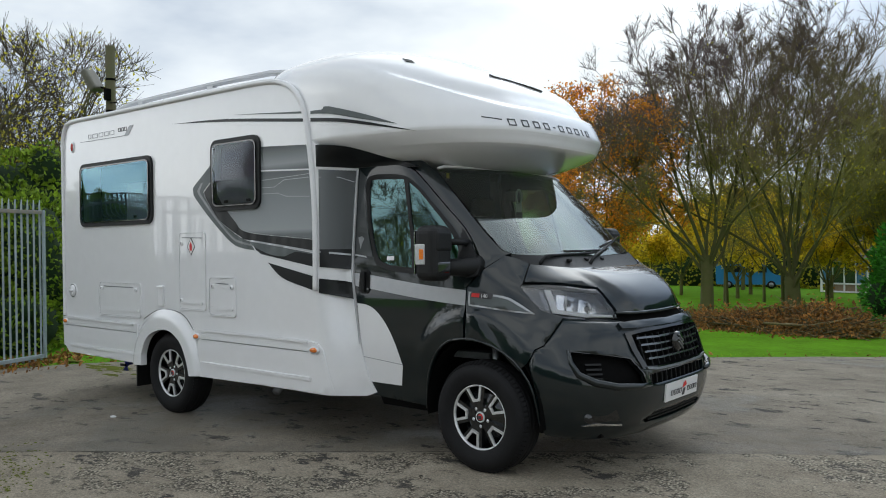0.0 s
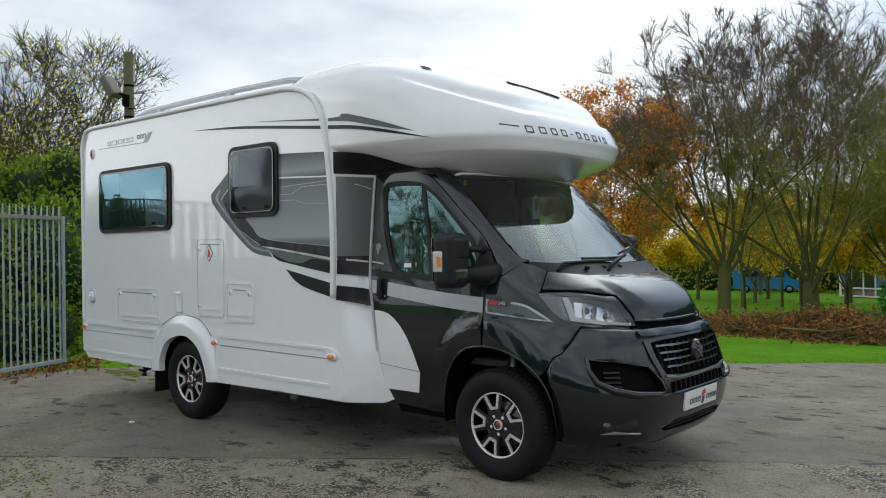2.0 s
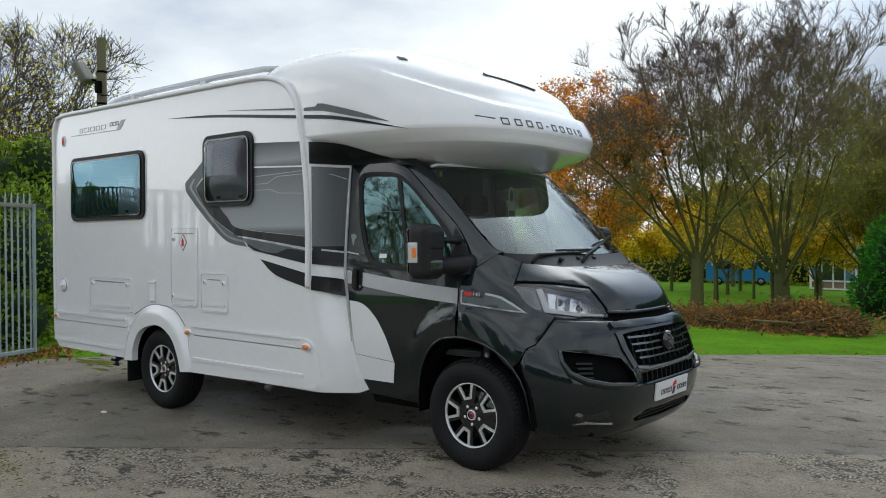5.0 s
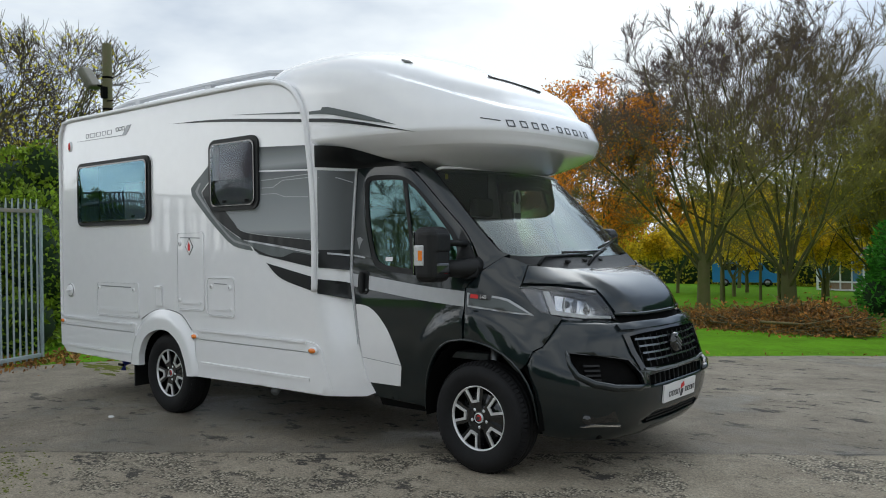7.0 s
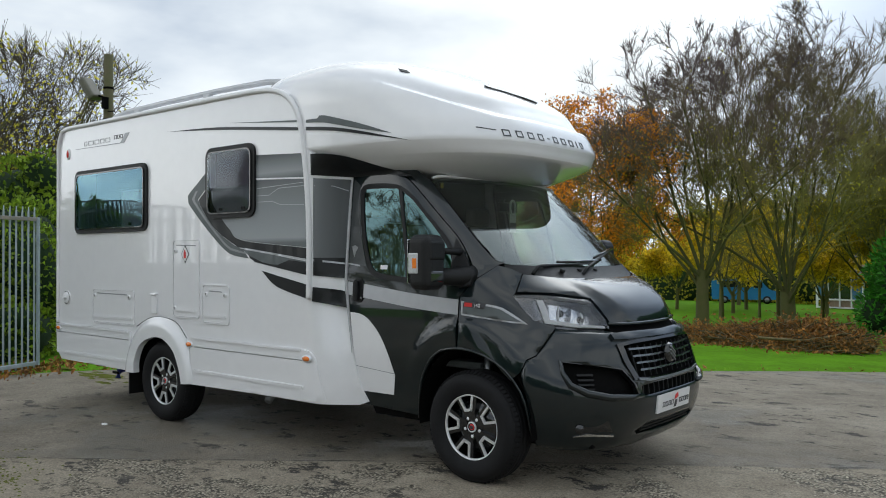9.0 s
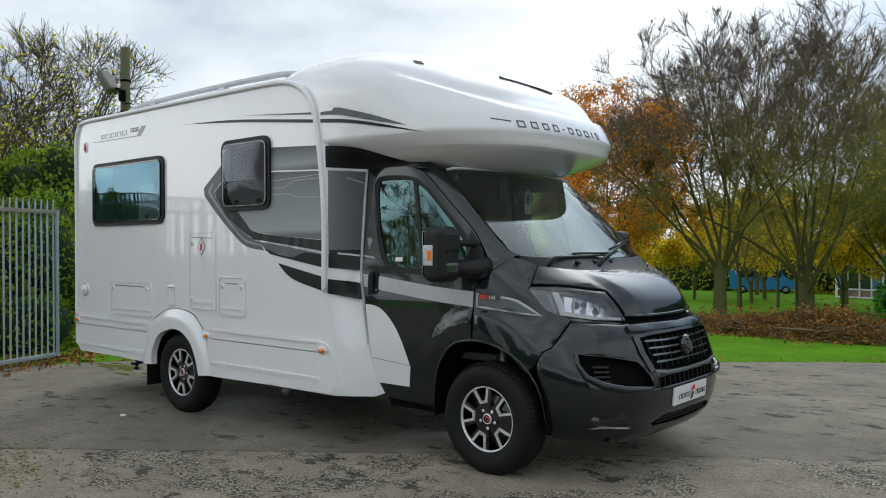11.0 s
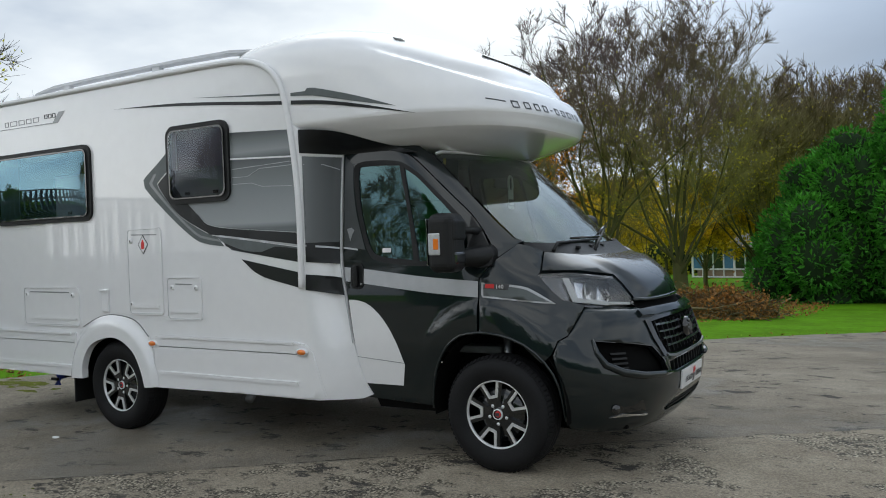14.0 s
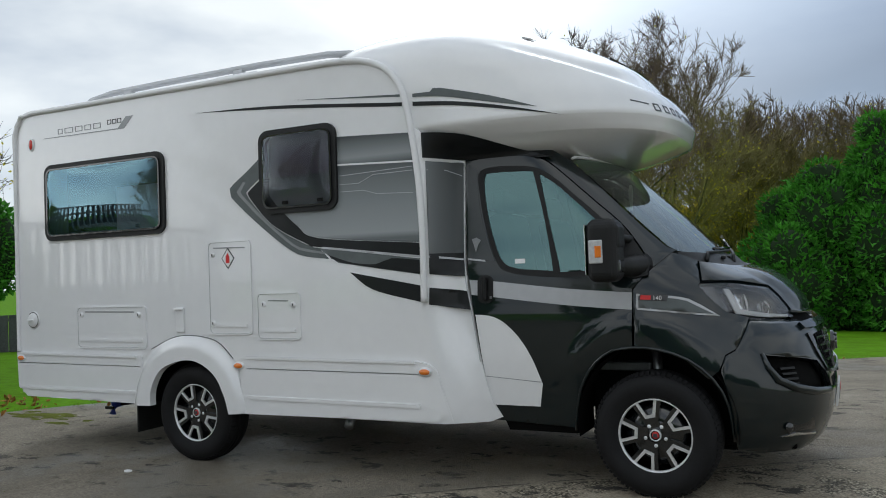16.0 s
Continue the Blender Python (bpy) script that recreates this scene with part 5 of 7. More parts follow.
# cabin
part("dashboard", box(0.60, 1.70, 0.30, (3.36, YC, 1.27), 0.08, 4), CABIN, van, "dark grey dashboard")
part("dashboard", box(0.34, 1.5, 0.05, (3.42, YC, 1.425), 0.02, 3), CABIN, van)
part("cab_floor", box(1.3, 1.7, 0.05, (2.75, YC, 0.75), 0.01), CABIN, van)
part("bulkhead", box(0.04, 1.9, 0.45, (2.10, YC, 2.05), 0.01), CABIN, van)
part("headlining", box(0.9, 1.55, 0.03, (2.42, YC, 2.13), 0.01), CABIN, van)
for y in (-0.48, 0.55):
    st = part("cab_seat", box(0.52, 0.50, 0.16, (2.62, YC + y, 1.05), 0.05, 4), SEAT, van, "dark fabric cab seat")
    part("seat_back", box(0.15, 0.50, 0.68, (2.40, YC + y, 1.43), 0.06, 4, rot=pose(0, 0, 0, 0, -10, 0)), SEAT, st)
    part("headrest", box(0.10, 0.28, 0.17, (2.33, YC + y, 1.86), 0.04, 4), SEAT, st)
wheel_pts = [(3.05 + 0.06 * math.cos(a), YC - 0.48 + 0.19 * math.sin(a), 1.42 + 0.17 * math.cos(a)) for a in [i * math.pi / 12 for i in range(25)]]
part("steering_wheel", tube(wheel_pts, 0.016, 8, PLASTIC, "steering_wheel", False), None, van, "black steering wheel")
part("steering_column", tube([(3.25, YC - 0.48, 1.33), (3.05, YC - 0.48, 1.42)], 0.04, 8, PLASTIC, "steering_column"), None, van)
part("rear_view_mirror", box(0.03, 0.26, 0.08, (3.02, YC + 0.02, 1.90), 0.015, 3), PLASTIC, van, "black interior mirror")
tag = part("hanging_tag", box(0.004, 0.085, 0.14, (3.14, YC - 0.08, 1.765), 0.001), PLATE, van, "white paper tag hanging from the mirror")
ring = [(3.14, YC - 0.08 + 0.035 * math.sin(a), 1.885 + 0.06 * math.cos(a)) for a in [i * math.pi / 8 for i in range(17)]]
part("tag_hook", tube(ring, 0.008, 6, PLATE, "tag_hook", False), None, tag)
part("tag_print", box(0.005, 0.085, 0.05, (3.143, YC - 0.08, 1.745), 0.001), PRINT, tag)
part("screen_sticker", box(0.004, 0.03, 0.04, (2.95, YC - 0.72, 2.03), 0.001), material("yellow_sticker", (0.75, 0.62, 0.05), 0.5, vary=0.1, scale=30), van, "small yellow sticker")

# wipers
for a, b, c in (((3.74, -0.66, 1.39), (3.735, -0.58, 1.44), (3.79, 0.10, 1.455)), ((3.83, -0.15, 1.375), (3.82, -0.05, 1.43), (3.67, 0.56, 1.555))):
    wp = part("wiper", tube([a, b, c], [0.014, 0.011, 0.008], 6, PLASTIC, "wiper"), None, van, "black windscreen wiper")
    m1 = Vector(b).lerp(Vector(c), 0.35)
    part("wiper_blade", tube([m1 + Vector((-0.02, 0, 0.02)), Vector(c) + Vector((-0.01, 0.06, 0.015))], 0.010, 6, GLOSSBLACK, "wiper_blade"), None, wp)
for y in (-0.28, -0.05, 0.18):
    part("washer_jet", box(0.03, 0.04, 0.025, (3.80, y - 0.1, 1.405), 0.008), PLASTIC, van)

# door mirrors
LAMPCLEAR = material("clear_lamp_body", (0.62, 0.63, 0.64), 0.25, 0.2, 0.8, vary=0.3, scale=60)
sail_o = smooth_line([(3.275, 1.625, 0), (3.362, 1.505), (3.448, 1.365), (3.44, 1.31), (3.36, 1.295), (3.285, 1.32, 0)], 0.05, True)
for sd in (-1, 1):
    k = 1.0 if sd < 0 else 0.88
    mr = part("door_mirror", box(0.185, 0.20, 0.365, (3.262, YC + sd * 1.265 * k, 1.468), 0.055, 5), PLASTIC, van, "large black door mirror")
    part("mirror_cap", box(0.07, 0.17, 0.15, (3.325, YC + sd * 1.26 * k, 1.545), 0.03, 4), PLASTIC, mr)
    part("mirror_cap", box(0.06, 0.15, 0.09, (3.33, YC + sd * 1.26 * k, 1.375), 0.025, 4), GLOSSBLACK, mr)
    panel("mirror_sail", sail_o, side_of if sd < 0 else side_far, PLASTIC, mr, (), 0.05, 0.035, 0.035, "", sd < 0)
    part("mirror_arm", tube([(3.29, YC + sd * 1.20 * k, 1.375), (3.34, YC + sd * 1.09 * k, 1.37), (3.385, YC + sd * 1.00 * k, 1.375), (3.40, YC + sd * 0.95 * k, 1.38)], [0.055, 0.06, 0.07, 0.075], 12, PLASTIC, "mirror_arm"), None, mr)
    part("mirror_arm", tube([(3.30, YC + sd * 1.20 * k, 1.545), (3.33, YC + sd * 1.08 * k, 1.54), (3.335, YC + sd * 0.98 * k, 1.535)], [0.022, 0.022, 0.026], 10, PLASTIC, "mirror_arm"), None, mr)
    part("indicator", box(0.082, 0.02, 0.135, (3.232, YC + sd * 1.362 * k, 1.462), 0.008, 3), LAMPCLEAR, mr, "clear indicator lens")
    part("indicator_bulb", box(0.040, 0.014, 0.07, (3.247, YC + sd * 1.367 * k, 1.462), 0.006, 3), AMBER, mr, "orange indicator bulb")
    part("mirror_glass", box(0.008, 0.16, 0.29, (3.166, YC + sd * 1.265 * k, 1.475), 0.003), CHROME, mr)


# wheels
def make_wheel():
    """Local: axle along y, outer face at -y, lip plane at y = 0."""
    w = part("wheel", lathe([(0.06, 0.03), (0.10, 0.035), (0.17, 0.05), (0.198, 0.09), (0.20, 0.20), (0.215, 0.20)], 60, GLOSSBLACK, "wheel"), None, van, "black alloy wheel with machined silver spoke edges")
    tp = [(0.205, 0.015), (0.218, -0.004), (0.235, -0.014), (0.275, -0.030), (0.315, -0.030), (0.340, -0.018), (0.356, 0.004), (0.364, 0.02), (0.369, 0.05), (0.371, 0.10), (0.369, 0.15), (0.360, 0.19), (0.335, 0.215), (0.28, 0.225), (0.21, 0.205)]
    ty = part("tyre", lathe(tp, 96, RUBBER, "tyre"), None, w, "black road tyre")
    # tread grooves and shoulder blocks
    for y in (0.045, 0.085, 0.125):
        part("tread_groove", lathe([(0.3705, y), (0.3735, y + 0.004), (0.3735, y + 0.024), (0.3705, y + 0.028)], 96, RUBBER, "tread_rib"), None, w)
    verts, faces = [], []
    for k in range(72):
        a = 2 * math.pi * k / 72
        for da, r, y in ((-0.028, 0.352, 0.0), (0.028, 0.352, 0.0), (0.028, 0.371, 0.032), (-0.028, 0.371, 0.032), (-0.028, 0.345, 0.004), (0.028, 0.345, 0.004), (0.028, 0.36, 0.036), (-0.028, 0.36, 0.036)):
            rr = r + 0.005 if (y in (0.0, 0.032)) else r
            verts.append((rr * math.cos(a + da), y - 0.004, rr * math.sin(a + da)))
        s = 8 * k
        faces += [(s, s + 1, s + 2, s + 3), (s, s + 4, s + 5, s + 1), (s + 1, s + 5, s + 6, s + 2), (s + 3, s + 7, s + 4, s)]
    part("shoulder_tread", mesh_of("shoulder_tread", verts, faces, RUBBER, False), None, w)
    part("rim_lip", lathe([(0.206, 0.012), (0.208, 0.0), (0.214, -0.005), (0.220, -0.002), (0.222, 0.014)], 72, SILVER, "rim_lip"), None, w, "bright machined rim edge")
    part("brake_disc", lathe([(0.05, 0.12), (0.155, 0.12), (0.155, 0.14)], 48, STEEL, "brake_disc"), None, w)
    part("hub", lathe([(0.0, 0.012), (0.034, 0.014), (0.052, 0.022), (0.085, 0.03), (0.095, 0.06)], 36, GLOSSBLACK, "hub"), None, w)
    part("centre_cap", lathe([(0.0, 0.002), (0.016, 0.004), (0.021, 0.010), (0.022, 0.02)], 28, REDPRINT, "centre_cap"), None, w, "red and silver centre cap")
    part("cap_ring", lathe([(0.027, 0.004), (0.031, 0.001), (0.035, 0.006), (0.036, 0.02)], 28, SILVER, "cap_ring"), None, w)
    part("cap_mark", box(0.026, 0.004, 0.022, (0, 0.003, 0), 0.001), PRINT, w)
    for k in range(5):
        a = radians(72 * k + 90 + 36)
        part("wheel_bolt", lathe([(0.0, 0.0), (0.011, 0.001), (0.013, 0.008), (0.013, 0.03)], 10, SILVER, "wheel_bolt"), None, w).location = (0.062 * math.cos(a), 0.012, 0.062 * math.sin(a))
    # five forked spokes: black faces, silver V edges
    for k in range(5):
        a = radians(72 * k + 90 + 14)
        rot = Matrix.Rotation(-(a - math.pi / 2), 4, "Y")

        def prism(poly, y0, y1, mat, nm, lab=""):
            n = len(poly)
            v = [(x, y0, z) for x, z in poly] + [(x, y1, z) for x, z in poly]
            f = [tuple(range(n)), tuple(range(2 * n - 1, n - 1, -1))] + [(i, i + n, (i + 1) % n + n, (i + 1) % n) for i in range(n)]
            me = mesh_of(nm, v, f, mat, False)
            me.transform(rot)
            return part(nm, me, None, w, lab)
        for sg in (-1, 1):
            arm = [(sg * 0.012, 0.080), (sg * 0.040, 0.078), (sg * 0.088, 0.192), (sg * 0.048, 0.204)]
            if sg < 0:
                arm.reverse()
            prism(arm, 0.012, 0.05, GLOSSBLACK, "spoke")
            edge = [(sg * 0.013, 0.108), (sg * 0.030, 0.104), (sg * 0.066, 0.202), (sg * 0.049, 0.206)]
            if sg < 0:
                edge.reverse()
            prism(edge, 0.004, 0.016, SILVER, "spoke_edge", "silver machined spoke edge")
        prism([(-0.030, 0.104), (0.030, 0.104), (0.016, 0.122), (-0.016, 0.122)], 0.004, 0.016, SILVER, "spoke_fork")
        prism([(-0.045, 0.045), (0.045, 0.045), (0.034, 0.10), (-0.034, 0.10)], 0.014, 0.05, GLOSSBLACK, "spoke_root")
    return w


wheel_f = make_wheel()
wheel_f.location = (3.45, -0.975, 0.371)
copy_thing(wheel_f, Matrix.Translation((0.0, -1.105, 0.371)) @ Matrix.Rotation(radians(-14), 4, "Y"))
copy_thing(wheel_f, Matrix.Translation((3.45, 2 * YC + 0.975, 0.371)) @ Matrix.Rotation(radians(180), 4, "Z"))
copy_thing(wheel_f, Matrix.Translation((0.0, 2 * YC + 1.105, 0.371)) @ Matrix.Rotation(radians(180), 4, "Z"))


# ---------------- ground ----------------
def ground_z(x, y):
    """The yard is level; beyond the vehicle the land falls away gently."""
    q = y - 1.5
    west = 0.05 * min(50.0, max(0.0, -x - 15.2)) * min(1.0, max(0.0, (24 - y) / 10))
    if west:
        return ground_z(-15.2, y) - west
    if q > 28.5:
        return -0.044 * 28.5 - 0.034 * (min(q, 90) - 28.5)
    return -0.044 * q if q > 1 else (-0.044 * (q + 1) ** 2 / 4 if q > -1 else 0.0)


def tarmac_material():
    m = material("worn_tarmac", (0.23, 0.215, 0.195), 0.6, vary=0.2, scale=0.5, bump=0.25, bump_scale=90)
    n, l = m.node_tree.nodes, m.node_tree.links
    b = n["Principled BSDF"]
    co = n.new("ShaderNodeTexCoord")

    def noise_node(scale, detail, rough=0.6, stretch=(1, 1, 1)):
        mp = n.new("ShaderNodeMapping")
        mp.inputs["Scale"].default_value = stretch
        t = n.new("ShaderNodeTexNoise")
        t.inputs["Scale"].default_value, t.inputs["Detail"].default_value, t.inputs["Roughness"].default_value = scale, detail, rough
        l.new(co.outputs["Object"], mp.inputs["Vector"])
        l.new(mp.outputs["Vector"], t.inputs["Vector"])
        return t.outputs["Fac"]

    def ramp(src, p0, p1, c0=(0, 0, 0), c1=(1, 1, 1)):
        r = n.new("ShaderNodeValToRGB")
        r.color_ramp.elements[0].position, r.color_ramp.elements[1].position = p0, p1
        r.color_ramp.elements[0].color, r.color_ramp.elements[1].color = (*c0, 1), (*c1, 1)
        l.new(src, r.inputs["Fac"])
        return r.outputs["Color"]

    def mix(fac, a, c, blend_type="MIX"):
        x = n.new("ShaderNodeMixRGB")
        x.blend_type = blend_type
        for i, s in ((0, fac), (1, a), (2, c)):
            if isinstance(s, (tuple, float, int)):
                x.inputs[i].default_value = s if not isinstance(s, tuple) else (*s, 1)
            else:
                l.new(s, x.inputs[i])
        return x.outputs["Color"]
    # which side of the joint: smooth older surface by the vehicle, worn chippings beyond it
    sp = n.new("ShaderNodeSeparateXYZ")
    l.new(co.outputs["Object"], sp.inputs[0])
    lin = n.new("ShaderNodeMath")
    lin.operation = "MULTIPLY_ADD"
    lin.inputs[1].default_value, lin.inputs[2].default_value = -0.727, 2.88
    l.new(sp.outputs["X"], lin.inputs[0])
    dist = n.new("ShaderNodeMath")
    dist.operation = "ADD"
    l.new(lin.outputs[0], dist.inputs[0])
    l.new(sp.outputs["Y"], dist.inputs[1])
    outer = ramp(dist.outputs[0], 0.0, 0.02, (1, 1, 1), (0, 0, 0))
    inner = ramp(dist.outputs[0], 0.0, 0.02)
    base = ramp(noise_node(0.45, 7, 0.65), 0.32, 0.68, (0.205, 0.178, 0.140), (0.335, 0.296, 0.238))
    cloudy = ramp(noise_node(2.6, 5, 0.65), 0.30, 0.70, (0.80, 0.79, 0.77), (1.14, 1.14, 1.13))
    base = mix(1.0, base, cloudy, "MULTIPLY")
    fine = ramp(noise_node(70, 4, 0.7), 0.30, 0.70, (0.52, 0.52, 0.52), (1.36, 1.36, 1.35))
    base = mix(1.0, base, fine, "MULTIPLY")
    # chippings: pale and dark stones, each its own tone, with black gaps
    vor = n.new("ShaderNodeTexVoronoi")
    vor.inputs["Scale"].default_value = 58
    l.new(co.outputs["Object"], vor.inputs["Vector"])
    tone = ramp(vor.outputs["Color"], 0.15, 0.85, (0.10, 0.088, 0.068), (0.56, 0.50, 0.39))
    gaps = ramp(vor.outputs["Distance"], 0.36, 0.66, (1, 1, 1), (0.24, 0.235, 0.22))
    stones = mix(1.0, tone, gaps, "MULTIPLY")
    patch = ramp(noise_node(0.95, 8, 0.70, (1.0, 1.25, 1)), 0.495, 0.535)
    broken = ramp(noise_node(6, 5, 0.7), 0.38, 0.50)
    worn = mix(1.0, mix(1.0, patch, broken, "MULTIPLY"), outer, "MULTIPLY")
    base = mix(1.0, base, mix(outer, (1.0, 1.0, 1.0), (1.22, 1.21, 1.18)), "MULTIPLY")
    col = mix(worn, base, stones)
    # dark flaked spots, mostly on the smooth side
    pits = ramp(noise_node(3.4, 7, 0.74, (0.8, 1.3, 1)), 0.565, 0.60)
    zone = ramp(noise_node(0.5, 3, 0.5), 0.38, 0.50)
    col = mix(mix(1.0, pits, zone, "MULTIPLY"), col, (0.050, 0.046, 0.040))
    # damp stains
    damp = ramp(noise_node(0.30, 6, 0.66), 0.50, 0.60)
    stain = mix(1.0, mix(1.0, damp, (0.55, 0.55, 0.55), "MULTIPLY"), inner, "MULTIPLY")
    col = mix(stain, col, (0.105, 0.095, 0.076))
    l.new(col, b.inputs["Base Color"])
    rr = ramp(stain, 0.1, 0.5, (0.85, 0.85, 0.85), (0.42, 0.42, 0.42))
    l.new(rr, b.inputs["Roughness"])
    bp = n.new("ShaderNodeBump")
    bp.inputs["Strength"].default_value, bp.inputs["Distance"].default_value = 0.7, 0.012
    h = mix(worn, fine, ramp(vor.outputs["Distance"], 0.1, 0.6, (1, 1, 1), (0, 0, 0)))
    l.new(h, bp.inputs["Height"])
    l.new(bp.outputs["Normal"], b.inputs["Normal"])
    b.inputs["Specular IOR Level"].default_value = 0.3
    return m


ASPHALT = tarmac_material()
GRASS = material("mown_grass", (0.112, 0.275, 0.008), 0.95, color2=(0.075, 0.165, 0.006), scale=1.1, bump=0.8, bump_scale=55, spec=0.05)
FALLEN = material("fallen_leaves", (0.40, 0.18, 0.035), 0.8, color2=(0.13, 0.06, 0.02), scale=5, island=0.45)

far = [-600, -300, -150, -80, -50, -35, -25] + [-20 + 1.0 * i for i in range(56)] + [40, 50, 65, 90, 150, 300, 600]
gv = [(x, y, ground_z(x, y) - 0.012) for x in far for y in far]
gn = len(far)
gf = [(i * gn + j, (i + 1) * gn + j, (i + 1) * gn + j + 1, i * gn + j + 1) for i in range(gn - 1) for j in range(gn - 1)]
tagged(new("ground", mesh_of("ground", gv, gf, GRASS)), "bright green mown lawn running to the horizon", "lawn", kind="structure")


def lay(x, y, d=0.0):
    return Vector((x, y, ground_z(x, y) + d))


LOT_EDGE = [(-15.6, -30), (-15.4, -16), (-15.2, -8.0), (-13.0, -6.2), (-7.0, -5.6), (-4.9, -5.2), (-4.55, -4.4), (-4.42, -2.2), (-4.25, -1.1), (-3.95, -0.15), (-3.35, 0.62), (-1.6, 2.6), (0.2, 4.6), (1.95, 6.7), (2.85, 7.8), (3.85, 8.85), (5.2, 10.2), (9, 13.5), (18, 20), (40, 33)]
rng = random.Random(5)
edge_line = smooth_line(LOT_EDGE, 0.35)
edge_rough = [(x + rng.uniform(-0.05, 0.05), y + rng.uniform(-0.05, 0.05)) for x, y in edge_line]
lot = panel("yard", edge_rough + [(40, -30)], lay, ASPHALT, None, (), 1.0, 0.006, 0.05, flip=False)
tagged(lot, "worn damp grey tarmac yard with bare stony patches", "tarmac", kind="structure")
TAR = material("dark_joint", (0.055, 0.050, 0.043), 0.8, vary=0.4, scale=12, bump=0.4, bump_scale=60)
jl = smooth_line([(-2.4, -4.62), (-0.8, -3.46), (0.55, -2.47), (1.7, -1.62), (2.82, -0.79), (4.17, 0.20), (5.13, 0.87), (7.2, 2.35), (10, 4.4)], 0.1)
jr = random.Random(11)
jv, jf = [], []
for i, (x, y) in enumerate(jl):
    w = jr.uniform(0.002, 0.011)
    o = jr.uniform(-0.012, 0.012)
    jv += [(x, y + o - w, ground_z(x, y) + 0.0095), (x, y + o + w, ground_z(x, y) + 0.0095)]
    if i and jr.random() > 0.22:
        jf.append((2 * i - 2, 2 * i, 2 * i + 1, 2 * i - 1))
tagged(new("tarmac_joint", mesh_of("tarmac_joint", jv, jf, TAR, False)), "broken dark joint line across the tarmac", "tarmac joint", kind="structure")
# a white pebble of litter on the yard
pb = bmesh.new()
bmesh.ops.create_icosphere(pb, subdivisions=2, radius=0.03)
bmesh.ops.scale(pb, vec=(1.2, 0.8, 0.35), verts=pb.verts)
for v in pb.verts:
    v.co += Vector((rng.uniform(-0.003, 0.003), rng.uniform(-0.003, 0.003), 0))
peb = bpy.data.meshes.new("pebble")
pb.to_mesh(peb)
pb.free()
peb.materials.append(PLATE)
o = tagged(new("pebble", peb), "small flat white pebble lying on the tarmac", "pebble")
o.location = (-0.24, -1.55, 0.014)


# ---------------- plants ----------------
def quads(name, centres, mat, smin, smax, seed, up=0.3, out=None, aspect=1.8, droop=0.0):
    """Many small leaf blades, each a folded pair of triangles."""
    r = random.Random(seed)
    v, f = [], []
    for i, c in enumerate(centres):
        d = Vector((r.gauss(0, 1), r.gauss(0, 1), r.gauss(0, 1)))
        if out is not None:
            d = d * 0.7 + out[i] * 1.2
        d.z += up
        d.normalize()
        q = d.cross(Vector((r.gauss(0, 1), r.gauss(0, 1), r.gauss(0, 1)))).normalized()
        s = r.uniform(smin, smax)
        a = Vector(c)
        n = len(v)
        fold = d.cross(q) * s * 0.18
        v += [a, a + d * s * 0.5 + q * s * 0.5 / aspect + fold, a + d * s, a + d * s * 0.5 - q * s * 0.5 / aspect + fold]
        f += [(n, n + 1, n + 2), (n, n + 2, n + 3)]
    return mesh_of(name, v, f, mat, False)


class Wood:
    """Collects tapering limbs into one mesh."""

    def __init__(self, sides):
        self.v, self.f, self.sides = [], [], sides

    def limb(self, pts, rads):
        s = self.sides
        n0 = len(self.v)
        for i, p in enumerate(pts):
            d = (pts[min(i + 1, len(pts) - 1)] - pts[max(i - 1, 0)]).normalized()
            u = d.cross(Vector((0.31, 0.77, 0.21))).normalized()
            w = d.cross(u)
            for k in range(s):
                a = 2 * math.pi * k / s
                self.v.append(p + rads[i] * (math.cos(a) * u + math.sin(a) * w))
        for i in range(len(pts) - 1):
            for k in range(s):
                a, b = n0 + i * s + k, n0 + i * s + (k + 1) % s
                self.f.append((a, b, b + s, a + s))


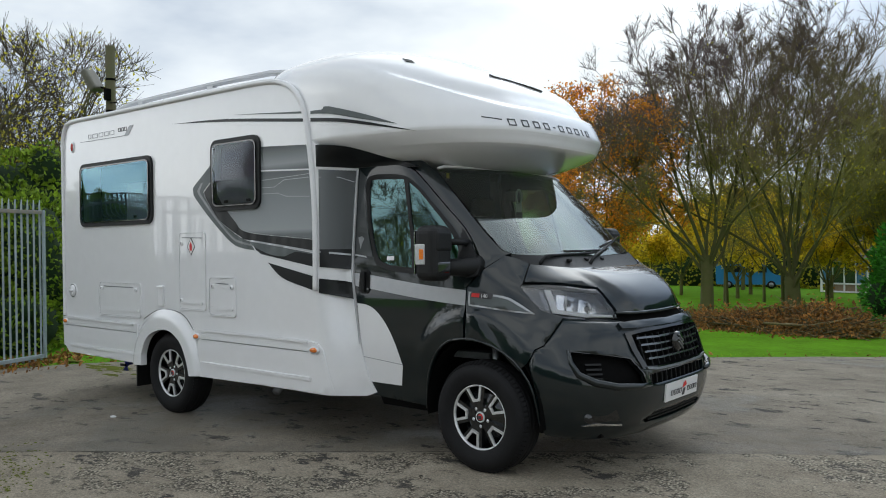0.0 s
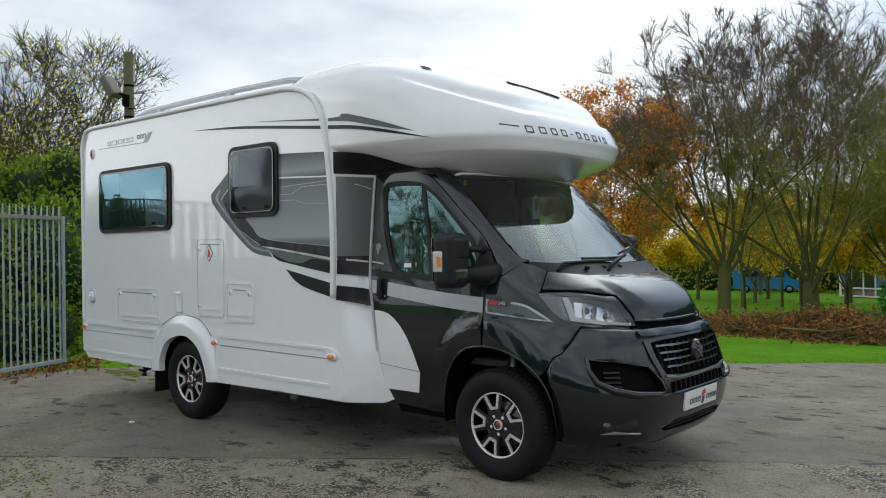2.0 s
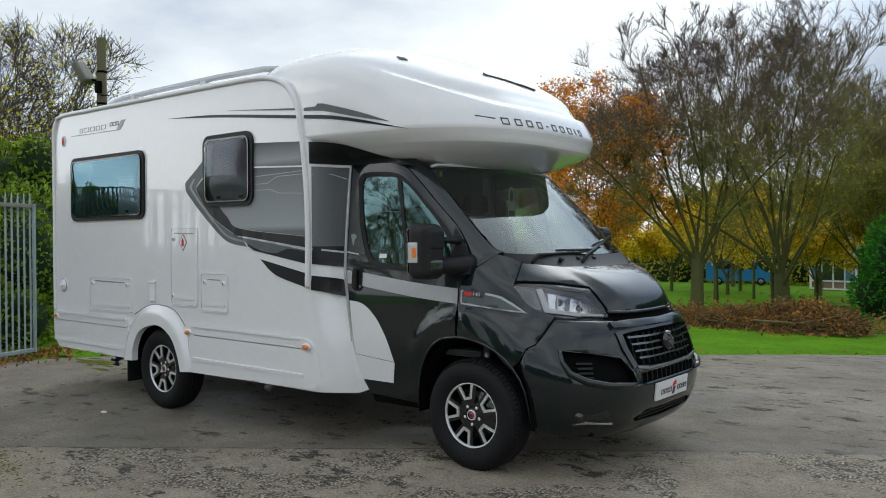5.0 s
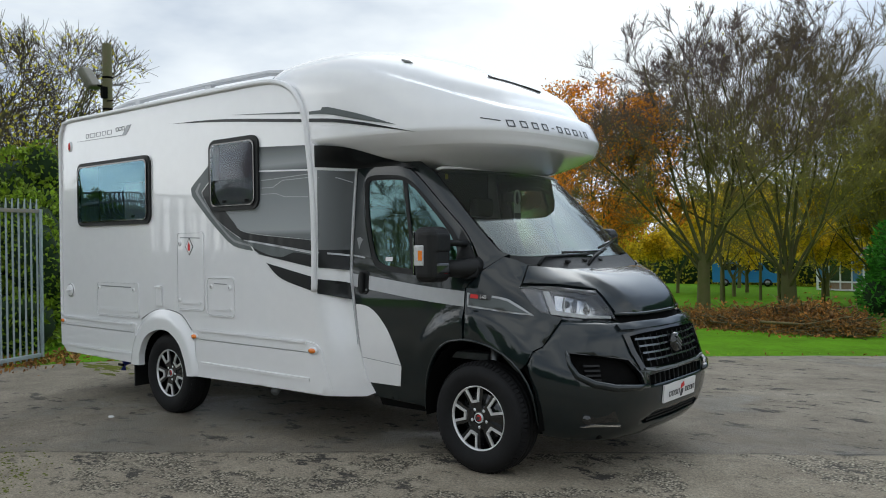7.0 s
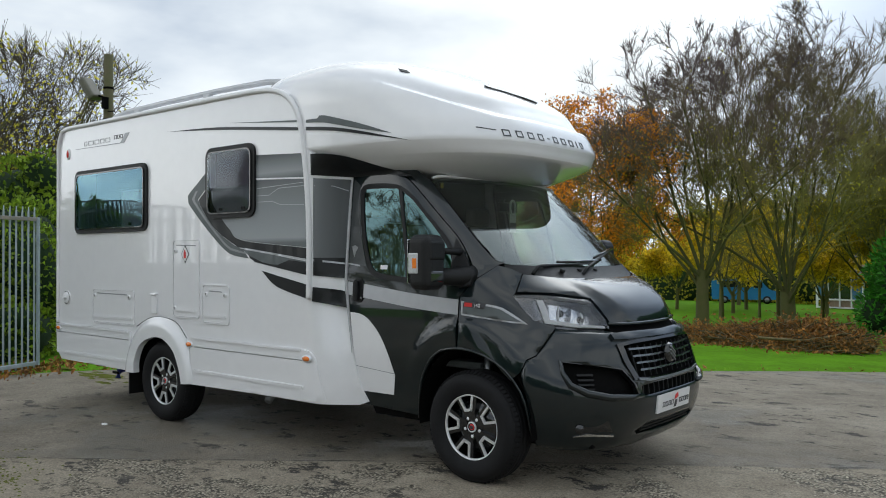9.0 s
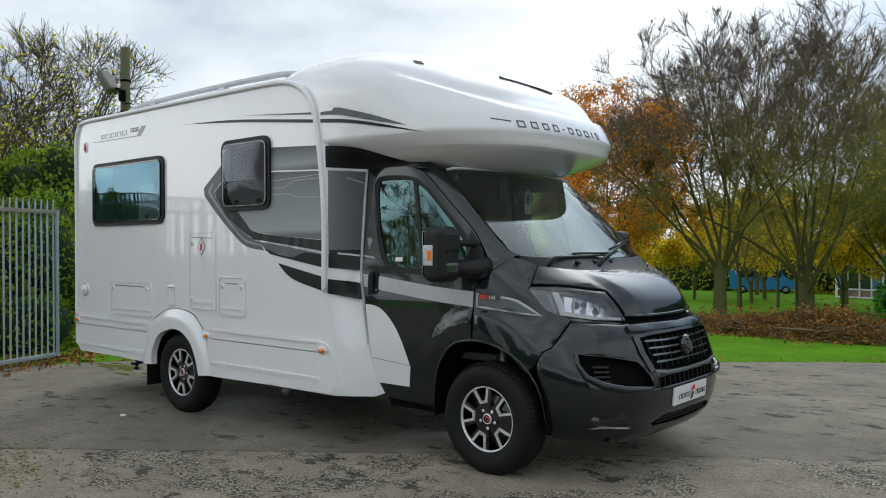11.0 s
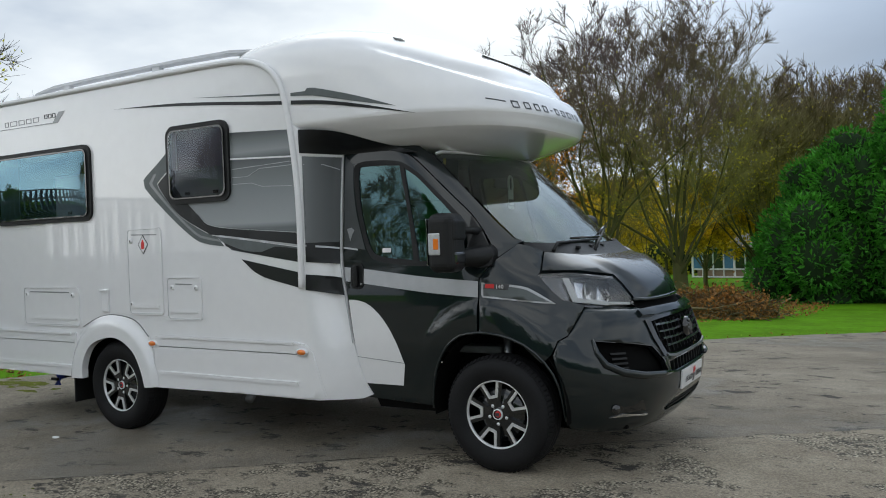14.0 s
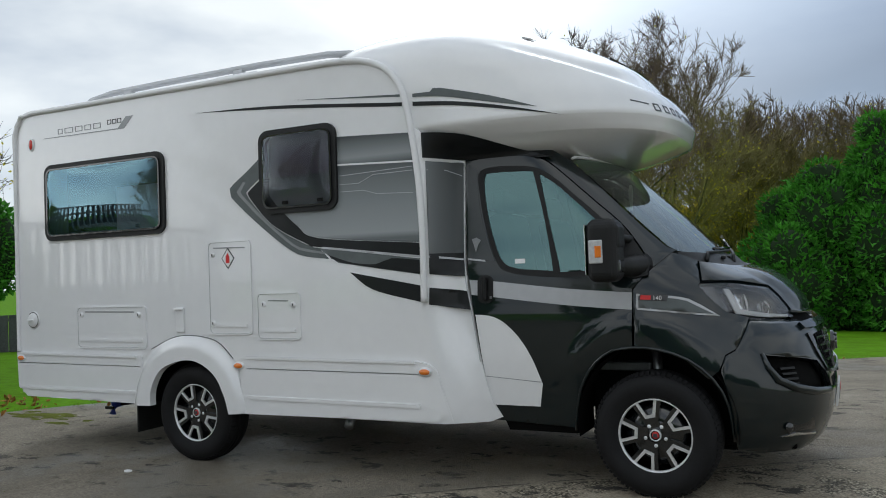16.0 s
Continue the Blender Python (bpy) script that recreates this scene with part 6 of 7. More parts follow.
def grow(seed, height, levels, stems, spread, lift, trunk_r, first, kids=(4, 6), tw=0.008, fine=4, wide=0.45, low=0.16):
    """A bare tree: a forked trunk, rising limbs and upswept twigs, kept to a domed crown. Gives limbs, twigs and twig ends."""
    r = random.Random(seed)
    big, small, ends = Wood(7), Wood(3), []
    mid, rz = height * (1 + low) / 2, height * (1 - low) / 2

    def room(q):
        """1 at the crown's heart, 0 at its uneven rim."""
        k = 1 + 0.16 * noise.noise(Vector((q.x, q.y, q.z * 0.7)) * 0.55 + Vector((seed, 0, 0)))
        e = math.hypot(q.x, q.y) / (wide * height * k)
        return 1 - math.sqrt(e * e + ((q.z - mid) / (rz * k)) ** 2)

    def branch(p, d, length, rad, lev):
        n = 5 if lev < 2 else (3 if lev < 4 else 2)
        pts, rads = [p], [rad]
        q, dd = p.copy(), d.copy()
        for i in range(n):
            dd = (dd + Vector((r.gauss(0, 0.14), r.gauss(0, 0.14), r.gauss(0, 0.09) + lift * (0.07 if lev < 2 else 0.05)))).normalized()
            nq = q + dd * length / n
            if lev > 1 and room(nq) < 0:
                nq = q + dd * length / n * 0.3
            q = nq
            pts.append(q.copy())
            rads.append(max(tw, rad * (1 - 0.62 * (i + 1) / n)))
            if room(q) < 0 and lev > 1:
                break
        n = len(pts) - 1
        (big if lev <= 1 else small).limb(pts, rads)
        if lev >= levels or room(q) < 0:
            ends.append(q.copy())
            ends.append(pts[min(1, n)].copy())
            for k in range(fine if room(q) < 0.42 else fine // 2):
                i = r.randint(0, n - 1)
                b0 = pts[i].lerp(pts[i + 1], r.random())
                fd = (dd * 0.6 + Vector((r.gauss(0, 0.5), r.gauss(0, 0.5), r.gauss(0.35, 0.3)))).normalized()
                b1 = b0 + fd * r.uniform(0.16, 0.48)
                small.limb([b0, b1], [tw, tw * 0.6])
            return
        more = {1: 2.1, 2: 1.25, 3: 0.9}.get(lev, 0.8)
        if lev > 1 and room(q) > 0.5:
            more *= 0.7
        for k in range(max(2, round(more * r.randint(*kids)))):
            t = r.uniform(0.22, 1.0)
            i = min(n - 1, int(t * n))
            base = pts[i].lerp(pts[i + 1], t * n - i)
            ax = dd.cross(Vector((r.gauss(0, 1), r.gauss(0, 1), r.gauss(0, 1)))).normalized()
            nd = (dd * r.uniform(0.7, 1.1) + ax * r.uniform(0.45, 1.15) * spread).normalized()
            branch(base, nd, length * r.uniform(0.36, 0.58) * (1.25 - 0.45 * t), max(tw, rads[i] * r.uniform(0.48, 0.68)), lev + 1)
    base = Vector((0, 0, -0.15))
    fork = Vector((r.uniform(-0.1, 0.1), r.uniform(-0.1, 0.1), first))
    big.limb([base, base.lerp(fork, 0.12) + Vector((0, 0, 0)), base.lerp(fork, 0.5), fork], [trunk_r * 1.5, trunk_r * 1.12, trunk_r, trunk_r * 0.92])
    for k in range(stems):
        a = 2.4 * k + r.uniform(-0.4, 0.4)
        far_out = k % 2
        sp = spread * (r.uniform(0.8, 1.7) if far_out else r.uniform(0.15, 0.7))
        d = Vector((math.cos(a) * sp, math.sin(a) * sp, 1)).normalized()
        branch(fork - Vector((0, 0, r.uniform(0, first * 0.45))), d, (height - first) * (r.uniform(0.52, 0.66) if far_out else r.uniform(0.70, 0.86)), min(trunk_r, 0.16) * r.uniform(0.30, 0.46), 1)
    return big, small, ends


BARK = material("mossy_bark", (0.115, 0.100, 0.040), 0.9, color2=(0.080, 0.095, 0.020), scale=4, bump=0.7, bump_scale=30)
TWIG = ramp_material("dark_twig", "Z", [(0.0, (0.26, 0.24, 0.05)), (3.6, (0.23, 0.20, 0.055)), (6.2, (0.165, 0.125, 0.075)), (8.5, (0.12, 0.088, 0.083)), (12.0, (0.105, 0.076, 0.076))], 0.9, 0.0)
MOSSTWIG = ramp_material("mossy_twig", "Z", [(0.0, (0.26, 0.26, 0.05)), (5.0, (0.24, 0.23, 0.055)), (8.5, (0.15, 0.115, 0.07)), (12.0, (0.105, 0.08, 0.074))], 0.9, 0.0)
HEDGETWIG = material("grey_brown_twig", (0.085, 0.068, 0.042), 0.9, vary=0.4, scale=2)
BRUSH = material("cut_brushwood", (0.19, 0.155, 0.065), 0.9, color2=(0.065, 0.050, 0.025), scale=3, island=0.4)
ORANGE = material("orange_leaf", (0.92, 0.46, 0.035), 0.7, color2=(0.78, 0.26, 0.02), scale=2, island=0.45, through_light=0.45)
YELLOW = material("yellow_leaf", (0.85, 0.62, 0.03), 0.7, color2=(0.55, 0.44, 0.03), scale=2, island=0.45, through_light=0.45)
OLIVE = material("olive_leaf", (0.68, 0.57, 0.045), 0.75, color2=(0.44, 0.45, 0.035), scale=2, island=0.3, through_light=0.6)
CONIFER = material("conifer_spray", (0.095, 0.36, 0.026), 0.65, color2=(0.036, 0.17, 0.014), scale=1.6, island=0.5, through_light=0.35)
IVY = material("hedge_leaf", (0.30, 0.42, 0.025), 0.6, color2=(0.08, 0.16, 0.014), scale=1.8, island=0.55, through_light=0.4)
# near-black green: the shade deep inside hedges, put into a colour
HULL = material("hedge_shade_core", (0.012, 0.035, 0.007), 1.0, vary=0.4, scale=4)
BROWNLEAF = material("brown_leaf", (0.42, 0.19, 0.040), 0.8, color2=(0.12, 0.075, 0.022), scale=3, island=0.5, through_light=0.3)


def make_tree(name, label, at, seed, height, leaf, leaf_share, leaf_low=None, levels=5, stems=6, spread=0.75, lift=1.0, trunk_r=0.16, first=1.5, kids=(4, 6), size=(0.05, 0.10), turn=0.0, twig=None, per=3, group="bare autumn trees", fine=4, tw=0.008):
    big, small, ends = grow(seed, height, levels, stems, spread, lift, trunk_r, first, kids, tw, fine)
    t = thing(name, label, "tree", Matrix.Translation((at[0], at[1], ground_z(*at) - 0.01)) @ Matrix.Rotation(turn, 4, "Z"), group)
    part("trunk", mesh_of("trunk", big.v, big.f, BARK), None, t)
    part("crown", mesh_of("crown", small.v, small.f, twig or TWIG, False), None, t)
    r = random.Random(seed + 1)
    pick = []
    for e in ends:
        share = leaf_share if leaf_low is None else leaf_share + (leaf_low - leaf_share) * max(0.0, min(1.0, 1.15 - 1.75 * e.z / height))
        n = int(per * share) + (1 if r.random() < per * share - int(per * share) else 0)
        for _ in range(n):
            pick.append(e + Vector((r.gauss(0, 0.12), r.gauss(0, 0.12), r.gauss(0, 0.12))))
    if pick:
        part("foliage", quads("foliage", pick, leaf, size[0], size[1], seed + 2, 0.0), None, t, "sparse autumn leaves")
    return t


t_a = make_tree("tree", "large bare autumn tree with mossy limbs on the lawn", (-1.9, 24.5), 21, 11.0, OLIVE, 0.03, 1.0, levels=4, stems=11, trunk_r=0.27, first=1.3, kids=(4, 5), spread=0.72, twig=MOSSTWIG, size=(0.06, 0.12), fine=12, tw=0.0075)
t_b = make_tree("tree", "bare autumn tree with purple twigs on the lawn", (-4.3, 22.7), 33, 10.8, OLIVE, 0.03, 0.8, levels=4, stems=11, trunk_r=0.22, first=2.0, kids=(4, 5), spread=0.82, size=(0.06, 0.12), fine=12, tw=0.0075)
t_c = make_tree("tree", "small tree with orange autumn leaves", (-8.6, 22.6), 47, 8.8, ORANGE, 1.5, 2.2, levels=4, fine=2, stems=9, trunk_r=0.12, first=1.4, spread=0.95, kids=(4, 5), size=(0.09, 0.16), per=4)
# the wood beyond the hedge, thinner in its twigs
t_d = make_tree("tree", "bare brown tree of the wood beyond the hedge", (6.5, 33), 39, 9.6, OLIVE, 0.05, 1.3, levels=4, stems=13, trunk_r=0.13, first=1.3, kids=(3, 4), spread=0.62, lift=1.5, twig=MOSSTWIG, size=(0.08, 0.15), fine=7, tw=0.010)
for k, (x, y, s, ang) in enumerate(((10.8, 35, 1.05, 40), (16, 38, 1.1, 110), (4.6, 37, 1.05, 290), (8.6, 39, 1.05, 200), (1.2, 35, 0.98, 20), (12.5, 32, 1.0, 150), (3.2, 31, 0.98, 70), (5.6, 30, 0.92, 185), (8.8, 32, 1.0, 300), (0.5, 28.5, 0.93, 210), (-0.6, 33.0, 1.05, 130))):
    copy_thing(t_d, Matrix.Translation((x, y, ground_z(x, y) - 0.01)) @ Matrix.Rotation(radians(ang), 4, "Z") @ Matrix.Scale(s, 4))
t_y = make_tree("tree", "yellow-leaved young tree far across the lawn", (-9.0, 39), 58, 6.2, YELLOW, 1.6, 1.8, levels=3, stems=6, trunk_r=0.10, first=1.2, kids=(3, 5), fine=2, size=(0.16, 0.30), per=9, group="yellow trees across the lawn")
for k, (x, y, s, ang) in enumerate(((-13.5, 42, 1.0, 80), (-5.5, 44, 1.1, 150), (-11, 47, 1.15, 210), (-17, 40, 0.9, 20), (-20, 52, 1.3, 300), (-2.0, 47, 1.1, 10), (-15, 57, 1.4, 120), (-3.2, 34, 0.95, 30), (1.4, 36, 1.0, 170), (5.2, 38, 1.1, 250))):
    copy_thing(t_y, Matrix.Translation((x, y, ground_z(x, y))) @ Matrix.Rotation(radians(ang), 4, "Z") @ Matrix.Scale(s, 4))
# young trunks on the lawn
sap = make_tree("sapling", "slim young tree on the lawn", (-5.9, 29), 63, 5.5, YELLOW, 0.5, 0.8, levels=3, stems=4, trunk_r=0.07, first=1.6, kids=(3, 4), size=(0.07, 0.13), group="saplings on the lawn")
for x, y, ang in ((-7.3, 32.5, 90), (-6.3, 35, 200), (-3.9, 30, 300)):
    copy_thing(sap, Matrix.Translation((x, y, ground_z(x, y))) @ Matrix.Rotation(radians(ang), 4, "Z"))
# trees behind the fence
t_l = make_tree("tree", "bare tree with yellowing leaves behind the hedge", (-11.6, 0.6), 71, 6.6, OLIVE, 0.30, 2.2, levels=4, fine=6, per=3, stems=9, trunk_r=0.11, first=0.9, kids=(3, 4), spread=1.0, size=(0.06, 0.12), group="trees behind the fence", twig=HEDGETWIG, tw=0.006)
for x, y, s, ang in ((-14.6, 1.6, 1.08, 120), (-16.8, 4.4, 1.25, 220), (-19.5, 5.4, 1.45, 40), (-22.5, 8.3, 1.55, 310)):
    copy_thing(t_l, Matrix.Translation((x, y, ground_z(x, y))) @ Matrix.Rotation(radians(ang), 4, "Z") @ Matrix.Scale(s, 4))


def hedge(name, label, lumps, mat, n, size, seed, up, category, aspect=2.0, clumps=0):
    """A dense evergreen: overlapping uneven lumps (x, y, z, rx, ry, rz), clothed in small sprays, over solid cores
    coloured near black for inner shade.
    """
    r = random.Random(seed)
    t = thing(name, label, category, Matrix.Translation((0, 0, 0)))
    # smaller clumps break the outline of each lump
    for x, y, z, rx, ry, rz in list(lumps):
        for _ in range(clumps):
            d = Vector((r.gauss(0, 1), r.gauss(-0.4, 1), r.gauss(0.35, 1))).normalized()
            k = r.uniform(0.24, 0.40)
            lumps.append((x + d.x * rx * 0.86, y + d.y * ry * 0.86, z + d.z * rz * 0.86, rx * k, ry * k, rz * k * r.uniform(0.8, 1.3)))
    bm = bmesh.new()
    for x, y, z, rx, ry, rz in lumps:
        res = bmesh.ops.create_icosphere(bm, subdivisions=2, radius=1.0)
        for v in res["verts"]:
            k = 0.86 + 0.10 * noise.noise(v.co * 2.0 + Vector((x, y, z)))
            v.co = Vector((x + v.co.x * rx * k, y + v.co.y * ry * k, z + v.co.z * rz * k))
    # solid dark core, standing in for the shaded depth behind the leaves
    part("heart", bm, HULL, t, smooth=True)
    area = [(a[3] * a[5] + a[4] * a[5] + a[3] * a[4]) for a in lumps]
    tot = sum(area)
    cs, outs = [], []
    for lm, ar in zip(lumps, area):
        x, y, z, rx, ry, rz = lm
        for _ in range(int(n * ar / tot)):
            d = Vector((r.gauss(0, 1), r.gauss(0, 1), r.gauss(0, 1))).normalized()
            k = 0.93 + 0.14 * noise.noise(d * 2.4 + Vector((x, y, z))) + 0.08 * noise.noise(d * 7 + Vector((z, x, y))) + r.gauss(0, 0.025)
            c = Vector((x + d.x * rx * k, y + d.y * ry * k, z + d.z * rz * k))
            if any((((c.x - o[0]) / o[3]) ** 2 + ((c.y - o[1]) / o[4]) ** 2 + ((c.z - o[2]) / o[5]) ** 2) < 0.68 for o in lumps if o is not lm):
                continue
            if c.z < ground_z(c.x, c.y):
                continue
            cs.append(c)
            outs.append(Vector((d.x / rx, d.y / ry, d.z / rz)).normalized())
    part("foliage", quads("foliage", cs, mat, size[0], size[1], seed + 1, up, outs, aspect), None, t)
    return t


gz = ground_z(4, 21)
hedge("conifer_hedge", "dense dark green conifer hedge beside the lawn", [
    (3.2, 22.6, gz + 1.5, 2.2, 2.0, 2.3), (3.9, 22.9, gz + 3.0, 1.8, 1.6, 2.0), (5.9, 22.8, gz + 2.2, 2.4, 2.0, 3.3), (6.1, 23.2, gz + 4.7, 1.5, 1.4, 2.1),
    (8.6, 22.6, gz + 2.4, 2.4, 2.1, 3.7), (8.3, 23.2, gz + 5.2, 1.5, 1.4, 2.0), (11.4, 22.4, gz + 2.4, 2.5, 2.1, 3.8), (14.2, 22.2, gz + 2.2, 2.5, 2.1, 3.4), (17.2, 22, gz + 2.2, 2.6, 2.1, 3.4)],
    CONIFER, 120000, (0.13, 0.27), 81, 0.35, "hedge", 2.6, 9)
hedge("ivy_hedge", "overgrown green hedge behind the metal fence", [
    (-7.0, 0.55, 1.0, 1.1, 1.1, 1.6), (-6.8, -0.8, 0.9, 1.0, 1.2, 1.6), (-6.8, -2.4, 1.0, 1.0, 1.2, 1.6), (-7.0, -4.0, 0.9, 1.0, 1.2, 1.6), (-8.2, 1.1, 1.8, 1.3, 1.1, 1.5), (-8.6, -0.8, 2.0, 1.4, 1.6, 1.7),
    (-6.0, -0.2, 0.35, 0.6, 1.0, 0.6), (-6.0, -1.8, 0.3, 0.6, 1.0, 0.55), (-6.0, -3.4, 0.3, 0.6, 1.0, 0.55)],
    IVY, 42000, (0.06, 0.13), 91, 0.1, "hedge", 1.5, 5)

ivy = hedge("ivy_tree", "small tree smothered in dark green ivy", [
    (-12.4, 5.75, 2.2, 0.62, 0.62, 1.15), (-12.55, 5.35, 2.6, 0.55, 0.55, 0.9), (-12.3, 5.3, 1.6, 0.5, 0.5, 0.8)],
    CONIFER, 5000, (0.06, 0.13), 95, 0.0, "tree", 1.5)
part("trunk", tube([(-12.4, 5.6, ground_z(-12.4, 5.6) - 0.1), (-12.42, 5.6, 1.0), (-12.4, 5.65, 2.0)], [0.13, 0.11, 0.08], 8, BARK, "trunk"), None, ivy)
# unseen planting and post frame added across the yard behind the camera, for reflections
for x, y, q, ang, src in ((-16, -34, 0.8, 10, t_d), (-7, -37, 0.85, 130, t_d), (9, -37, 0.85, 60, t_d)):
    copy_thing(src, Matrix.Translation((x, y, ground_z(x, y) - 0.05)) @ Matrix.Rotation(radians(ang), 4, "Z") @ Matrix.Scale(q, 4))
hedge("conifer_screen", "dark conifers standing across the yard", [
    (-3.0, -27, 1.6, 2.6, 1.8, 2.6), (1.2, -27.4, 1.8, 2.6, 1.8, 3.0), (5.4, -27.2, 1.7, 2.6, 1.8, 2.7), (9.6, -27, 1.9, 2.6, 1.8, 3.2), (13.8, -27, 1.8, 2.6, 1.8, 3.0), (18, -26.5, 1.9, 2.6, 1.8, 3.1), (22, -26, 2.0, 2.6, 1.8, 3.2)],
    CONIFER, 10000, (0.25, 0.5), 181, 0.25, "hedge", 2.2)
hedge("conifer_tree", "tall pointed dark conifer across the yard", [
    (-7.2, -19, 2.2, 1.7, 1.7, 2.4), (-7.2, -19, 4.4, 1.25, 1.25, 2.2), (-7.2, -19, 6.2, 0.75, 0.75, 2.0)],
    CONIFER, 6000, (0.2, 0.4), 191, -0.2, "conifer", 2.2)
copy_thing(t_d, Matrix.Translation((-11.8, -18.5, -0.05)) @ Matrix.Rotation(radians(75), 4, "Z"))
SHED = material("dark_steel", (0.06, 0.065, 0.07), 0.6, vary=0.3, scale=3)
# out-of-view posts and beam, added to be mirrored in the side windows
gan = thing("steel_canopy_frame", "unseen dark frame of posts on a low wall, added for window reflections", "canopy frame", Matrix.Translation((-15.7, -11.0, ground_z(-15.7, -11.0))) @ Matrix.Rotation(radians(-90), 4, "Z"))
part("low_wall", box(16.0, 0.30, 1.40, (0, 0, 0.68), 0.02), SHED, gan)
for k in range(36):
    part("post", box(0.13, 0.13, 1.75, (-7.8 + 0.445 * k, 0, 2.20), 0.01), SHED, gan)
part("beam", box(16.0, 0.16, 0.12, (0, 0, 3.10), 0.01), SHED, gan)

# pile of cut branches
r = random.Random(14)
pile = thing("brush_pile", "heap of cut branches and brown leaves on the lawn", "brush pile", Matrix.Translation((0, 0, 0)))
wood = Wood(4)
leaf_at = []
for k in range(1150):
    u, v = r.uniform(-1, 1), r.gauss(0, 0.42)
    cx, cy = 0.6 + 2.15 * u + 0.2 * v, 14.1 - 0.6 * u + 0.9 * v
    hgt = (0.50 + 0.36 * u) * (1 - u ** 4) ** 0.5 * math.exp(-v * v * 2.0) * (0.8 + 0.45 * noise.noise(Vector((cx * 1.6, cy * 1.6, 3.0))))
    z = ground_z(cx, cy) + r.uniform(0.02, max(0.05, hgt))
    a = r.uniform(0, 6.28)
    ln = r.uniform(0.4, 1.4)
    d = Vector((math.cos(a), math.sin(a) * 0.6, r.gauss(0.05, 0.28))).normalized()
    p0 = Vector((cx, cy, z)) - d * ln * 0.5
    p2 = Vector((cx, cy, z)) + d * ln * 0.5 + Vector((0, 0, r.gauss(0, 0.08)))
    p0.z, p2.z = max(p0.z, ground_z(p0.x, p0.y) + 0.01), max(p2.z, ground_z(p2.x, p2.y) + 0.01)
    rad = r.choice((0.006, 0.008, 0.012, 0.02))
    wood.limb([p0, (p0 + p2) / 2 + Vector((r.gauss(0, 0.05), r.gauss(0, 0.05), r.gauss(0, 0.04))), p2], [rad, rad * 0.8, rad * 0.4])
    for _ in range(10):
        leaf_at.append(p0.lerp(p2, r.random()) + Vector((r.gauss(0, 0.09), r.gauss(0, 0.09), abs(r.gauss(0, 0.07)))))
part("brushwood", mesh_of("brushwood", wood.v, wood.f, BRUSH), None, pile)
part("leaf_litter", quads("leaf_litter", leaf_at, BROWNLEAF, 0.06, 0.13, 15, 0.1), None, pile)
logs = Wood(7)
for x0, y0, x1, y1, rr_ in ((0.9, 12.6, 2.6, 13.3, 0.028), (1.3, 12.8, 2.5, 13.2, 0.02), (1.4, 13.3, 3.0, 13.2, 0.025)):
    logs.limb([Vector((x0, y0, ground_z(x0, y0) + 0.25)), Vector(((x0 + x1) / 2, (y0 + y1) / 2, ground_z(x0, y0) + 0.20)), Vector((x1, y1, ground_z(x1, y1) + 0.42))], [rr_, rr_, rr_ * 0.6])
part("cut_limb", mesh_of("cut_limb", logs.v, logs.f, BRUSH), None, pile)

# fallen leaves, tufts along the edges
r = random.Random(19)
ls = []
for _ in range(5200):
    u, v = r.uniform(-1, 1), r.gauss(0, 1)
    x, y = -1.5 + 5.0 * u, 17.0 + 2.6 * v + 1.0 * u
    if y < 14.2:
        continue
    ls.append((x, y, ground_z(x, y) + 0.0))
for _ in range(2600):
    x, y = r.uniform(-2.2, 2.4), r.gauss(14.2, 0.8)
    ls.append((x, y - 0.2 * x, ground_z(x, y - 0.2 * x) + 0.006))
for _ in range(500):
    k = r.randrange(len(edge_line))
    x, y = edge_line[k]
    if y > 14 or y < -6:
        continue
    ls.append((x - abs(r.gauss(0, 0.35)) + 0.1, y + r.gauss(0, 0.3), ground_z(x, y) + 0.004))
for _ in range(1500):
    q = r.random()
    ls.append((-4.6 + 1.4 * q + r.gauss(-0.25, 0.35), 0.5 - 4.0 * q + r.gauss(0, 0.3), -0.004))
tagged(new("leaf_litter", quads("leaf_litter", ls, FALLEN, 0.05, 0.11, 20, 0.05)), "brown fallen leaves scattered on lawn and yard edge", "fallen leaves", kind="stuff")
ls = []
for i, (x, y) in enumerate(edge_line):
    if y > 16 or y < -8:
        continue
    for _ in range(12):
        ls.append((x - 0.02 - abs(r.gauss(0, 0.16)), y + 0.02 + r.gauss(0, 0.22), ground_z(x, y) - 0.012))
for _ in range(300):
    ls.append((r.uniform(-6.6, -4.3), r.uniform(-5.0, 1.6), -0.012))
TUFT = material("grass_blade", (0.22, 0.38, 0.02), 0.8, color2=(0.13, 0.24, 0.014), scale=1.0, island=0.35)
tagged(new("grass_tufts", quads("grass_tufts", ls, TUFT, 0.02, 0.05, 22, 2.0, None, 5.0)), "ragged green grass tufts along the yard edge", "grass", kind="stuff")
# moss on the yard: thin uneven pads
MOSS = material("yellow_green_moss", (0.155, 0.175, 0.03), 0.95, color2=(0.08, 0.09, 0.022), scale=9, bump=0.6, bump_scale=120, spec=0.05)
mv, mf = [], []
for k in range(26):
    cx, cy = -3.05 + r.gauss(0, 0.5), -0.02 + r.gauss(0, 0.12)
    rx, ry = r.uniform(0.05, 0.22), r.uniform(0.02, 0.07)
    n0 = len(mv)
    mv.append((cx, cy, 0.016))
    for j in range(14):
        ang = 2 * math.pi * j / 14
        q = r.uniform(0.6, 1.2)
        mv.append((cx + rx * q * math.cos(ang), cy + ry * q * math.sin(ang), 0.0085))
        mf.append((n0, n0 + 1 + j, n0 + 1 + (j + 1) % 14))
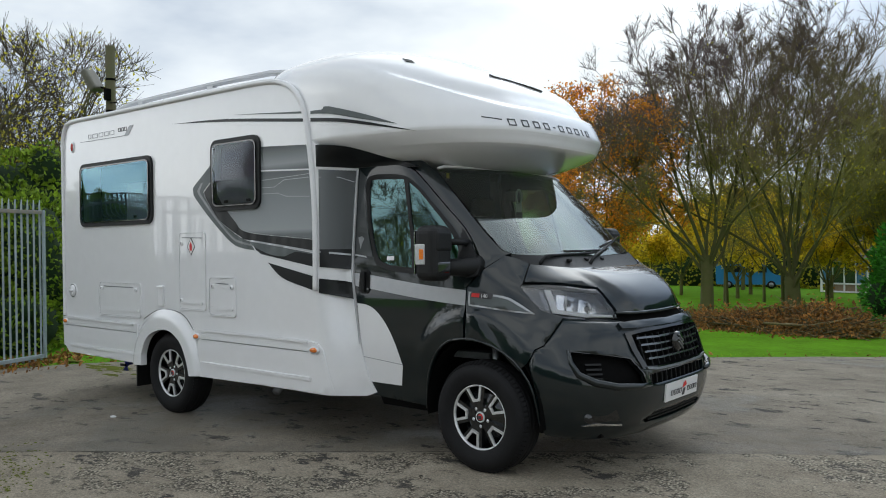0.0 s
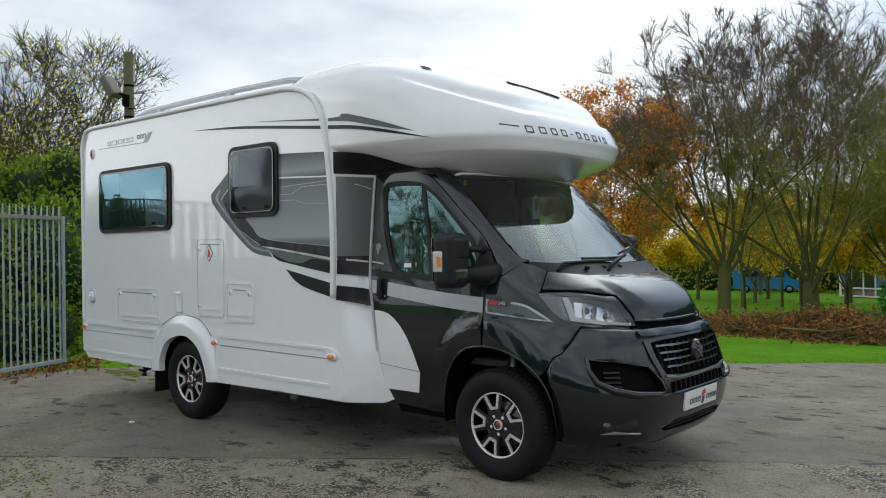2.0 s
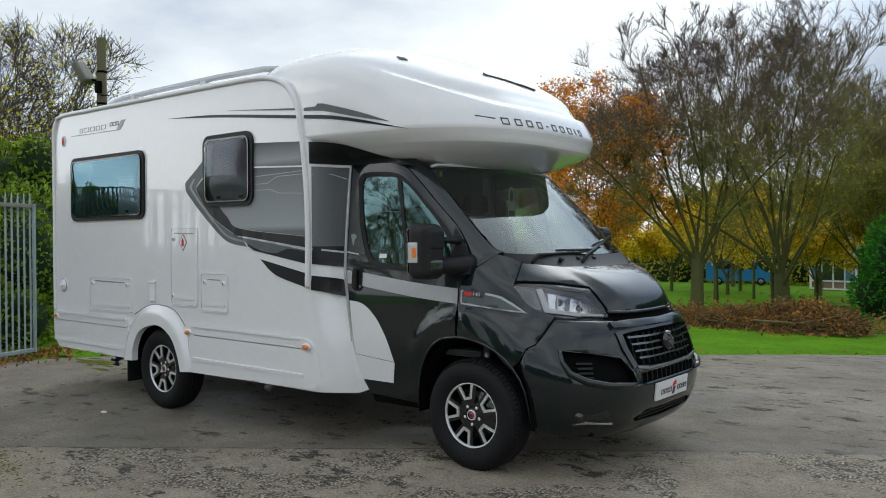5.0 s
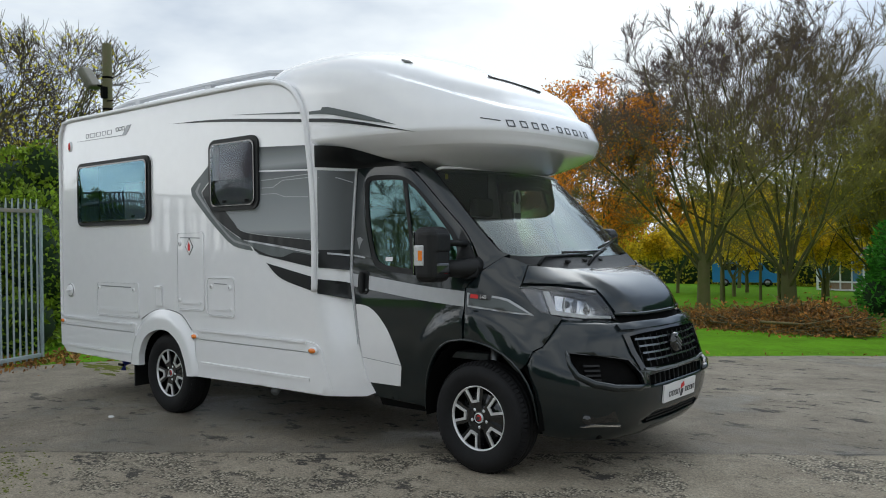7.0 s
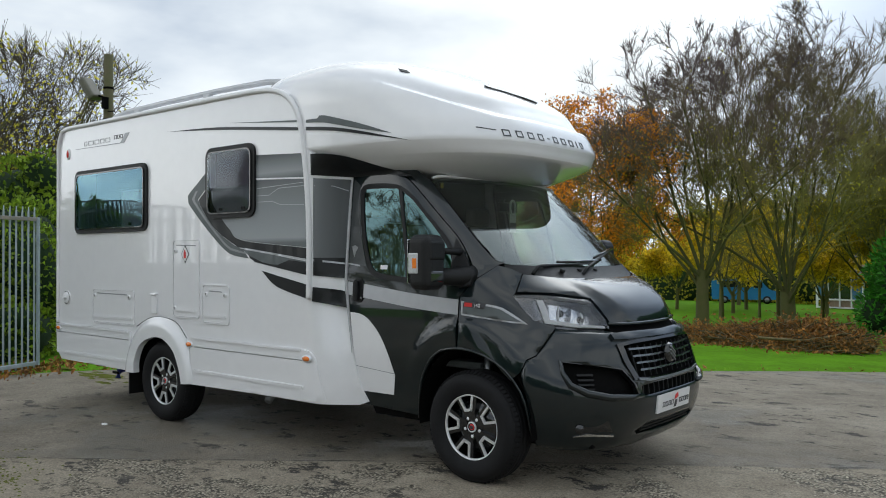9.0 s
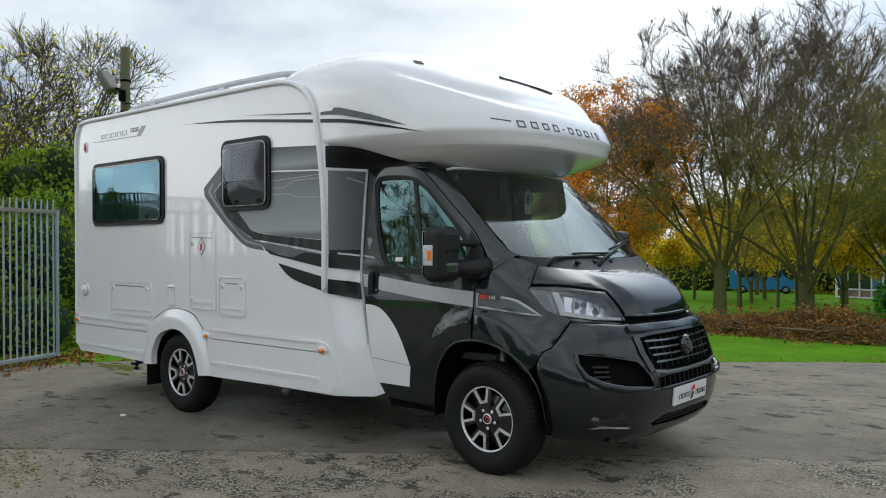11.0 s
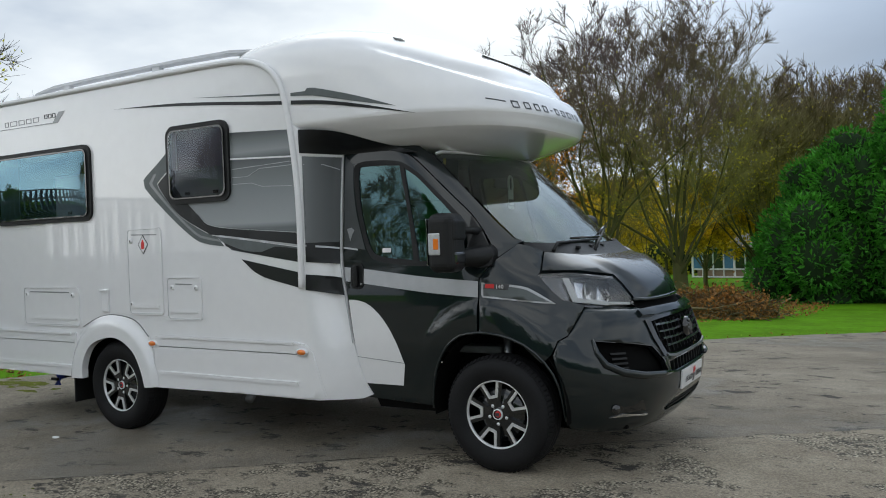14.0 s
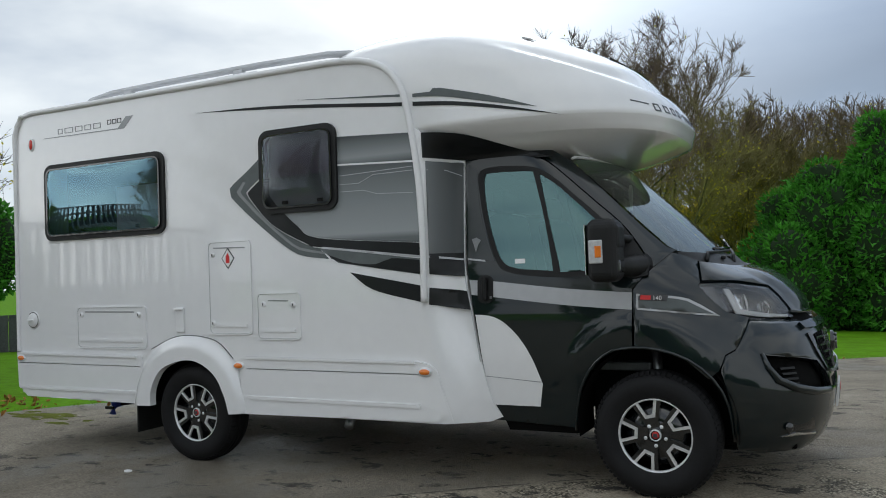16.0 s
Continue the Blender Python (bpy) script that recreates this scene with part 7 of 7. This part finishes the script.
# greener scatter where the stony patch meets the joint
for k in range(230):
    q = r.random()
    g1, g2 = r.gauss(0, 0.40), r.gauss(0, 0.13)
    cx, cy = 0.75 + 0.9 * g1 + 0.8 * g2, -2.86 - 0.42 * g1 + 0.9 * g2
    rx = r.uniform(0.005, 0.020)
    n0 = len(mv)
    mv.append((cx, cy, 0.013))
    for j in range(7):
        ang = 2 * math.pi * j / 7
        q2 = r.uniform(0.5, 1.2)
        mv.append((cx + rx * q2 * math.cos(ang), cy + 0.8 * rx * q2 * math.sin(ang), 0.0075))
        mf.append((n0, n0 + 1 + j, n0 + 1 + (j + 1) % 7))
tagged(new("moss", mesh_of("moss", mv, mf, MOSS)), "patchy yellow-green moss on the edge of the tarmac", "moss", kind="stuff")

# ---------------- fence, pole, distance ----------------
GALV = material("galvanised_steel", (0.40, 0.47, 0.50), 0.5, 0.25, vary=0.25, scale=6)
RUST = material("rusty_rail", (0.34, 0.27, 0.19), 0.7, 0.2, color2=(0.22, 0.24, 0.25), scale=3)


def pale_mesh(h):
    """A pressed W-section pale with a pointed top."""
    w = 0.0135
    sec = [(-w, 0.0), (-w * 0.45, 0.012), (0.0, 0.004), (w * 0.45, 0.012), (w, 0.0)]
    v, f = [], []
    for z, k in ((0.0, 1.0), (h - 0.10, 1.0), (h, 0.12)):
        for x, y in sec:
            v.append((x * k, y, z))
        for x, y in reversed(sec):
            v.append((x * k, y + 0.004, z))
    n = len(sec) * 2
    for i in range(2):
        for k in range(n):
            a, b = i * n + k, i * n + (k + 1) % n
            f.append((a, b, b + n, a + n))
    f.append(tuple(range(2 * n, 3 * n)))
    return mesh_of("pale", v, f, GALV, False)


PALE = pale_mesh(2.12)


def palisade(name, a, b, label, pitch=0.098):
    t = thing(name, label, "fence", Matrix.Translation((a[0], a[1], 0)) @ Matrix.Rotation(math.atan2(b[1] - a[1], b[0] - a[0]), 4, "Z"))
    ln = math.hypot(b[0] - a[0], b[1] - a[1])
    for k in range(int(ln / pitch) + 1):
        o = new("pale", PALE)
        o.parent = t
        o.location = (k * pitch, -0.02, 0.06)
    for z in (0.12, 2.02):
        part("rail", box(ln, 0.045, 0.05, (ln / 2, 0.02, z), 0.006), RUST if z > 1 else GALV, t)
    part("stile", box(0.03, 0.04, 1.95, (0.0, 0.05, 1.07), 0.004), GALV, t)
    part("post", box(0.07, 0.07, 2.15, (ln, 0.06, 1.07), 0.006), GALV, t)
    return t


palisade("palisade_gate", (-4.25, -0.37), (-2.75, -4.4), "open galvanised steel palisade gate with pointed pales")

POLEWOOD = material("weathered_pole", (0.115, 0.095, 0.055), 0.9, color2=(0.085, 0.095, 0.035), scale=3, bump=0.5, bump_scale=40)
pole = thing("lamp_pole", "weathered wooden pole carrying a floodlight", "pole", Matrix.Translation((-10.75, 4.15, ground_z(-10.75, 4.15))) @ Matrix.Scale(1.19, 4))
part("post", tube([(0, 0, -0.2), (0.0, 0, 2.5), (0.0, 0, 5.24)], [0.105, 0.096, 0.085], 14, POLEWOOD, "post"), None, pole)
part("bracket", tube([(0, 0, 4.45), (-0.12, -0.08, 4.45), (-0.28, -0.18, 4.50)], 0.02, 6, DARK, "bracket"), None, pole)
part("floodlight", box(0.46, 0.30, 0.15, (-0.30, -0.20, 4.60), 0.05, 3, rot=pose(0, 0, 0, 0, 0, 30) @ pose(0, 0, 0, 10, 58, 0)), material("grey_lamp_case", (0.15, 0.145, 0.11), 0.5, vary=0.3, scale=8), pole, "grey floodlight case")
part("junction_box", box(0.10, 0.10, 0.22, (0.06, -0.10, 4.3), 0.01), DARK, pole)
part("cable_clip", tube([(0.05, -0.05, 4.15), (0.28, -0.02, 4.13)], 0.012, 5, DARK, "cable_clip"), None, pole)
for z in (4.0, 4.6):
    part("band", lathe([(0.088, -0.02), (0.094, -0.02), (0.094, 0.02), (0.088, 0.02)], 20, DARK, "band"), None, pole).matrix_basis = pose(0, 0, z, 90, 0, 0)

# dark boundary fence at the end of the lawn
BOARD = material("dark_boarding", (0.10, 0.105, 0.11), 0.8, vary=0.4, scale=3)
bf = thing("boundary_fence", "low dark boarded fence at the end of the lawn", "fence", Matrix.Translation((-14.6, 7.6, ground_z(-14.6, 7.6))) @ Matrix.Rotation(radians(55), 4, "Z"))
bmesh_board = box(0.60, 0.03, 1.00, (0, 0, 0.42), 0.004)
board_me = bpy.data.meshes.new("board")
bmesh_board.to_mesh(board_me)
bmesh_board.free()
board_me.materials.append(BOARD)
for k in range(24):
    o = new("board", board_me)
    o.parent = bf
    o.location = (-7 + 0.61 * k, 0.008 * (k % 3), 0)
part("fence_rail", box(14.6, 0.05, 0.08, (0.0, 0.05, 0.80), 0.005), BOARD, bf)

# glazed school building across the lawn
FRAMEW = material("white_window_paint", (0.74, 0.75, 0.76), 0.45, vary=0.12, scale=3)
BLUEP = material("blue_panel", (0.06, 0.20, 0.36), 0.4, vary=0.3, scale=2)
ROOFT = material("grey_brown_roof", (0.13, 0.12, 0.105), 0.8, vary=0.35, scale=1.5, bump=0.3, bump_scale=14)
BRICK = material("pale_brick", (0.30, 0.22, 0.16), 0.8, vary=0.3, scale=3)
bx, by = -6.6, 56.0
bld = thing("glazed_building", "low building with white-framed glazing and a grey roof", "building", Matrix.Translation((bx, by, ground_z(bx, by))) @ Matrix.Rotation(radians(-14), 4, "Z"))
part("wall", box(13.0, 6.0, 2.3, (4.0, 3.2, 1.15), 0.02), BRICK, bld)
rf_v = [(-3.2, -0.6, 2.25), (11.2, -0.6, 2.25), (11.2, 7.0, 2.25), (-3.2, 7.0, 2.25), (-2.2, 3.2, 4.4), (10.2, 3.2, 4.4)]
part("roof", mesh_of("roof", rf_v, [(0, 1, 5, 4), (1, 2, 5), (2, 3, 4, 5), (3, 0, 4), (3, 2, 1, 0)], ROOFT, False), None, bld)
for k in range(17):
    x = -2.4 + 0.82 * k
    wv = part("window", box(0.74, 0.05, 1.55, (x, 0.16, 1.42), 0.004), ACRYLIC if k % 3 else BLUEP, bld)
    part("mullion", box(0.09 if k % 4 else 0.16, 0.09, 2.2, (x - 0.41, 0.12, 1.10), 0.006), FRAMEW, bld)
for z in (0.06, 0.62, 2.2):
    part("window_rail", box(14.0, 0.08, 0.11, (4.3, 0.10, z), 0.006), FRAMEW, bld)

# the far end of the lawn
hedge("autumn_hedge", "yellowing hedge at the far end of the lawn", [
    (-46 + 4.2 * k, 70 + 1.2 * math.sin(2.1 * k), ground_z(0, 70) + 1.5 + 0.5 * math.sin(1.7 * k), 3.0, 1.6, 2.7 + 0.6 * math.sin(2.9 * k)) for k in range(10)],
    OLIVE, 16000, (0.22, 0.45), 233, 0.0, "hedge", 1.5, 3)

# parked blue van in the distance
vx, vy = -17.0, 64.2
BLUEV = material("blue_van_paint", (0.03, 0.22, 0.58), 0.3, 0.1, 0.8, vary=0.12, scale=1)
bv = thing("parked_van", "bright blue panel van parked beyond the trees", "van", Matrix.Translation((vx, vy, ground_z(vx, vy))) @ Matrix.Rotation(radians(20), 4, "Z"))
vo = smooth_line([(-2.6, 0.35, 0), (-2.62, 1.9), (-2.45, 2.1), (0.9, 2.12), (1.25, 2.0), (1.9, 1.25), (2.55, 1.05), (2.68, 0.8), (2.68, 0.35, 0)], 0.2, True)
bmv = bmesh.new()
lo = [bmv.verts.new((x, -0.95, z)) for x, z in vo]
hi = [bmv.verts.new((x, 0.95, z)) for x, z in vo]
bmv.faces.new(lo)
bmv.faces.new(list(reversed(hi)))
for i in range(len(vo)):
    j = (i + 1) % len(vo)
    bmv.faces.new((lo[j], lo[i], hi[i], hi[j]))
part("body", bmv, BLUEV, bv)
part("side_window", box(1.2, 0.02, 0.55, (-1.2, -0.965, 1.65), 0.02), PLASTIC, bv)
part("side_window", box(0.9, 0.02, 0.55, (0.1, -0.965, 1.65), 0.02), PLASTIC, bv)
part("door_window", box(0.7, 0.02, 0.5, (1.05, -0.965, 1.6), 0.02), PLASTIC, bv)
for x in (-1.6, 1.75):
    for y in (-0.86, 0.86):
        wv = part("wheel", tube([(x, y - 0.1, 0.33), (x, y + 0.1, 0.33)], 0.33, 20, RUBBER, "wheel"), None, bv)
        part("rim", tube([(x, y - 0.11, 0.33), (x, y + 0.11, 0.33)], 0.19, 16, STEEL, "rim"), None, wv)
part("bumper", box(0.12, 1.8, 0.25, (2.68, 0, 0.45), 0.04), PLASTIC, bv)
